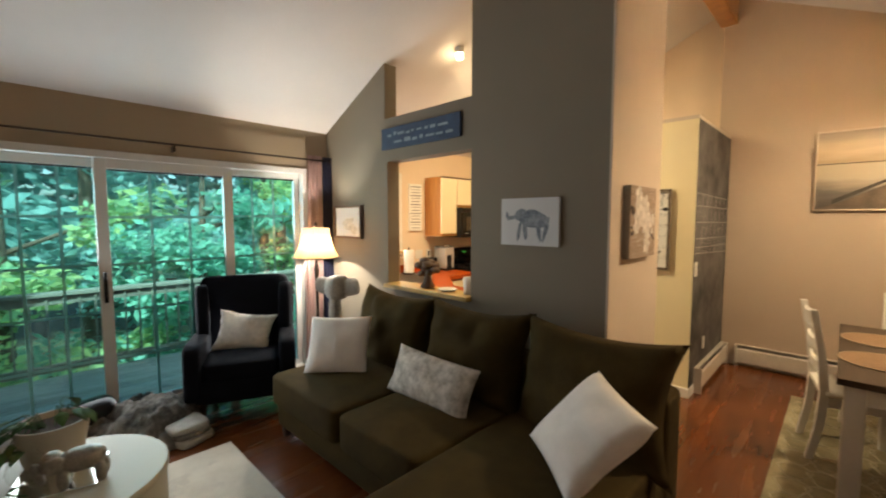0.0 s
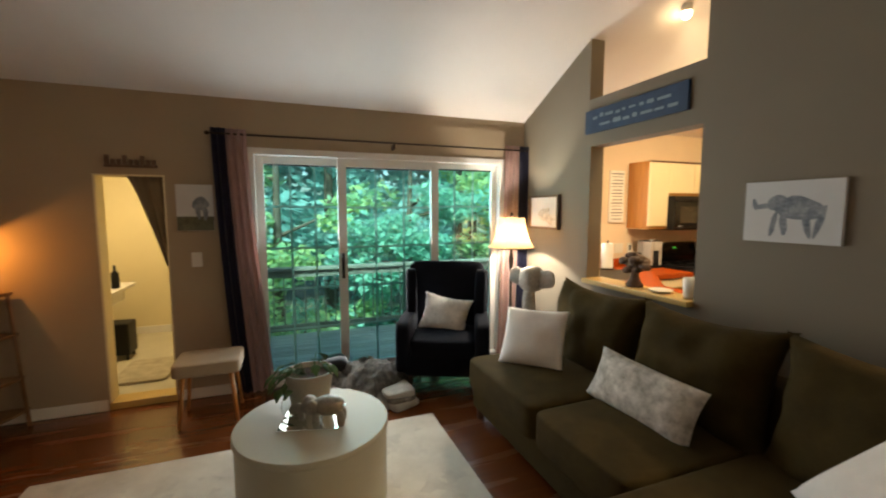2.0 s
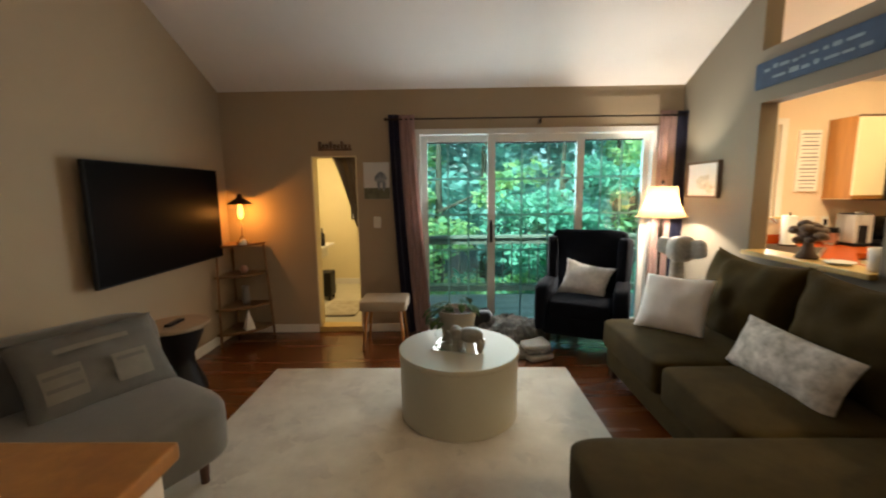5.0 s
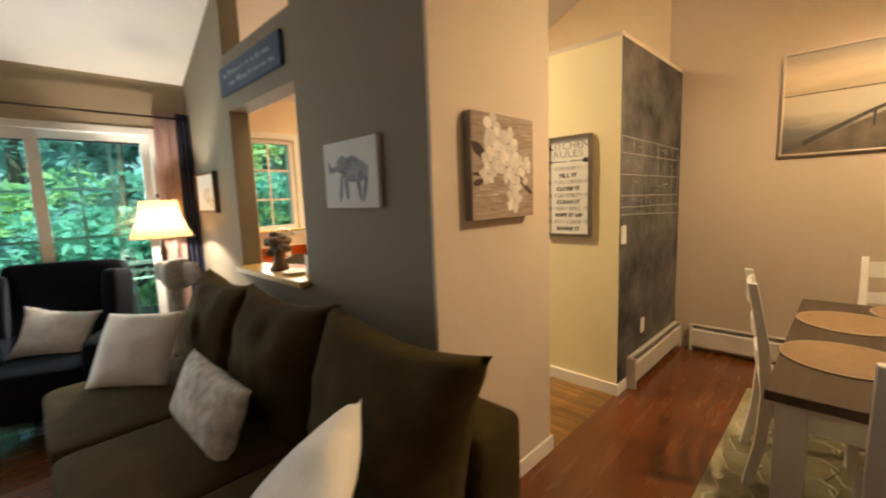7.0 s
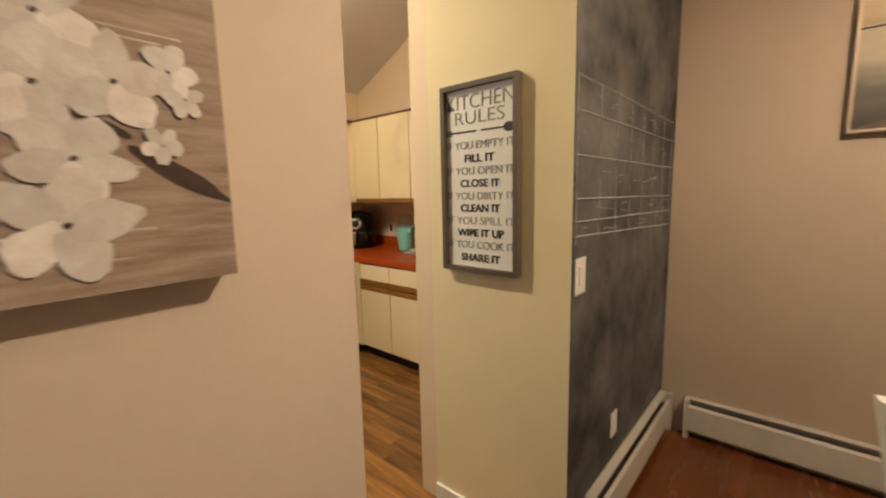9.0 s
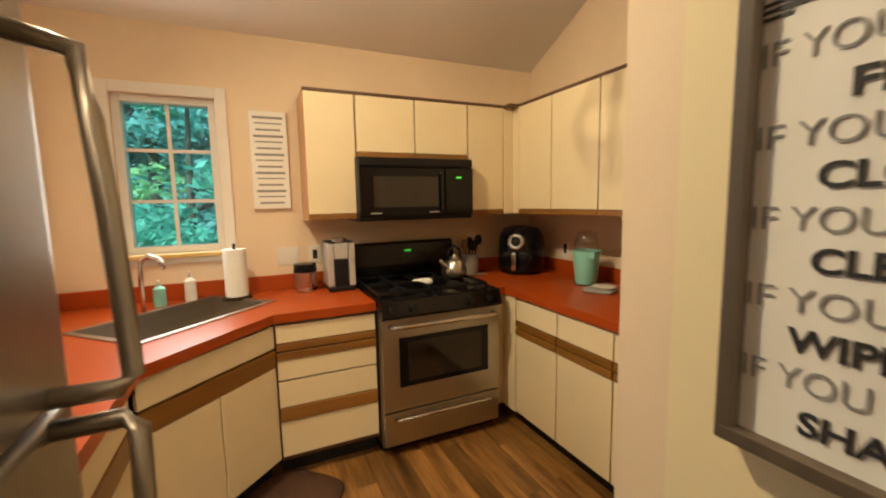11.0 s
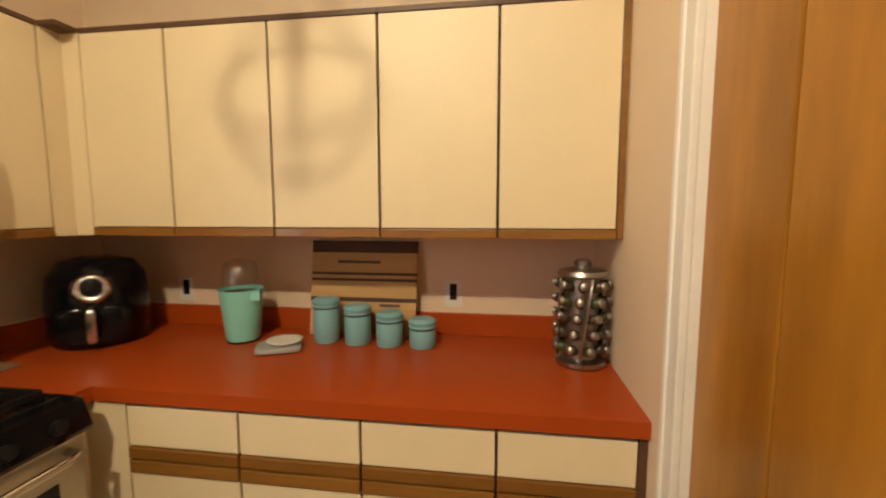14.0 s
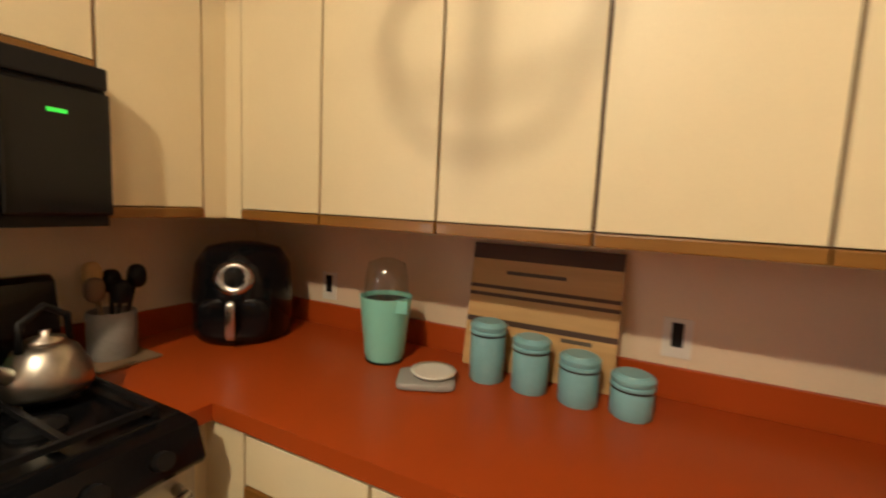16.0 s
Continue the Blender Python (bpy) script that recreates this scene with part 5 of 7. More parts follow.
ux = [-2.735, -2.392, -1.999, -1.611, -1.211, -0.834]
for a, b in zip(ux, ux[1:]):
    upper_unit("y", UF, a, b, 1.335, 2.085, 1, "cream laminate wall cabinet with an oak bottom edge")
single("wall_cabinet_stile", box(-0.8335, CX0 - 0.001, UF - 0.012, NKY - 0.001, 1.335, 2.085, 0.002), M["trim_wood"], "brown wooden end stile beside the wall cabinets", "cabinet panel")
upper_unit("x", ULF, 4.268, 4.560, 1.335, 2.085, 1, "cream laminate wall cabinet with an oak bottom edge")
upper_unit("x", ULF, 4.562, 5.324, 1.705, 2.085, 2, "short cream wall cabinet above the microwave")
upper_unit("x", ULF, 5.326, 5.611, 1.335, 2.085, 1, "cream laminate wall cabinet with an oak bottom edge")
cf = thing("wall_corner_filler", "cream laminate filler between wall cabinets", "cabinet panel", (ULF, UF, 1.34))
part("panel", box(ULF, ULF + 0.016, 5.613, UF, 1.335, 2.073), M["laminate"], cf)
part("panel", box(ULF + 0.017, -2.737, UF - 0.016, UF, 1.335, 2.073), M["laminate"], cf)
part("top_trim", box(ULF, -2.737, 5.613, UF, 2.073, 2.088), M["brown"], cf)
part("block", box(WX + 0.002, ULF - 0.001, 5.613, NKY - 0.002, 1.335, 2.07), M["laminate"], cf)

# range
stv = thing("gas_range", "stainless steel gas range with a black cooktop and backguard", "range", (-2.76, 4.92, 0))
S0, S1, SF = 4.556, 5.309, -2.432
part("body", box(WX + 0.03, SF, S0, S1, 0.05, 0.86), M["steel"], stv)
part("kick_base", box(WX + 0.05, SF - 0.04, S0 + 0.01, S1 - 0.01, 0.0, 0.05), M["black_matte"], stv)
part("control_front", prism([(SF + 0.055, 0.800), (SF + 0.065, 0.815), (SF + 0.035, 0.893), (SF - 0.02, 0.897), (SF - 0.02, 0.800)], S0, S1, "y"), M["black"], stv, "black control panel")
part("cooktop", box(WX + 0.09, SF - 0.02, S0, S1, 0.861, 0.900, 0.006), M["black"], stv, "black enamel cooktop")
od = part("oven_door", box(SF, SF + 0.035, S0 + 0.006, S1 - 0.006, 0.265, 0.790, 0.006), M["steel"], stv)
part("oven_window", box(SF + 0.035, SF + 0.038, S0 + 0.10, S1 - 0.085, 0.40, 0.685, 0.001), M["black"], od, "dark oven window")
part("window_glass", box(SF + 0.038, SF + 0.040, S0 + 0.15, S1 - 0.135, 0.43, 0.655), M["oven_glass"], od)
hb = tube([(SF + 0.035, S0 + 0.05, 0.755), (SF + 0.08, S0 + 0.055, 0.757), (SF + 0.085, S0 + 0.10, 0.757), (SF + 0.085, S1 - 0.10, 0.757), (SF + 0.08, S1 - 0.055, 0.757), (SF + 0.035, S1 - 0.05, 0.755)], 0.013)
part("handle", hb, M["chrome"], od, "steel bar handle", True)
dr = part("drawer", box(SF, SF + 0.03, S0 + 0.006, S1 - 0.006, 0.06, 0.255, 0.006), M["steel"], stv)
part("handle", tube([(SF + 0.03, S0 + 0.07, 0.215), (SF + 0.055, S0 + 0.08, 0.217), (SF + 0.055, S1 - 0.08, 0.217), (SF + 0.03, S1 - 0.07, 0.215)], 0.010), M["chrome"], dr, "steel bar handle", True)
bgd = part("backguard", prism([(WX + 0.02, 0.86), (WX + 0.10, 0.86), (WX + 0.10, 1.00), (WX + 0.075, 1.14), (WX + 0.05, 1.155), (WX + 0.02, 1.155)], S0, S1, "y"), M["black"], stv, "black backguard")
part("clock_display", box(WX + 0.083, WX + 0.088, 4.93, 4.975, 1.085, 1.097), M["led"], bgd, "green clock digits")
for y in (4.62, 4.74, 5.10, 5.22):
    part("knob", lathe([(0, 0), (0.021, 0), (0.019, 0.022), (0, 0.024)], 20, Matrix.Translation((SF + 0.05, y, 0.846)) @ Matrix.Rotation(radians(68), 4, "Y")), M["black_matte"], stv, smooth="auto")
for y in (4.73, 5.11):
    for x in (-2.62, -2.88):
        part("burner", lathe([(0, 0), (0.05, 0), (0.05, 0.010), (0.036, 0.016), (0, 0.018)], 24, Matrix.Translation((x, y, 0.900))), M["black_matte"], stv, smooth="auto")
for y0, y1 in ((4.575, 4.90), (4.94, 5.265)):
    g = bmesh.new()
    for x in (-3.0, -2.75, -2.48):
        box(x - 0.006, x + 0.006, y0, y1, 0.914, 0.928, bm=g)
    for y in (y0, (y0 + y1) / 2, y1):
        box(-3.0, -2.48, y - 0.006, y + 0.006, 0.9145, 0.9275, bm=g)
    for x in (-3.0, -2.48):
        for y in (y0, y1):
            box(x - 0.006, x + 0.006, y - 0.006, y + 0.006, 0.900, 0.914, bm=g)
    part("grate", g, M["black_matte"], stv, "black cast-iron grate")

mw = thing("microwave", "black microwave mounted above the range", "microwave", (-2.9, 4.915, 1.32))
part("body", box(WX + 0.002, -2.735, 4.549, 5.309, 1.318, 1.702, 0.004), M["black_matte"], mw)
mwd = part("door", box(-2.735, -2.712, 4.549, 5.100, 1.345, 1.64, 0.008), M["black"], mw)
part("window", box(-2.712, -2.709, 4.632, 5.055, 1.40, 1.585, 0.001), M["oven_glass"], mwd, "smoked glass window")
part("handle", tube([(-2.712, 5.072, 1.37), (-2.695, 5.077, 1.38), (-2.695, 5.077, 1.60), (-2.712, 5.072, 1.61)], 0.008), M["black_matte"], mwd, smooth=True)
mcp = part("control_panel", box(-2.735, -2.714, 5.105, 5.309, 1.345, 1.64, 0.008), M["black"], mw)
part("clock_display", box(-2.714, -2.712, 5.186, 5.222, 1.577, 1.586), M["led"], mcp, "green clock digits")
part("vent_grille", box(-2.735, -2.716, 4.552, 5.306, 1.648, 1.700, 0.006), M["black_matte"], mw)
for y in (4.61, 4.99):
    part("printed_mark", box(-2.7115, -2.7105, y, y + 0.07, 1.362, 1.370), M["plastic_grey"], mwd)

# refrigerator beside the entrance
fg = thing("refrigerator", "stainless steel refrigerator with curved bar handles", "refrigerator", (-0.62, 3.35, 0))
F0, F1 = -1.05, -0.215
part("cabinet", box(F0, F1, PASSY + 0.16, 3.635, 0.03, 1.78, 0.008), M["plastic_grey"], fg)
for z0, z1 in ((1.165, 1.79), (0.06, 1.155)):
    d = part("door", box(F0 + 0.003, F1 - 0.003, 3.640, 3.708, z0, z1, 0.014, 3), M["steel_dark"], fg, smooth="auto")
    grip = [(3.668, 1.182), (3.752, 1.182), (3.768, 1.20), (3.765, 1.30), (3.760, 1.42), (3.753, 1.54), (3.744, 1.625), (3.668, 1.645)] if z0 > 1 else [(3.668, 1.138), (3.752, 1.138), (3.768, 1.12), (3.766, 1.0), (3.758, 0.88), (3.744, 0.74), (3.726, 0.62), (3.668, 0.60)]
    part("handle", tube([(F0 + 0.075, y + 0.032, z) for y, z in grip], 0.014), M["steel_dark"], d, "curved steel bar handle", True)
for x in (F0 + 0.06, F1 - 0.06):
    for y in (3.1, 3.55):
        part("foot", lathe([(0, 0), (0.02, 0), (0.02, 0.03), (0, 0.03)], 10, Matrix.Translation((x, y, 0))), M["black_matte"], fg)

# closet door with its casing
cd = tagged(new("door_3"), "golden oak bifold closet door with a white casing", "closet door", "", "structure")
for a, b in ((4.732, 4.971), (4.977, 5.216)):
    part("leaf", box(CX0 + 0.02, CX0 + 0.05, a, b, 0.012, 2.05, 0.003), M["oak_door"], cd)
cas = box(CX0 - 0.018, CX0, 5.217, 5.280, 0, 2.13, 0.004)
box(CX0 - 0.024, CX0 - 0.012, 5.262, 5.280, 0, 2.13, 0.004, bm=cas)
box(CX0 - 0.018, CX0, 4.62, 4.727, 0, 2.13, 0.004, bm=cas)
box(CX0 - 0.018, CX0, 4.727, 5.217, 2.06, 2.13, 0.004, bm=cas)
part("casing", cas, M["white"], cd)
part("jamb", box(CX0, CX0 + 0.1, 5.2165, 5.2195, 0, 2.06), M["white"], cd)

# ceiling globe lamp in a bronze cage
KL = Vector((-1.82, 4.52, 2.43))
cl = thing("globe_ceiling_lamp", "clear glass globe ceiling lamp in a bronze cage", "ceiling lamp", (KL.x, KL.y, KL.z))


def ring(r, m, w=0.007):
    pts = [m @ Vector((r * math.cos(a), r * math.sin(a), 0)) for a in np.linspace(0, 2 * math.pi, 41)[:-1]]
    return tube(pts, w, 6, True)


part("band", ring(0.137, Matrix.Translation(KL + Vector((0, 0, 0.02))), 0.0065), M["bronze"], cl, smooth=True)
for a in (2, 92):
    part("band", ring(0.132, Matrix.Translation(KL) @ Matrix.Rotation(radians(a), 4, "Z") @ Matrix.Rotation(radians(90), 4, "X"), 0.006), M["bronze"], cl, smooth=True)
gl = part("globe", lathe([(0, -0.120), (0.04, -0.113), (0.085, -0.085), (0.112, -0.043), (0.120, 0.0), (0.112, 0.043), (0.085, 0.085), (0.05, 0.108)], 36, Matrix.Translation(KL)), M["clear"], cl, "clear glass globe", True)
gl.visible_shadow = False
part("stem", tube([KL + Vector((0, 0, 0.13)), (KL.x, KL.y, roof_z(KL.x) - 0.03)], 0.009), M["bronze"], cl, smooth=True)
part("canopy", lathe([(0, -0.04), (0.055, -0.04), (0.065, 0.0), (0.065, 0.05), (0, 0.05)], 24, Matrix.Translation((KL.x, KL.y, roof_z(KL.x)))), M["bronze"], cl, smooth="auto")
part("socket", lathe([(0, 0.06), (0.022, 0.06), (0.022, 0.135), (0, 0.135)], 16, Matrix.Translation(KL)), M["bronze"], cl)
part("bulb", lathe([(0, -0.025), (0.022, -0.015), (0.028, 0.01), (0.018, 0.045), (0.014, 0.06), (0, 0.06)], 16, Matrix.Translation(KL)), M["bulb"], cl, "glowing bulb", True).visible_shadow = False
SPX, SPY, SPZ = -1.75, 3.42, roof_z(-1.75) - 0.07
sp = thing("ceiling_spot", "small bright ceiling spot lamp", "ceiling lamp", (SPX, SPY, SPZ))
part("bulb", lathe([(0, -0.035), (0.02, -0.03), (0.034, -0.005), (0.03, 0.02), (0, 0.03)], 20, Matrix.Translation((SPX, SPY, SPZ))), M["bulb"], sp, "glowing bulb", True).visible_shadow = False
part("holder", lathe([(0, 0.02), (0.036, 0.02), (0.04, 0.03), (0.04, 0.075), (0, 0.075)], 20, Matrix.Translation((SPX, SPY, SPZ))), M["white"], sp, smooth="auto")

# ---------------------------------------------------------------- things on the worktop
af = thing("air_fryer", "black rounded air fryer with a silver dial", "air fryer", (-2.86, 5.80, CTR), 40)
part("body", lathe([(0, 0), (0.135, 0), (0.15, 0.02), (0.155, 0.15), (0.145, 0.27), (0.112, 0.325), (0.05, 0.342), (0, 0.343)], 40), M["black"], af, smooth=True, world=False)
part("drawer_front", moved(soft(0.21, 0.05, 0.15, 0.5), pose(0, -0.130, 0.095)), M["black"], af, smooth=True, world=False)
part("dial", moved(lathe([(0.030, 0), (0.056, 0), (0.058, 0.008), (0.040, 0.014), (0.030, 0.008)], 32), pose(0, -0.137, 0.232, 80)), M["chrome"], af, "silver dial ring", True, False)
part("dial_face", moved(lathe([(0, 0), (0.034, 0), (0.034, 0.007), (0, 0.007)], 32), pose(0, -0.137, 0.232, 80)), M["black"], af, world=False)
af.scale = (1.12, 1.1, 1.03)
part("handle", moved(soft(0.030, 0.05, 0.130, 0.4), pose(0, -0.178, 0.102)), M["chrome"], af, "silver grip", True, False)

pm = thing("mint_bucket", "mint green plastic bucket with a clear upturned lid", "container", (-2.262, 5.87, CTR), -20)
part("body", lathe([(0, 0.006), (0.056, 0.006), (0.062, 0.02), (0.078, 0.175), (0.080, 0.185), (0.075, 0.185), (0.058, 0.03), (0, 0.028)], 40), M["mint"], pm, smooth="auto", world=False)
part("spout", moved(prism([(-0.022, 0), (0.022, 0), (0.0, 0.032)], 0.150, 0.185), pose(0.070, 0, 0, 0, 0, -90)), M["mint"], pm, world=False)
part("base_ring", lathe([(0, 0), (0.058, 0), (0.060, 0.006), (0, 0.006)], 40), M["black_matte"], pm, world=False)
part("dark_inside", lathe([(0, 0.165), (0.073, 0.168), (0.073, 0.172), (0, 0.170)], 32), M["black_matte"], pm, "black disc below the rim", world=False)
pm.scale = (1.09, 1.09, 1.18)
part("clear_hopper", lathe([(0.068, 0.186), (0.064, 0.24), (0.054, 0.278), (0.02, 0.290), (0, 0.290)], 40), M["clear_plastic"], pm, "clear plastic top", True, False)

sc = thing("kitchen_scale", "grey kitchen scale with a white round plate", "scale", (-2.05, 5.775, CTR), 25)
part("base", moved(soft(0.17, 0.13, 0.022, 0.3), pose(0, 0, 0.012)), M["plastic_grey"], sc, smooth=True, world=False)
part("plate", lathe([(0, 0.022), (0.05, 0.022), (0.066, 0.034), (0.068, 0.038), (0.05, 0.034), (0, 0.032)], 36, Matrix.Translation((0.02, 0.01, 0))), M["plastic_white"], sc, "white plate", True, False)

for x, y, h in ((-1.910, 5.905, 0.184), (-1.775, 5.90, 0.160), (-1.638, 5.892, 0.139), (-1.503, 5.89, 0.116)):
    c = thing("canister", "teal enamel canister with a ribbed lid", "canister", (x, y, CTR), group="teal canisters in a row")
    part("body", lathe([(0, 0), (0.050, 0), (0.053, 0.004), (0.053, h - 0.045), (0.050, h - 0.04), (0, h - 0.04)], 36), M["teal"], c, smooth="auto", world=False)
    part("lid", lathe([(0, h - 0.04), (0.051, h - 0.04), (0.055, h - 0.036), (0.055, h - 0.030), (0.051, h - 0.027), (0.055, h - 0.022), (0.055, h - 0.012), (0.049, h - 0.006), (0.044, h - 0.008), (0.040, h - 0.002), (0, h)], 36), M["teal"], c, smooth="auto", world=False)
    part("seal", lathe([(0.051, h - 0.042), (0.0545, h - 0.042), (0.0545, h - 0.038), (0.051, h - 0.038)], 36), M["bronze"], c, "dark seal ring", world=False)

cb = thing("cutting_board", "striped bamboo and walnut cutting board against the wall", "cutting board", (-1.785, 6.03, CTR))
cb.matrix_basis = pose(-1.785, 5.985, CTR + 0.002, -9)
z = 0.0
for k, (h, mt) in enumerate(((0.145, "bamboo"), (0.018, "walnut"), (0.07, "bamboo"), (0.012, "walnut"), (0.014, "bamboo"), (0.012, "walnut"), (0.085, "bamboo"), (0.052, "walnut"))):
    part("strip", box(-0.235, 0.235, -0.011, 0.011, z, z + h), M[mt], cb, "dark walnut strip" if mt == "walnut" else "pale bamboo strip", world=False)
    z += h
for x, zz, w in ((-0.02, 0.31, 0.19), (0.12, 0.125, 0.09)):
    part("burned_mark", box(x - w / 2, x + w / 2, -0.0125, -0.0112, zz, zz + 0.012), M["frame_wood"], cb, world=False)

sr = thing("spice_rack", "revolving chrome spice rack full of glass jars", "spice rack", (-0.917, 5.785, CTR), 12)
sr.scale = (0.93, 0.93, 1.0)
part("base", lathe([(0, 0), (0.085, 0), (0.092, 0.008), (0.092, 0.022), (0.06, 0.03), (0, 0.03)], 40), M["rack_steel"], sr, smooth="auto", world=False)
part("core", lathe([(0.060, 0.03), (0.060, 0.315), (0, 0.315)], 24), M["rack_steel"], sr, smooth="auto", world=False)
part("cap", lathe([(0, 0.312), (0.085, 0.312), (0.092, 0.32), (0.085, 0.334), (0.04, 0.342), (0.030, 0.346), (0.034, 0.358), (0.024, 0.370), (0, 0.373)], 40), M["rack_steel"], sr, smooth="auto", world=False)
for k in range(8):
    a = k * 45
    if k % 2:
        post = [(0.083 * math.cos(q), 0.083 * math.sin(q), 0.028 + 0.287 * v) for v in (0, 0.25, 0.5, 0.75, 1.0) for q in (radians(a - 67.5 + 26 * v),)]
        part("rail", tube(post, 0.0055, 8), M["rack_steel"], sr, smooth=True, world=False)
    for j in range(5):
        mm = pose(0, 0, 0, 0, 0, a + 6.5 * j) @ pose(0, -0.050, 0.056 + j * 0.055, 74)
        jar = part("jar", moved(lathe([(0, 0), (0.017, 0), (0.018, 0.004), (0.018, 0.045), (0, 0.045)], 14), mm), M["spice_dark"] if (k + j) % 3 else M["spice_green"], sr, "spice-filled glass jar", True, False)
        part("lid", moved(lathe([(0, 0.045), (0.0145, 0.045), (0.0150, 0.048), (0.0150, 0.054), (0.0115, 0.058), (0, 0.0585)], 16), mm), M["rack_steel"], jar, "steel lid", True, False)

kt = thing("kettle", "brushed steel kettle with a black handle on the cooktop", "kettle", (-2.745, 5.175, 0.929), 15)
part("body", lathe([(0, 0), (0.085, 0), (0.098, 0.02), (0.094, 0.06), (0.066, 0.115), (0.045, 0.13), (0, 0.135)], 36), M["steel"], kt, smooth=True, world=False)
part("lid", lathe([(0, 0.13), (0.045, 0.13), (0.04, 0.142), (0.01, 0.148), (0.012, 0.162), (0, 0.165)], 24), M["steel"], kt, smooth=True, world=False)
part("spout", tube([(0.0, -0.07, 0.06), (0.01, -0.12, 0.10), (0.015, -0.145, 0.135)], [0.022, 0.015, 0.011]), M["steel"], kt, smooth=True, world=False)
part("handle", tube([(0, -0.06, 0.12), (0, -0.055, 0.19), (0, 0.0, 0.225), (0, 0.055, 0.19), (0, 0.06, 0.12)], 0.010), M["black_matte"], kt, smooth=True, world=False)
kt.scale = (0.88, 0.88, 0.92)
spr = thing("spoon_rest", "white ceramic spoon rest on the cooktop", "spoon rest", (-2.60, 4.865, 0.929), 55)
arc = [(0.055 * math.cos(a), 0.055 * math.sin(a), 0.030) for a in np.linspace(-0.6, 2.6, 9)]
part("rest", moved(tube(arc, [0.006, 0.020, 0.030, 0.033, 0.030, 0.024, 0.018, 0.014, 0.006], 12), Matrix.Diagonal((1, 1, 0.55, 1))), M["plastic_white"], spr, smooth=True, world=False)
uc = thing("utensil_crock", "grey stoneware crock full of kitchen utensils", "crock", (-2.97, 5.415, CTR + 0.008))
part("crock", lathe([(0, 0), (0.06, 0), (0.064, 0.01), (0.064, 0.14), (0.06, 0.145), (0.056, 0.14), (0.056, 0.02), (0, 0.02)], 32), M["crock"], uc, smooth="auto", world=False)
for dx, dy, hh, mt in ((0.02, 0.03, 0.27, "black_matte"), (-0.02, 0.01, 0.25, "black_matte"), (0.015, -0.03, 0.24, "carved"), (-0.015, -0.02, 0.28, "bamboo"), (0.03, 0.0, 0.23, "black_matte")):
    ut = part("utensil", tube([(dx * 0.4, dy * 0.4, 0.02), (dx * 1.6, dy * 1.6, hh - 0.05)], 0.006), M[mt], uc, smooth=True, world=False)
    part("utensil_head", moved(soft(0.05, 0.05, 0.075, 0.8), pose(dx * 1.8, dy * 1.8, hh - 0.02)), M[mt], ut, smooth=True, world=False)
single("trivet", box(-3.05, -2.86, 5.325, 5.50, CTR + 0.001, CTR + 0.008, 0.002), M["placemat"], "flat woven trivet under the crock", "trivet")

gd = thing("coffee_grinder", "rose and black coffee grinder", "grinder", (-2.955, 4.245, CTR))
part("base", lathe([(0, 0), (0.062, 0), (0.065, 0.01), (0.062, 0.028), (0, 0.028)], 32), M["chrome"], gd, smooth="auto", world=False)
part("body", lathe([(0.058, 0.028), (0.066, 0.03), (0.068, 0.125), (0, 0.125)], 32), M["rose"], gd, smooth="auto", world=False)
part("lid", lathe([(0, 0.125), (0.068, 0.125), (0.07, 0.135), (0.066, 0.175), (0, 0.18)], 32), M["black"], gd, smooth="auto", world=False)
cm = thing("coffee_maker", "slim grey coffee maker with a dark front", "coffee maker", (-2.93, 4.435, CTR))
part("base", box(-3.03, -2.83, 4.37, 4.53, CTR, CTR + 0.03, 0.008), M["black_matte"], cm)
part("tower", box(-3.04, -2.95, 4.365, 4.535, CTR + 0.03, CTR + 0.30, 0.01), M["plastic_grey"], cm)
part("side_column", box(-2.95, -2.84, 4.365, 4.405, CTR + 0.03, CTR + 0.30, 0.01), M["plastic_light"], cm)
part("side_column", box(-2.95, -2.84, 4.495, 4.535, CTR + 0.03, CTR + 0.30, 0.01), M["plastic_light"], cm)
part("brew_head", box(-2.95, -2.835, 4.407, 4.493, CTR + 0.20, CTR + 0.30, 0.01), M["plastic_light"], cm)
part("top_cap", lathe([(0, 0), (0.046, 0), (0.046, 0.022), (0.04, 0.028), (0, 0.028)], 24, Matrix.Translation((-2.895, 4.45, CTR + 0.30))), M["chrome"], cm, smooth="auto")
part("top_lid", box(-3.035, -2.842, 4.372, 4.528, CTR + 0.298, CTR + 0.308, 0.003), M["black_matte"], cm, "black lid")
part("cup_bay", box(-2.94, -2.845, 4.408, 4.492, CTR + 0.03, CTR + 0.195), M["black_matte"], cm, "dark cup bay")
pt = thing("paper_towel_roll", "white paper towel roll on a stand", "paper towels", (-2.965, 3.86, CTR))
part("stand", lathe([(0, 0), (0.08, 0), (0.08, 0.012), (0.008, 0.014), (0.008, 0.32), (0, 0.325)], 28), M["bronze"], pt, smooth="auto", world=False)
part("roll", lathe([(0.02, 0.016), (0.062, 0.016), (0.062, 0.29), (0.02, 0.29), (0.02, 0.016)], 36), M["paper"], pt, smooth="auto", world=False)
for x, y, h, mt in ((-3.02, 3.62, 0.17, "plastic_white"), (-2.96, 3.48, 0.14, "mint")):
    b = thing("soap_bottle", "small soap pump bottle by the sink", "bottle", (x, y, CTR), group="bottles by the sink")
    part("bottle", lathe([(0, 0), (0.03, 0), (0.032, 0.01), (0.03, h * 0.7), (0.012, h * 0.8), (0.012, h * 0.85), (0, h * 0.85)], 20), M[mt], b, smooth="auto", world=False)
    part("pump", tube([(0, 0, h * 0.85), (0, 0, h), (0.035, 0, h + 0.004)], 0.006), M["plastic_white"], b, smooth=True, world=False)
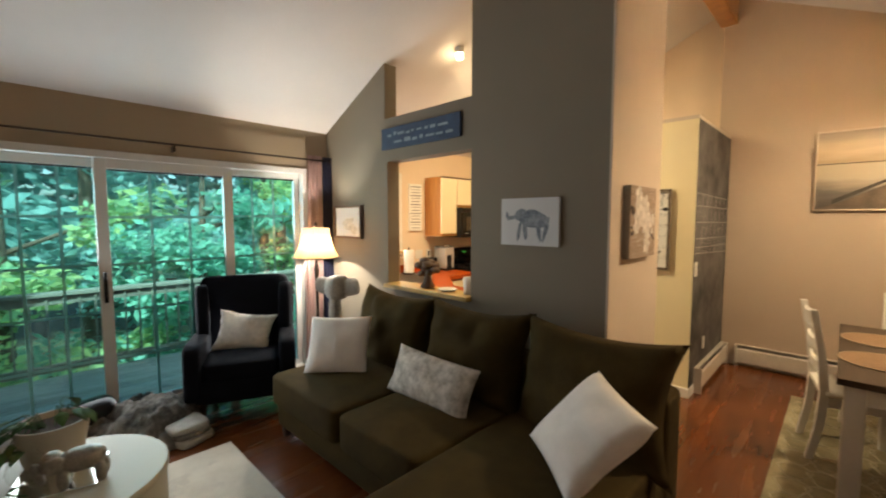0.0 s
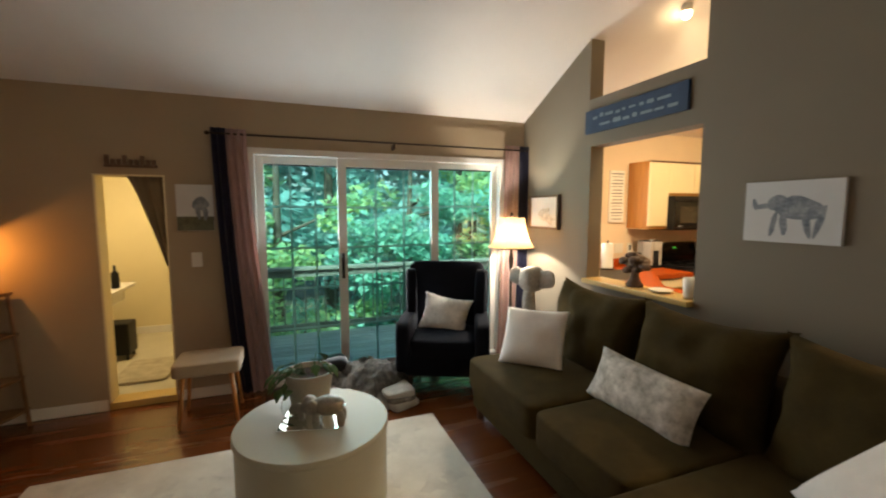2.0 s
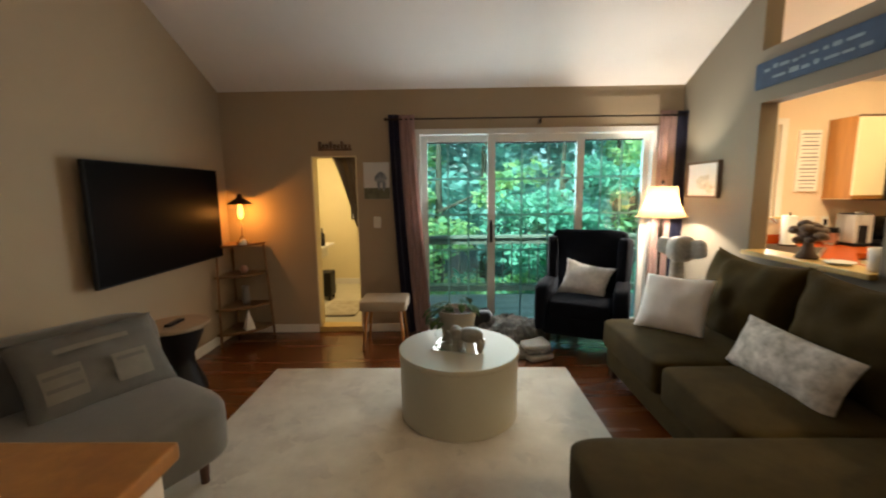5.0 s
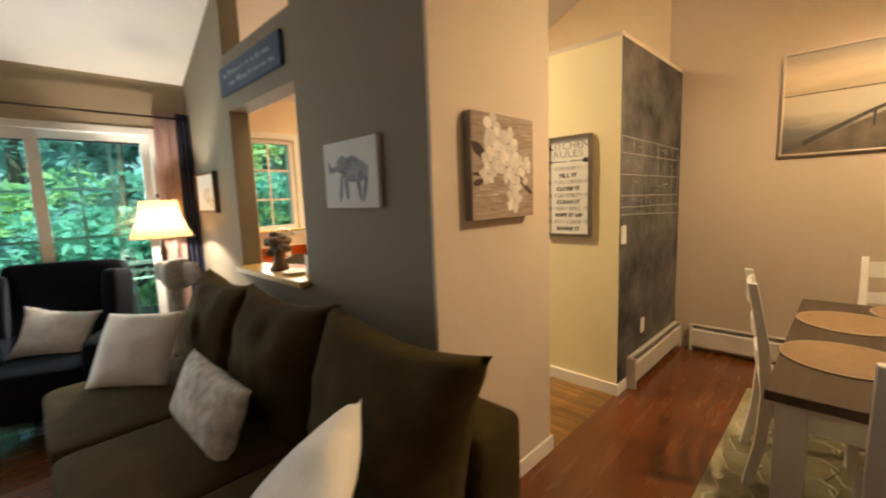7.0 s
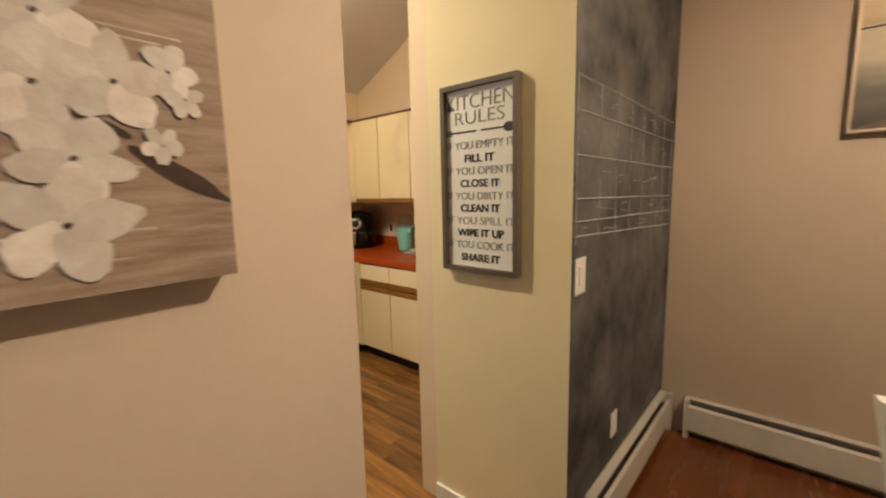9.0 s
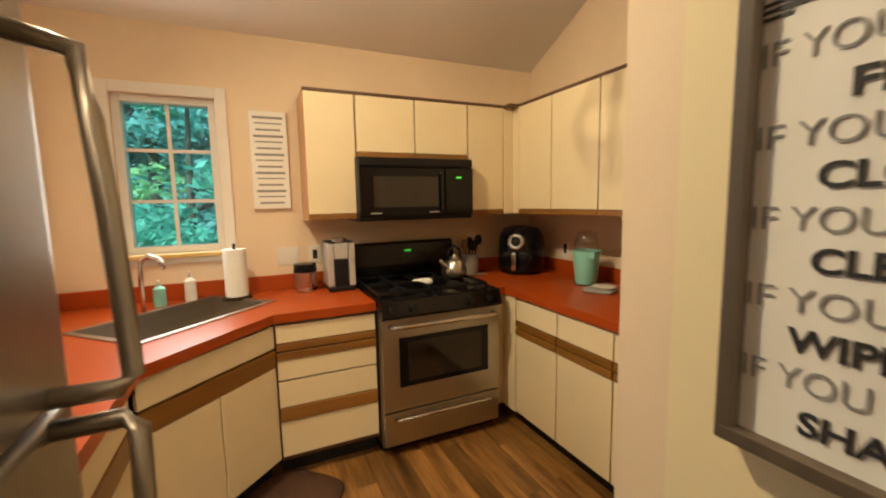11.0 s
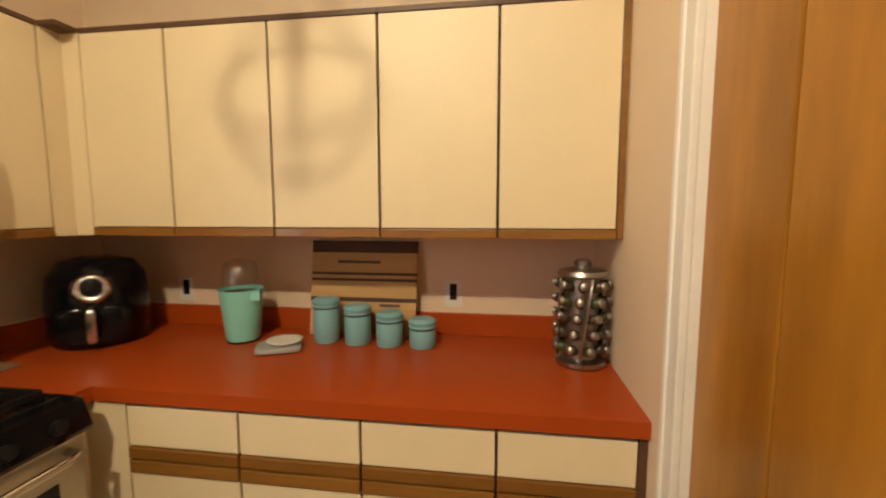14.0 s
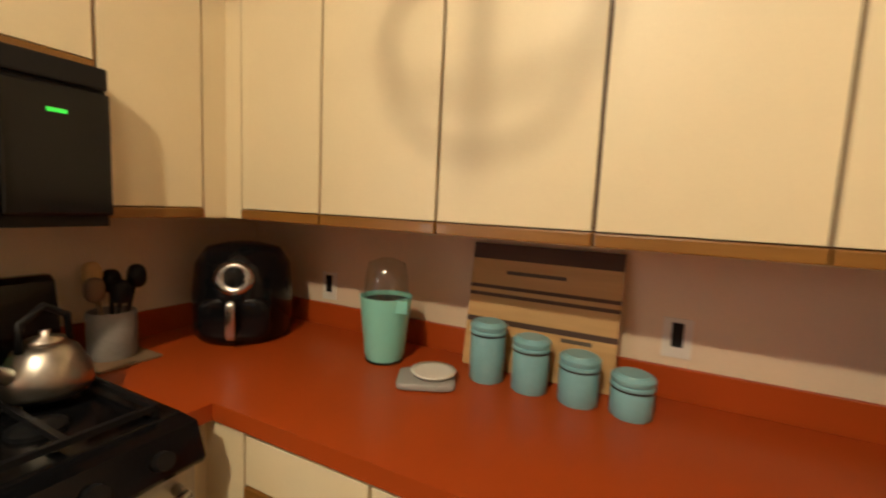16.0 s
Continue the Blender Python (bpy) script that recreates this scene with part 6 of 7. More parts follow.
single("kitchen_mat", moved(soft(0.62, 0.46, 0.016, 0.5, 40, 8), pose(-2.22, 3.98, 0.008, 0, 0, -45)), M["walnut"], "dark brown rounded mat on the kitchen floor", "mat", True)


# plates, switches and outlets
def plate(name, label, category, m, w, h, dark):
    t = thing(name, label, category)
    t.matrix_basis = m
    part("cover", box(-w / 2, w / 2, -0.006, 0, -h / 2, h / 2, 0.002), M["plastic_white"], t, world=False)
    for x, z, a, b in dark:
        part("insert", box(x - a / 2, x + a / 2, -0.009, -0.0062, z - b / 2, z + b / 2), M["black_matte"] if name == "wall_outlet" else M["plastic_white"], t, world=False)


for x, z in ((-2.675, 1.055), (-1.40, 1.065)):
    plate("wall_outlet", "white outlet with a dark plug on the kitchen wall", "outlet", pose(x, NKY, z), 0.075, 0.115, [(0, 0.01, 0.03, 0.07)])
plate("wall_switch", "wide white switch plate on the kitchen wall", "switch", pose(WX, 4.16, 1.10, 0, 0, 90), 0.13, 0.115, [(-0.03, 0, 0.03, 0.06), (0.03, 0, 0.03, 0.06)])
plate("wall_outlet", "white outlet with a dark plug on the kitchen wall", "outlet", pose(WX, 4.33, 1.10, 0, 0, 90), 0.075, 0.115, [(0, 0, 0.03, 0.06)])
plate("wall_switch", "white light switch on the chalkboard wall", "switch", pose(CX1 + 0.005, 4.60, 1.125, 0, 0, 90), 0.085, 0.125, [(0, 0, 0.03, 0.065)])
plate("wall_switch", "white light switch on the taupe wall", "switch", pose(WX, -0.155, 1.15, 0, 0, 90), 0.075, 0.115, [(0, 0, 0.03, 0.06)])
plate("wall_socket", "white socket plate low on the chalkboard wall", "outlet", pose(CX1 + 0.005, 5.00, 0.40, 0, 0, 90), 0.07, 0.11, [(0, 0.02, 0.03, 0.03), (0, -0.02, 0.03, 0.03)])

# ---------------------------------------------------------------- pictures, signs, chalkboard
def flat_blob(bm, cx, cz, rx, rz, turn, y, wob=0.0, seed=0.0, n=20):
    """A flat painted patch in the x-z plane."""
    vs = []
    for k in range(n):
        a = 2 * math.pi * k / n
        r = 1 + wob * noise.noise(Vector((math.cos(a) * 1.5 + seed, math.sin(a) * 1.5, seed)))
        x, z = rx * r * math.cos(a), rz * r * math.sin(a)
        vs.append(bm.verts.new((cx + x * math.cos(turn) - z * math.sin(turn), y, cz + x * math.sin(turn) + z * math.cos(turn))))
    bm.faces.new(vs)
    return bm


def canvas(name, label, m, w, h, deep, face, edge):
    t = thing(name, label, "wall art")
    t.matrix_basis = m
    part("canvas", box(-w / 2, w / 2, -deep, 0, -h / 2, h / 2, 0.003), edge, t, world=False)
    part("painted_face", box(-w / 2 + 0.001, w / 2 - 0.001, -deep - 0.0015, -deep - 0.0002, -h / 2 + 0.001, h / 2 - 0.001), face, t, world=False)
    return t


# grey animal print on the wall behind the sofa: a plain grey shape
e1 = canvas("canvas_print", "white canvas print with a plain grey shape", pose(-0.632, PASSY, 1.538), 0.425, 0.305, 0.020, M["canvas"], M["canvas"])
g = bmesh.new()
for cx, cz, rx, rz, tn in ((0.035, 0.02, 0.105, 0.055, -0.1), (-0.055, 0.045, 0.045, 0.038, 0.2), (-0.025, -0.055, 0.016, 0.065, 0.1), (-0.07, -0.06, 0.014, 0.06, -0.15), (0.075, -0.06, 0.017, 0.065, 0.2), (0.125, -0.045, 0.015, 0.075, -0.25), (-0.115, 0.03, 0.05, 0.014, 0.15), (-0.16, 0.035, 0.012, 0.03, 0.3)):
    part("painted_shape", flat_blob(bmesh.new(), cx, cz, rx, rz, tn, -0.0225 - 0.0001 * abs(cz), 0.25, cx * 40), M["grey_paint"], e1, "plain grey painted shape", world=False)

# framed print in the corner
e2 = thing("framed_print", "small pale print in a brown wooden frame", "wall art", (-2.71, PASSY, 1.52))
part("print", box(-2.93, -2.49, PASSY - 0.02, PASSY - 0.002, 1.38, 1.67), M["canvas"], e2)
fb = bmesh.new()
for x0, x1, z0, z1 in ((-2.945, -2.475, 1.365, 1.385), (-2.945, -2.475, 1.665, 1.685), (-2.945, -2.925, 1.385, 1.665), (-2.495, -2.475, 1.385, 1.665)):
    box(x0, x1, PASSY - 0.035, PASSY, z0, z1, 0.002, bm=fb)
part("frame", fb, M["carved"], e2, "brown wooden frame")
g = bmesh.new()
flat_blob(g, -2.70, 1.51, 0.10, 0.06, 0.2, PASSY - 0.0215, 0.5, 3.1)
flat_blob(g, -2.62, 1.46, 0.08, 0.04, -0.3, PASSY - 0.0217, 0.5, 6.1)
part("faint_drawing", g, M["cushion_print"], e2, world=False).matrix_basis = e2.matrix_basis.inverted()

# print beside the doorway
e3 = canvas("canvas_print", "small print with a plain blue-grey shape over grass", pose(WX, -0.145, 1.565, 0, 0, 90), 0.26, 0.365, 0.018, M["canvas"], M["canvas_edge"])
part("painted_ground", box(-0.128, 0.128, -0.0215, -0.0198, -0.18, -0.07), mat("muted_green_paint", (0.16, 0.16, 0.10), 0.8, var=0.3, scale=20), e3, world=False)
for k, (cx, cz, rx, rz, tn) in enumerate(((0.04, 0.03, 0.06, 0.05, 0.3), (0.07, -0.04, 0.018, 0.06, 0.0), (0.02, -0.03, 0.018, 0.06, 0.1))):
    part("painted_shape", flat_blob(bmesh.new(), cx, cz, rx, rz, tn, -0.022 - 0.0001 * k, 0.3, 1.0 + k), M["grey_paint"], e3, world=False)

# blossom canvas
blossom_bg = mat("brown_plank_paint", (0.25, 0.175, 0.13), 0.8, 0, 0.22, 3.0, 0.15, 40, (3, 3, 26), (0.45, 0.35, 0.275))
e4 = canvas("blossom_canvas", "square canvas of white blossoms on brown planks", pose(ENDX, 3.262, 1.537, 0, 0, 90), 0.442, 0.435, 0.040, blossom_bg, M["canvas_edge"])
pet = mat("white_blossom_paint", (0.66, 0.59, 0.54), 0.8, 0, 0.10, 26, 0.1, 200, (1, 1, 1), (0.88, 0.84, 0.80))
isle, shade = pet.node_tree.nodes.new("ShaderNodeNewGeometry"), pet.node_tree.nodes.new("ShaderNodeHueSaturation")
reach = pet.node_tree.nodes.new("ShaderNodeMapRange")
reach.inputs["To Min"].default_value, reach.inputs["To Max"].default_value = 0.70, 1.08
src = pet.node_tree.nodes["Principled BSDF"].inputs["Base Color"].links[0].from_socket
pet.node_tree.links.new(isle.outputs["Random Per Island"], reach.inputs["Value"])
pet.node_tree.links.new(reach.outputs["Result"], shade.inputs["Value"])
pet.node_tree.links.new(src, shade.inputs["Color"])
pet.node_tree.links.new(shade.outputs["Color"], pet.node_tree.nodes["Principled BSDF"].inputs["Base Color"])
twig = mat("dark_twig_paint", (0.06, 0.035, 0.025), 0.8, var=0.3, scale=30)
r = random.Random(5)
for k, (x0, z0, x1, z1, w) in enumerate(((-0.212, 0.085, -0.145, 0.045, 0.022), (-0.205, -0.030, -0.14, -0.034, 0.008), (-0.205, -0.07, -0.16, -0.058, 0.014), (-0.12, 0.05, 0.08, -0.015, 0.006), (0.06, -0.02, 0.12, -0.05, 0.005), (0.125, -0.065, 0.205, -0.115, 0.010), (-0.05, 0.15, 0.03, 0.10, 0.005))):
    a = math.atan2(z1 - z0, x1 - x0)
    q = bmesh.new()
    flat_blob(q, (x0 + x1) / 2, (z0 + z1) / 2, math.hypot(x1 - x0, z1 - z0) / 2 + 0.012, w, a, -0.0420 - k * 0.00005, 0.3, k)
    part("twig", q, twig, e4, "dark painted twig", world=False)
for k in range(40):
    x, z = r.uniform(-0.2, 0.12), r.uniform(-0.205, 0.205)
    w = r.uniform(0.02, 0.085)
    part("plank_streak", box(x, x + w, -0.0418, -0.0416, z, z + r.uniform(0.0012, 0.003)), M["cushion_print"], e4, world=False)
n = 0
for cx, cz, s in ((-0.088, 0.158, 0.062), (-0.055, 0.118, 0.046), (-0.090, 0.083, 0.062), (-0.100, 0.018, 0.066), (-0.122, -0.028, 0.050), (-0.050, 0.030, 0.048), (0.025, 0.100, 0.072), (0.058, 0.060, 0.050), (0.006, 0.000, 0.070), (0.050, -0.005, 0.052), (0.112, 0.005, 0.050), (0.072, -0.075, 0.050), (0.060, -0.142, 0.060), (0.163, 0.024, 0.032), (0.178, -0.004, 0.022), (0.150, -0.058, 0.022)):
    bl = bmesh.new()
    ph = r.uniform(0, 6.28)
    for j in range(5):
        a = ph + j * 1.257 + r.uniform(-0.2, 0.2)
        flat_blob(bl, cx + 0.53 * s * math.cos(a), cz + 0.53 * s * math.sin(a), s * r.uniform(0.44, 0.56), s * r.uniform(0.29, 0.40), a, -0.0426 - n * 0.00012 - j * 0.00002, 0.25, r.random() * 9)
    b = part("blossom", bl, pet, e4, "white painted blossom", world=False)
    q = bmesh.new()
    flat_blob(q, cx, cz, s * 0.075, s * 0.055, 0.5, -0.0427 - n * 0.00012 - 0.00011, 0.3, n)
    part("blossom_eye", q, twig, b, world=False)
    n += 1

# kitchen rules sign
ks = thing("kitchen_rules_sign", "tall white kitchen rules sign in a weathered frame", "sign", (-0.436, CY0, 1.462))
KX0, KX1, KZ0, KZ1 = -0.619, -0.272, 1.108, 1.815
part("board", box(KX0 + 0.015, KX1 - 0.015, CY0 - 0.016, CY0 - 0.002, KZ0 + 0.015, KZ1 - 0.015), M["paper"], ks)
fb = bmesh.new()
for x0, x1, z0, z1 in ((KX0, KX1, KZ0, KZ0 + 0.019), (KX0, KX1, KZ1 - 0.019, KZ1), (KX0, KX0 + 0.019, KZ0 + 0.019, KZ1 - 0.019), (KX1 - 0.019, KX1, KZ0 + 0.019, KZ1 - 0.019)):
    box(x0, x1, CY0 - 0.036, CY0, z0, z1, 0.002, bm=fb)
part("frame", fb, M["frame_wood"], ks, "weathered grey-brown frame")
kx = (KX0 + KX1) / 2


def line(words, z, w, h, bold):
    part("lettering", lettering(words, w, h, Matrix.Translation((kx, CY0 - 0.0172, z)) @ FACE_SOUTH, weight=0.022 if bold else -0.012), M["ink"] if bold else M["ink_grey"], ks, "printed words " + words.lower())


line("KITCHEN", 1.750, 0.300, 0.052, False)
line("RULES", 1.692, 0.222, 0.046, False)
for words, z, w in (("IF YOU EMPTY IT", 1.591, 0.304), ("IF YOU OPEN IT", 1.496, 0.304), ("IF YOU DIRTY IT", 1.401, 0.304), ("IF YOU SPILL IT", 1.307, 0.304), ("IF YOU COOK IT", 1.214, 0.304)):
    line(words, z, w, 0.028, False)
for words, z, w in (("FILL IT", 1.542, 0.135), ("CLOSE IT", 1.449, 0.18), ("CLEAN IT", 1.355, 0.18), ("WIPE IT UP", 1.260, 0.215), ("SHARE IT", 1.164, 0.18)):
    line(words, z, w, 0.029, True)
ut = box(kx - 0.14, kx - 0.012, CY0 - 0.0178, CY0 - 0.0165, 1.6375, 1.6435)
box(kx + 0.012, kx + 0.13, CY0 - 0.0178, CY0 - 0.0165, 1.6375, 1.6435, bm=ut)
for dz in (-0.008, 0.0, 0.008):
    box(kx - 0.155, kx - 0.125, CY0 - 0.0177, CY0 - 0.0166, 1.6385 + dz, 1.6425 + dz, bm=ut)
flat_blob(ut, kx + 0.13, 1.6405, 0.024, 0.017, 0, CY0 - 0.0176)
part("fork_and_spoon", ut, M["ink"], ks, "black fork and spoon drawing")

# chalkboard
chalkboard = tagged(mesh_object("wall_chalkboard", box(CX1, CX1 + 0.004, CY0 + 0.003, NDY - 0.002, 0.0, CTOP), M["chalk"]), "smudged black chalkboard wall with a faint chalk calendar", "chalkboard", "", "structure")
def chalk_stroke(y0, z0, y1, z1, w):
    x = CX1 + 0.005
    return tube([(x, y0 + (y1 - y0) * k / 6 + 0.002 * noise.noise(Vector((y0 * 9, k, z0))), z0 + (z1 - z0) * k / 6 + 0.004 * noise.noise(Vector((k * 1.7, y0 * 5, z1)))) for k in range(7)], w, 4)


rows_z = ((1.775, 1.755), (1.668, 1.66), (1.527, 1.52), (1.386, 1.37), (1.310, 1.29), (1.262, 1.215))
for z0, z1 in rows_z:
    part("chalk_line", chalk_stroke(4.56, z0, 5.80, z1, 0.0040), M["chalk_line"], chalkboard)
for y in (4.565, 4.765, 4.933, 5.105, 5.274, 5.437, 5.615, 5.78):
    part("chalk_line", chalk_stroke(y, 1.77, y, 1.235, 0.0022), M["chalk_line"], chalkboard)
r = random.Random(3)
for k in range(46):
    y, z = 4.60 + 1.1 * r.random(), r.choice((1.72, 1.60, 1.46, 1.34, 1.28)) + r.uniform(-0.02, 0.02)
    part("chalk_scrawl", chalk_stroke(y, z, y + r.uniform(0.03, 0.10), z + r.uniform(-0.012, 0.012), 0.0016), M["chalk_line"], chalkboard)

# pier picture in the dining room
sea = bpy.data.materials.new("pier_print")
sea.use_nodes = True
nt, b = sea.node_tree, sea.node_tree.nodes["Principled BSDF"]
tc, sx = nt.nodes.new("ShaderNodeTexCoord"), nt.nodes.new("ShaderNodeSeparateXYZ")
wv = node(nt, "ShaderNodeTexNoise", Scale=2.2, Detail=4.0)
mp = nt.nodes.new("ShaderNodeMapping")
mp.inputs["Scale"].default_value = (1.0, 1.0, 5.0)
nt.links.new(tc.outputs["Object"], mp.inputs["Vector"])
nt.links.new(mp.outputs["Vector"], wv.inputs["Vector"])
nt.links.new(tc.outputs["Object"], sx.inputs["Vector"])
ad = nt.nodes.new("ShaderNodeMath")
ad.operation = "MULTIPLY_ADD"
ad.inputs[1].default_value, ad.inputs[2].default_value = 1.35, 0.36
wm = nt.nodes.new("ShaderNodeMath")
wm.operation = "MULTIPLY_ADD"
wm.inputs[1].default_value = 0.28
nt.links.new(sx.outputs["Z"], ad.inputs[0])
nt.links.new(wv.outputs["Fac"], wm.inputs[0])
nt.links.new(ad.outputs[0], wm.inputs[2])
nt.links.new(ramp(nt, wm.outputs[0], [(0.05, (0.05, 0.04, 0.035)), (0.25, (0.13, 0.115, 0.10)), (0.42, (0.42, 0.36, 0.27)), (0.56, (0.46, 0.39, 0.28)), (0.60, (0.40, 0.30, 0.18)), (0.75, (0.55, 0.43, 0.29)), (0.98, (0.31, 0.26, 0.21))]), b.inputs["Base Color"])
b.inputs["Roughness"].default_value = 0.45
PW, PZ = 1.10, 1.995
pp = thing("pier_picture", "wide framed picture of a wooden pier over calm water", "wall art", (0.59 + PW / 2, NDY, PZ))
part("print", box(-PW / 2 + 0.01, PW / 2 - 0.01, -0.022, -0.002, -0.355, 0.355), sea, pp, world=False)
fb = bmesh.new()
for x0, x1, z0, z1 in ((-PW / 2, PW / 2, -0.365, -0.352), (-PW / 2, PW / 2, 0.352, 0.365), (-PW / 2, -PW / 2 + 0.013, -0.352, 0.352), (PW / 2 - 0.013, PW / 2, -0.352, 0.352)):
    box(x0, x1, -0.034, 0, z0, z1, 0.002, bm=fb)
part("frame", fb, mat("champagne_frame", (0.55, 0.46, 0.36), 0.4, 0.5, 0.08), pp, "slim champagne frame", world=False)
dk = mat("dark_pier_paint", (0.05, 0.04, 0.032), 0.6, var=0.3, scale=12)
part("painted_pier", prism([(-0.54, -0.352), (0.537, -0.352), (0.537, 0.03), (0.42, 0.045), (0.15, -0.04), (-0.10, -0.15), (-0.35, -0.28)], -0.0232, -0.0222, "y"), mat("pier_deck_paint", (0.13, 0.095, 0.065), 0.6, var=0.4, scale=7), pp, world=False)
part("painted_rail", prism([(-0.42, -0.262), (-0.10, -0.100), (0.15, 0.010), (0.42, 0.085), (0.42, 0.072), (0.15, -0.012), (-0.10, -0.128), (-0.42, -0.305)], -0.0245, -0.0235, "y"), dk, pp, world=False)
for x, z0, z1 in ((-0.06, -0.20, -0.09), (0.05, -0.12, -0.04), (0.12, -0.08, 0.0), (0.18, -0.05, 0.10), (0.22, -0.03, 0.10), (0.26, -0.02, 0.10)):
    part("painted_post", box(x - 0.008, x + 0.008, -0.0252, -0.0246, z0, z1), dk, pp, world=False)
part("painted_shore", box(-0.54, 0.15, -0.0236, -0.0226, 0.060, 0.068), dk, pp, world=False)

# blue board over the pass-through, doorway letters, white kitchen board
bs = thing("blue_sign", "long dark blue wooden sign with pale script", "sign", (-1.686, PASSY, 2.248))
part("board", box(-2.15, -1.222, PASSY - 0.022, PASSY, 2.158, 2.338, 0.003), M["bluesign"], bs)
r = random.Random(8)
for row, z in enumerate((2.275, 2.212)):
    x = -2.06 + 0.08 * row
    while x < -1.36:
        w = r.uniform(0.03, 0.11)
        part("script_bar", box(x, x + w, PASSY - 0.0245, PASSY - 0.0222, z - r.uniform(0.004, 0.016), z + r.uniform(0.004, 0.022)), M["blue_letters"], bs)
        x += w + r.uniform(0.015, 0.035)
ds = thing("doorway_sign", "dark wooden cut-out word above the doorway", "sign", (WX, -0.55, 1.91))
part("base_bar", box(WX, WX + 0.015, -0.72, -0.385, 1.865, 1.885), M["carved"], ds)
for k in range(9):
    part("letter_block", box(WX, WX + 0.015, -0.715 + k * 0.037, -0.690 + k * 0.037, 1.887, 1.925 + 0.03 * ((k * 7) % 3 == 0)), M["carved"], ds)
wb = thing("kitchen_text_board", "white wooden board with lines of dark text", "sign", (WX, 4.09, 1.70))
part("board", box(WX, WX + 0.022, 3.985, 4.197, 1.405, 1.995, 0.002), M["paper"], wb)
for k in range(15):
    z = 1.965 - k * 0.037
    h = (0.014, 0.008, 0.011)[k % 3]
    w = (0.085, 0.07, 0.078)[(k * 2) % 3]
    part("text_bar", box(WX + 0.022, WX + 0.0235, 4.091 - w, 4.091 + w, z - h, z), M["ink_grey"], wb)

# ---------------------------------------------------------------- lamps and ornaments in the living room
fl = thing("floor_lamp", "bronze floor lamp with a pleated cream bell shade", "floor lamp", (LX, LY, 0))
part("base", lathe([(0, 0), (0.135, 0), (0.14, 0.012), (0.10, 0.03), (0.03, 0.05), (0.016, 0.09), (0, 0.09)], 36), M["bronze"], fl, smooth=True, world=False)
part("pole", lathe([(0.012, 0.08), (0.012, 0.55), (0.02, 0.56), (0.024, 0.60), (0.014, 0.64), (0.012, 0.98), (0.020, 1.02), (0.026, 1.08), (0.014, 1.14), (0.010, 1.25), (0, 1.25)], 20), M["bronze"], fl, smooth=True, world=False)
seg, prof = 72, ((0.214, 1.195), (0.204, 1.20), (0.176, 1.25), (0.148, 1.32), (0.128, 1.40), (0.118, 1.472))
bm, rings = bmesh.new(), []
for rad, z in prof:
    rings.append([bm.verts.new(((rad + 0.0035 * (j % 2)) * math.cos(2 * math.pi * j / seg), (rad + 0.0035 * (j % 2)) * math.sin(2 * math.pi * j / seg), z)) for j in range(seg)])
for a, b2 in zip(rings, rings[1:]):
    for j in range(seg):
        bm.faces.new((a[j], a[(j + 1) % seg], b2[(j + 1) % seg], b2[j]))
sh = part("shade", bm, M["lampshade"], fl, "pleated cream bell shade", world=False)
part("shade_trim", ring(0.215, Matrix.Translation((0, 0, 1.196)), 0.006), M["bench_cloth"], sh, "braided tan trim", True, False)
part("bulb", lathe([(0, -0.035), (0.02, -0.03), (0.028, 0.0), (0.018, 0.03), (0, 0.034)], 16, Matrix.Translation((0, 0, 1.30))), M["bulb"], fl, "glowing bulb", True, False).visible_shadow = False
part("harp", tube([(0, 0.03, 1.25), (0, 0.055, 1.36), (0, 0.02, 1.49), (0, -0.02, 1.49), (0, -0.055, 1.36), (0, -0.03, 1.25)], 0.003, 6), M["bronze"], fl, world=False)
part("finial", lathe([(0, 1.49), (0.012, 1.495), (0.014, 1.51), (0.006, 1.525), (0, 1.53)], 14), M["bronze"], fl, smooth=True, world=False)

BX, BY = -2.92, -1.45
bl = thing("lantern_lamp", "small metal-shaded lamp with an amber filament bulb", "table lamp", (BX, BY, 0.9685))
part("base", lathe([(0, 0), (0.06, 0), (0.06, 0.012), (0.03, 0.03), (0.02, 0.07), (0.008, 0.08), (0.008, 0.20), (0, 0.20)], 24), M["carved"], bl, smooth=True, world=False)
part("globe", lathe([(0.02, 0.20), (0.055, 0.235), (0.068, 0.30), (0.055, 0.37), (0.03, 0.40)], 28), M["clear"], bl, "clear glass globe", True, False)
part("bulb", lathe([(0, 0.245), (0.016, 0.25), (0.028, 0.29), (0.022, 0.345), (0.012, 0.38), (0, 0.38)], 18), M["edison"], bl, "glowing amber bulb", True, False).visible_shadow = False
part("metal_shade", lathe([(0.118, 0.385), (0.08, 0.415), (0.03, 0.445), (0.022, 0.48), (0, 0.485)], 32), M["bronze"], bl, "dark metal shade", True, False)
single("ornament_ball", lathe([(0, 0), (0.02, 0.004), (0.042, 0.04), (0.02, 0.078), (0, 0.082)], 20, Matrix.Translation((-2.92, -1.46, 0.6735))), M["rose"], "small rose ornament on the corner shelf", "ornament", True)
single("salt_candle", lathe([(0, 0), (0.030, 0), (0.034, 0.012), (0.028, 0.040), (0.012, 0.058), (0, 0.060)], 18, Matrix.Translation((-2.83, -1.40, 0.9685))), M["plastic_white"], "small white domed candle on the top shelf", "candle", True)
single("glass_vase", lathe([(0, 0), (0.035, 0), (0.042, 0.05), (0.03, 0.15), (0.036, 0.19), (0.03, 0.19), (0.024, 0.15), (0, 0.02)], 20, Matrix.Translation((-2.92, -1.46, 0.3585))), M["crock"], "slim grey vase on the corner shelf", "vase", True)
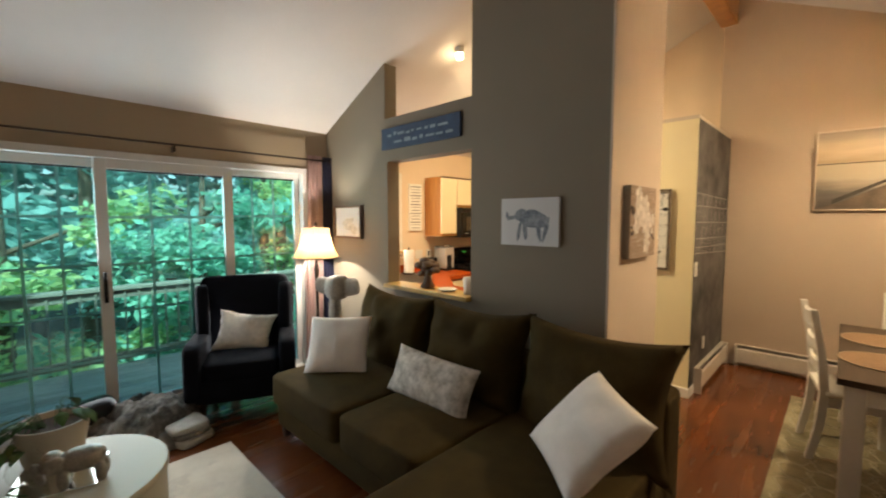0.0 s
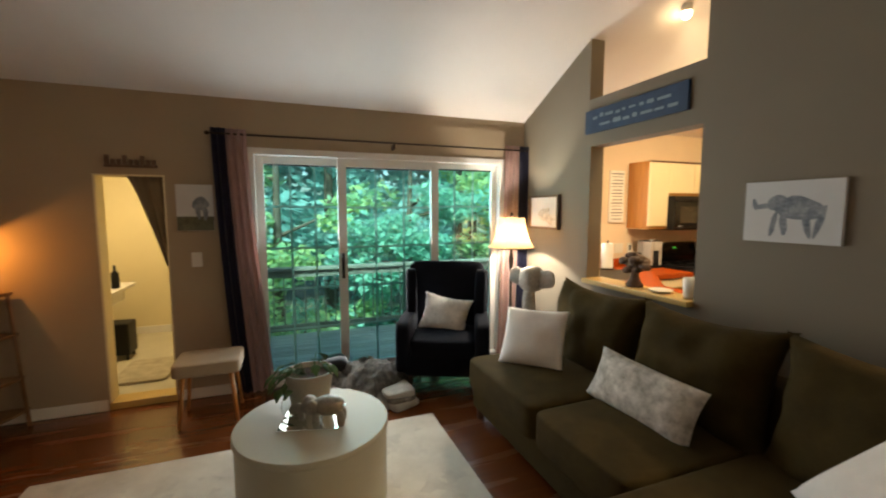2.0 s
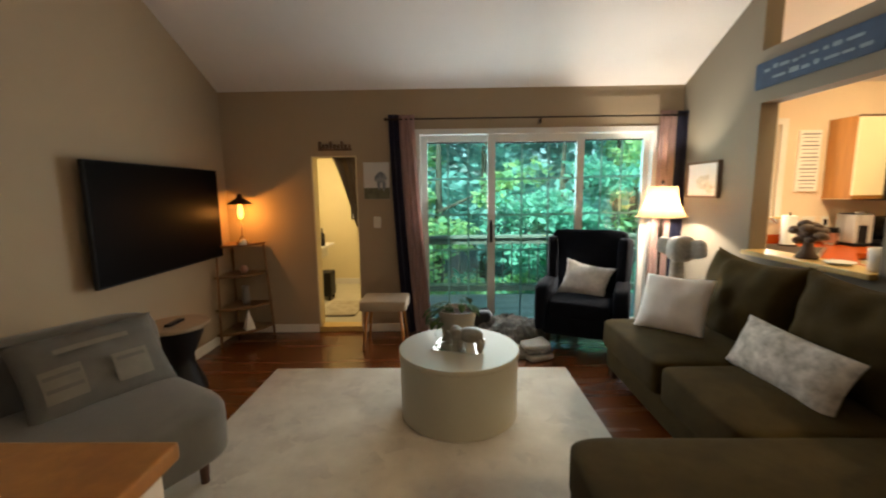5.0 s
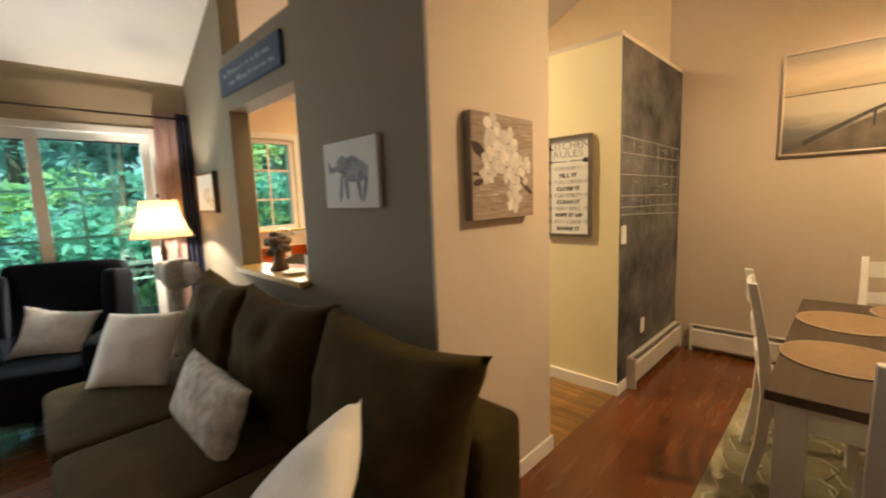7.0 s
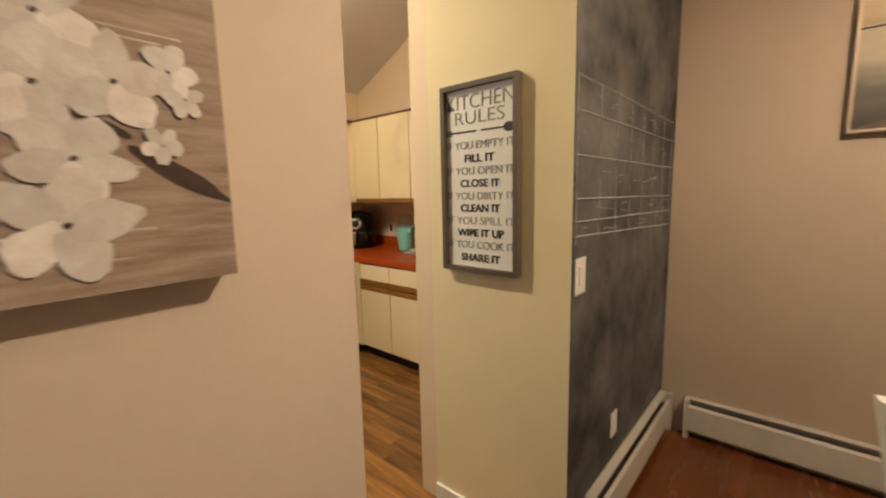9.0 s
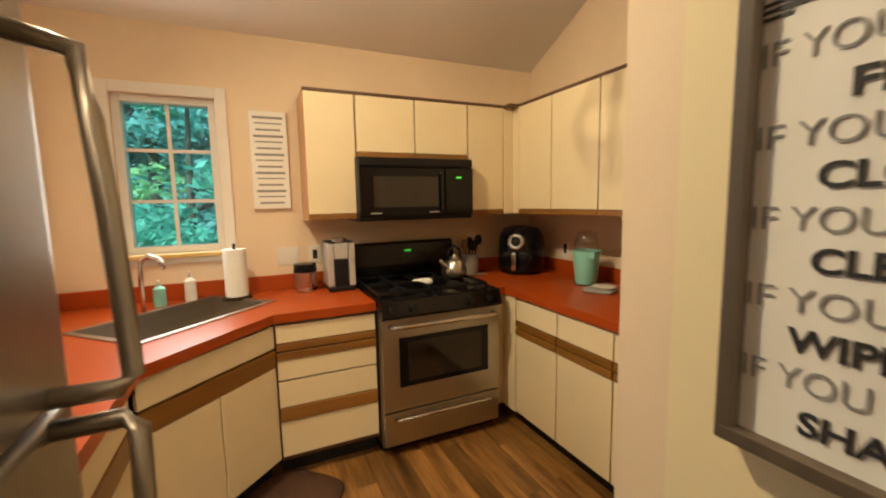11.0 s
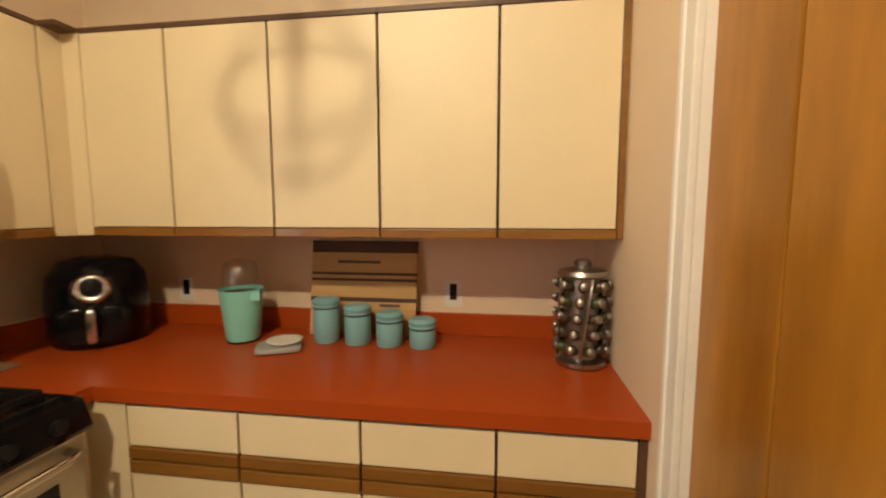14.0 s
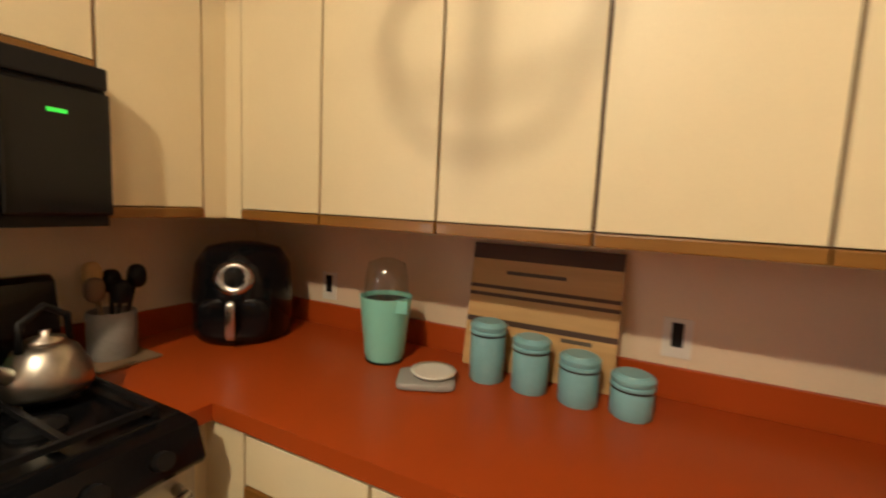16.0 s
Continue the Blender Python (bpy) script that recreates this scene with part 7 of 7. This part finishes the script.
single("cone_ornament", lathe([(0, 0), (0.065, 0), (0.004, 0.19), (0, 0.19)], 4, Matrix.Translation((-2.88, -1.43, 0.118))), M["paper"], "pale pyramid ornament on the lowest shelf", "ornament")

# carved bust on a stand between lamp and sofa: one plain shape
sb = bmesh.new()
for w, d, h, m in ((0.20, 0.20, 0.22, pose(-2.38, 2.50, 0.95)), (0.19, 0.05, 0.16, pose(-2.51, 2.45, 0.96, 0, 12, 25)), (0.19, 0.05, 0.16, pose(-2.25, 2.55, 0.96, 0, -12, 25)), (0.10, 0.10, 0.36, pose(-2.37, 2.48, 0.76)), (0.12, 0.12, 0.28, pose(-2.38, 2.50, 0.48))):
    join(sb, moved(soft(w, d, h, 0.7, 24, 14, 0, 0.012, w * 9), m))
join(sb, lathe([(0, 0), (0.12, 0), (0.12, 0.03), (0.05, 0.06), (0.045, 0.40), (0, 0.40)], 24, Matrix.Translation((-2.38, 2.50, 0))))
single("carved_statue", sb, M["statue"], "grey carved statue on a pedestal beside the sofa", "statue", True)

# pass-through ornaments
r = random.Random(8)
tree = lathe([(0, 0), (0.060, 0), (0.062, 0.012), (0.036, 0.05), (0.028, 0.09), (0.034, 0.13), (0, 0.14)], 18, Matrix.Translation((-1.66, 2.93, PZ0)))
for k in range(26):
    a, rad, z = k * 2.4, 0.085 * math.sqrt((k % 13 + 0.5) / 13), r.uniform(0.11, 0.24)
    w = r.uniform(0.055, 0.085)
    join(tree, moved(soft(w, w * 0.8, w * 0.6, 0.9, 12, 8, 0, 0.03, k), pose(-1.66 + 1.15 * rad * math.cos(a), 2.93 + 0.55 * rad * math.sin(a), PZ0 + z, r.uniform(-20, 20), r.uniform(-20, 20), r.uniform(0, 90))))
cv = single("carved_tree_ornament", tree, M["carved"], "carved brown tree ornament on the sill", "ornament", True)
single("white_mug", lathe([(0, 0), (0.035, 0), (0.04, 0.01), (0.042, 0.13), (0.038, 0.13), (0.035, 0.02), (0, 0.02)], 24, Matrix.Translation((-1.21, 2.93, PZ0))), M["plastic_white"], "white mug on the pass-through sill", "mug", True)
single("small_dish", lathe([(0, 0), (0.05, 0), (0.08, 0.018), (0.076, 0.02), (0.048, 0.006), (0, 0.006)], 28, Matrix.Translation((-1.42, 2.92, PZ0))), M["plastic_white"], "small white dish on the pass-through sill", "dish", True)

# coffee table ornaments
TT = 0.016 + 0.435
tr = single("mirror_tray", moved(box(-0.14, 0.14, -0.15, 0.15, 0, 0.008, 0.002), pose(-1.535, 0.63, TT + 0.0005, 0, 0, -15)), M["mirror"], "square mirrored tray on the coffee table", "tray")
ef = bmesh.new()
for w, d, h, m in ((0.10, 0.16, 0.10, pose(-1.45, 0.70, TT + 0.11)), (0.075, 0.07, 0.085, pose(-1.46, 0.60, TT + 0.115)), (0.03, 0.03, 0.10, pose(-1.46, 0.555, TT + 0.075, 15)), (0.035, 0.04, 0.08, pose(-1.48, 0.64, TT + 0.048)), (0.035, 0.04, 0.08, pose(-1.42, 0.64, TT + 0.048)), (0.035, 0.04, 0.08, pose(-1.48, 0.76, TT + 0.048)), (0.035, 0.04, 0.08, pose(-1.42, 0.76, TT + 0.048)), (0.02, 0.06, 0.07, pose(-1.41, 0.615, TT + 0.12, 0, 0, 20))):
    join(ef, moved(soft(w, d, h, 0.8, 16, 10, 0, 0.004, d * 9), pose(-1.43, 0.665, 0, 0, 0, -15) @ pose(1.45, -0.66, 0) @ m))
fig = single("silver_figurine", ef, M["silver"], "small antique silver figurine on the mirrored tray", "figurine", True)
fuse = fig.modifiers.new("fuse", "REMESH")
fuse.mode, fuse.voxel_size, fuse.use_smooth_shade = "VOXEL", 0.005, True
VX, VY = -1.745, 0.625
vp = thing("potted_plant", "trailing green plant in a wide cream pot on the coffee table", "plant", (VX, VY, TT))
part("pot", lathe([(0, 0), (0.098, 0), (0.106, 0.010), (0.122, 0.10), (0.134, 0.175), (0.136, 0.185), (0.128, 0.186), (0.112, 0.15), (0, 0.145)], 44), M["terracotta"], vp, smooth="auto", world=False)
part("soil", lathe([(0, 0.162), (0.06, 0.165), (0.119, 0.158), (0.119, 0.150), (0, 0.148)], 28), M["soil"], vp, "dark soil", world=False)
r = random.Random(31)
for k in range(20):
    # leaves on curved stems: a trailing bunch towards the room, a few upright ones at the rim
    ang = radians(-95 + r.uniform(-38, 38)) if k < 13 else r.uniform(0, 6.28)
    out, drop = (r.uniform(0.10, 0.19), r.uniform(-0.10, 0.03)) if k < 13 else (r.uniform(0.09, 0.15), r.uniform(0.02, 0.07))
    tip = Vector((out * math.cos(ang), out * math.sin(ang), 0.185 + drop))
    mid = Vector((tip.x * 0.6, tip.y * 0.6, 0.205 + max(0, drop)))
    stem = part("stem", tube([(tip.x * 0.25, tip.y * 0.25, 0.158), mid, tip], 0.0022, 6), M["leaf"], vp, world=False, smooth=True)
    lf, ln, wd = bmesh.new(), r.uniform(0.07, 0.10), r.uniform(0.022, 0.030)
    mid_line = [lf.verts.new((0, ln * q, -0.012 * q * q)) for q in (0, 0.3, 0.6, 1.0)]
    for sgn in (-1, 1):
        side = [lf.verts.new((sgn * wd * q, ln * p, 0.006)) for p, q in ((0.28, 0.95), (0.58, 0.85))]
        for f in ((mid_line[0], mid_line[1], side[0]), (mid_line[1], mid_line[2], side[1], side[0]), (mid_line[2], mid_line[3], side[1])):
            lf.faces.new(f if sgn > 0 else f[::-1])
    moved(lf, Matrix.Translation(tip) @ Matrix.Rotation(ang - 1.57 + r.uniform(-0.4, 0.4), 4, "Z") @ Matrix.Rotation(r.uniform(-0.9, 0.1), 4, "X"))
    bmesh.ops.solidify(lf, geom=lf.faces[:], thickness=0.0008)
    part("leaf", lf, M["leaf"], vp, world=False, smooth=True)
single("glass_globe_vase", lathe([(0, 0), (0.03, 0), (0.058, 0.03), (0.066, 0.065), (0.055, 0.105), (0.035, 0.125), (0.038, 0.135)], 30, Matrix.Translation((-1.56, 0.535, TT + 0.009))), M["clear"], "round clear glass vase on the coffee table", "vase", True)

# throws by the sliding door
def rumpled(w, d, h, seed, n=44, folds=0.03, thick=0.012):
    """A cloth sheet heaped into a low mound, with sharp folds and a ragged hem."""
    bm, rows = bmesh.new(), []
    for a in range(n + 1):
        row = []
        for b in range(n + 1):
            u, v = 2 * a / n - 1, 2 * b / n - 1
            e = 1 + 0.10 * noise.noise(Vector((u * 1.7 + seed, v * 1.7, seed)))
            p = Vector((u * 2.6 + seed, v * 2.6 - seed, 0.3 * seed))
            ridge = (1 - abs(noise.noise(p)) * 2.2) * folds + (1 - abs(noise.noise(p * 2.3)) * 2.2) * folds * 0.5
            dome = max(0.0, 1 - u ** 4) * max(0.0, 1 - v ** 4)
            row.append(bm.verts.new((u * w / 2 * e, v * d / 2 * e, max(0.003, h * dome ** 0.7 + ridge * dome ** 0.4))))
        rows.append(row)
    for a, b in zip(rows, rows[1:]):
        for k in range(n):
            bm.faces.new((a[k], b[k], b[k + 1], a[k + 1]))
    bmesh.ops.solidify(bm, geom=bm.faces[:], thickness=-thick)
    for v in bm.verts:
        v.co.z = max(v.co.z, 0.0)
    return bm


pb = thing("pet_bed", "grey and cream patterned blankets heaped by the sliding door", "blankets", (-2.72, 1.10, 0))
blanket = mat("grey_patterned_throw", (0.06, 0.055, 0.048), 0.95, 0, 0.3, 13, 0.4, 120, (1, 1, 1), (0.50, 0.47, 0.41))
pale_throw = mat("pale_throw_cloth", (0.36, 0.335, 0.29), 0.95, 0, 0.2, 9, 0.4, 160, (1, 1, 1), (0.56, 0.53, 0.47))
part("under_blanket", moved(rumpled(0.70, 0.62, 0.10, 2.3), pose(-2.68, 1.09, 0.0, 0, 0, 12)), pale_throw, pb, "pale under blanket", True)
part("upper_blanket", moved(rumpled(0.56, 0.52, 0.12, 5.1, folds=0.045), pose(-2.74, 1.14, 0.085, 0, 0, 35)), blanket, pb, "patterned upper blanket", True)
for k in range(3):
    part("folded_layer", moved(soft(0.30, 0.24, 0.045, 0.35, 32, 12, 0, 0.012, 3 + k), pose(-2.46 - 0.012 * k, 1.33 - 0.01 * k, 0.024 + 0.042 * k, 0, 0, 18 - 6 * k)), pale_throw if k != 1 else blanket, pb, "folded throw layer", True)
single("dark_basket", moved(soft(0.26, 0.22, 0.15, 0.6, 28, 14, 0, 0.03, 5), pose(-2.90, 0.86, 0.22)), M["black_matte"], "black bundle lying on the floor cushion", "bundle", True)

# ---------------------------------------------------------------- dining set
carpet("dining_rug", 0.56, 2.3, 3.1, 5.21, "rug_olive", "olive and cream patterned rug under the dining table")
r = random.Random(12)
vine_mat = mat("cream_rug_scroll", (0.46, 0.41, 0.29), 0.95, var=0.12, scale=20, bump=0.4)
scroll = bmesh.new()
for k in range(60):
    x, y = 0.675 + 0.14 * (k % 6), 3.2 + 0.2 * (k // 6)
    join(scroll, tube([(x + 0.075 * math.cos(a) * (1 + 0.25 * math.sin(3 * a)), y + 0.10 * math.sin(a), 0.0155) for a in np.linspace(0, 6.283, 17)[:-1]], 0.006, 4, True))
rug2 = bpy.data.objects["dining_rug"]
part("scroll_pattern", scroll, vine_mat, rug2, "cream scroll pattern", world=False)["kind"] = "stuff"
dt = thing("dining_table", "white dining table with a grey-brown wooden top", "dining table", (1.28, 4.19, 0.016))
part("tabletop", box(0.83, 1.73, 3.43, 4.95, 0.715, 0.75, 0.004), M["table_top"], dt)
for x0, x1, y0, y1 in ((0.87, 1.69, 3.475, 3.495), (0.87, 1.69, 4.885, 4.905), (0.87, 0.89, 3.495, 4.885), (1.67, 1.69, 3.495, 4.885)):
    part("apron", box(x0, x1, y0, y1, 0.62, 0.7148), M["white_chair"], dt)
for x in (0.90, 1.66):
    for y in (3.505, 4.875):
        part("leg", box(x - 0.042, x + 0.042, y - 0.042, y + 0.042, 0.016, 0.7146, 0.005), M["white_chair"], dt)


def bent_post(s):
    pts = [(s * 0.195, 0.235, 0.0), (s * 0.195, 0.195, 0.22), (s * 0.195, 0.18, 0.45), (s * 0.198, 0.205, 0.70), (s * 0.20, 0.255, 0.97)]
    bm, rings = bmesh.new(), []
    for k, (x, y, z) in enumerate(pts):
        w = (0.017, 0.019, 0.021, 0.019, 0.016)[k]
        rings.append([bm.verts.new((x + a * w, y + b * w * 1.15, z)) for a, b in ((-1, -1), (1, -1), (1, 1), (-1, 1))])
    for a, b in zip(rings, rings[1:]):
        for j in range(4):
            bm.faces.new((a[j], a[(j + 1) % 4], b[(j + 1) % 4], b[j]))
    bm.faces.new(rings[0][::-1]), bm.faces.new(rings[-1])
    bmesh.ops.recalc_face_normals(bm, faces=bm.faces[:])
    bmesh.ops.bevel(bm, geom=bm.edges[:], offset=0.003, segments=1, affect="EDGES")
    return bm


ch = thing("dining_chair", "white painted wooden dining chair with a ladder back", "chair", (0.922, 4.28, 0.016), 100, "chairs round the table")
for s in (-1, 1):
    part("back_post", bent_post(s), M["white_chair"], ch, world=False)
    part("front_leg", box(s * 0.195 - 0.02, s * 0.195 + 0.02, -0.21, -0.17, 0, 0.43, 0.004), M["white_chair"], ch, world=False)
    part("side_rail", box(s * 0.195 - 0.012, s * 0.195 + 0.012, -0.17, 0.17, 0.36, 0.42, 0.003), M["white_chair"], ch, world=False)
part("seat", moved(soft(0.45, 0.44, 0.035, 0.2), pose(0, -0.02, 0.445)), M["white_chair"], ch, smooth=True, world=False)
for z, h, y in ((0.60, 0.055, 0.193), (0.74, 0.06, 0.212), (0.90, 0.085, 0.236)):
    bow = bmesh.new()
    vs = []
    for j in range(13):
        x = -0.185 + 0.37 * j / 12
        yb = y + 0.022 * (1 - (x / 0.185) ** 2)
        vs.append([bow.verts.new((x, yb - 0.009, z - h / 2)), bow.verts.new((x, yb + 0.009, z - h / 2)), bow.verts.new((x, yb + 0.012, z + h / 2)), bow.verts.new((x, yb - 0.006, z + h / 2 + 0.012 * (1 - (x / 0.185) ** 2)))])
    for a, b in zip(vs, vs[1:]):
        for j in range(4):
            bow.faces.new((a[j], a[(j + 1) % 4], b[(j + 1) % 4], b[j]))
    bow.faces.new(vs[0][::-1]), bow.faces.new(vs[-1])
    bmesh.ops.recalc_face_normals(bow, faces=bow.faces[:])
    part("back_slat", bow, M["white_chair"], ch, world=False)
part("front_rail", box(-0.175, 0.175, -0.20, -0.178, 0.36, 0.42, 0.003), M["white_chair"], ch, world=False)
for x, y, a in ((1.28, 4.93, 0), (1.28, 3.42, 180), (1.68, 4.23, -90)):
    copy_thing(ch, pose(x, y, 0.016, 0, 0, a))
for x, y in ((1.02, 3.90), (1.03, 4.48), (1.54, 3.90), (1.54, 4.48), (1.30, 4.80)):
    pmt = single("placemat", lathe([(0, 0), (0.195, 0), (0.198, 0.003), (0.195, 0.006), (0, 0.006)], 48, Matrix.Translation((x, y, 0.7508))), M["placemat"], "round tan woven placemat on the dining table", "placemat", "auto", "placemats")
    part("rim", ring(0.194, Matrix.Translation((x, y, 0.7545)), 0.0045), M["bench_cloth"], pmt, "braided rim", True)
single("table_runner", box(1.21, 1.36, 3.75, 4.58, 0.7575, 0.7610, 0.001), M["walnut"], "dark table runner down the dining table", "runner")
single("dark_tray", moved(soft(0.16, 0.30, 0.035, 0.3), pose(1.285, 4.2, 0.780)), M["black_matte"], "dark shallow tray on the table runner", "tray", True)
# Unseen pendant of made-up form, added as source of the dining room light.
pd = thing("dining_pendant", "assumed cream drum pendant lamp, out of view above the dining table", "pendant lamp", PEND)
part("shade", lathe([(0.15, PEND[2] - 0.05), (0.15, PEND[2] + 0.11)], 48, Matrix.Translation((PEND[0], PEND[1], 0))), M["lampshade"], pd, "cream drum shade", True)
part("cord", tube([(PEND[0], PEND[1], PEND[2] + 0.125), (PEND[0], PEND[1], roof_z(PEND[0]))], 0.005, 8), M["bronze"], pd)
part("spider", tube([(PEND[0] - 0.15, PEND[1], PEND[2] + 0.10), (PEND[0], PEND[1], PEND[2] + 0.125), (PEND[0] + 0.15, PEND[1], PEND[2] + 0.10)], 0.003, 6), M["bronze"], pd)
part("bulb", lathe([(0, -0.04), (0.025, -0.03), (0.033, 0.0), (0.02, 0.035), (0.015, 0.06), (0, 0.06)], 16, Matrix.Translation(PEND)), M["bulb"], pd, "glowing bulb", True).visible_shadow = False

# ---------------------------------------------------------------- kitchen floor planks
r = random.Random(21)
WIDE = 0.105
stock = {}
y = PASSY + 0.131
while y < NKY - 0.01:
    x = WX - r.uniform(0, 0.6)
    w = min(WIDE, NKY - y) - 0.0012
    while x < -0.107:
        length = r.choice((0.45, 0.6, 0.75, 0.9))
        x0, x1 = max(x, WX), min(x + length, -0.107)
        if x1 - x0 > 0.02:
            key = (round(w, 4), round(x1 - x0, 3))
            if key not in stock:
                bm = box(0, x1 - x0, 0, w, -0.006, 0.0)
                stock[key] = bpy.data.meshes.new("plank")
                bm.to_mesh(stock[key])
                bm.free()
                stock[key].materials.append(M["plank"])
            pl = new("plank", stock[key])
            pl.parent = kitchen_floor
            pl.matrix_basis = pose(x0 + 0.0006, y, 0.0)
        x += length
    y += WIDE
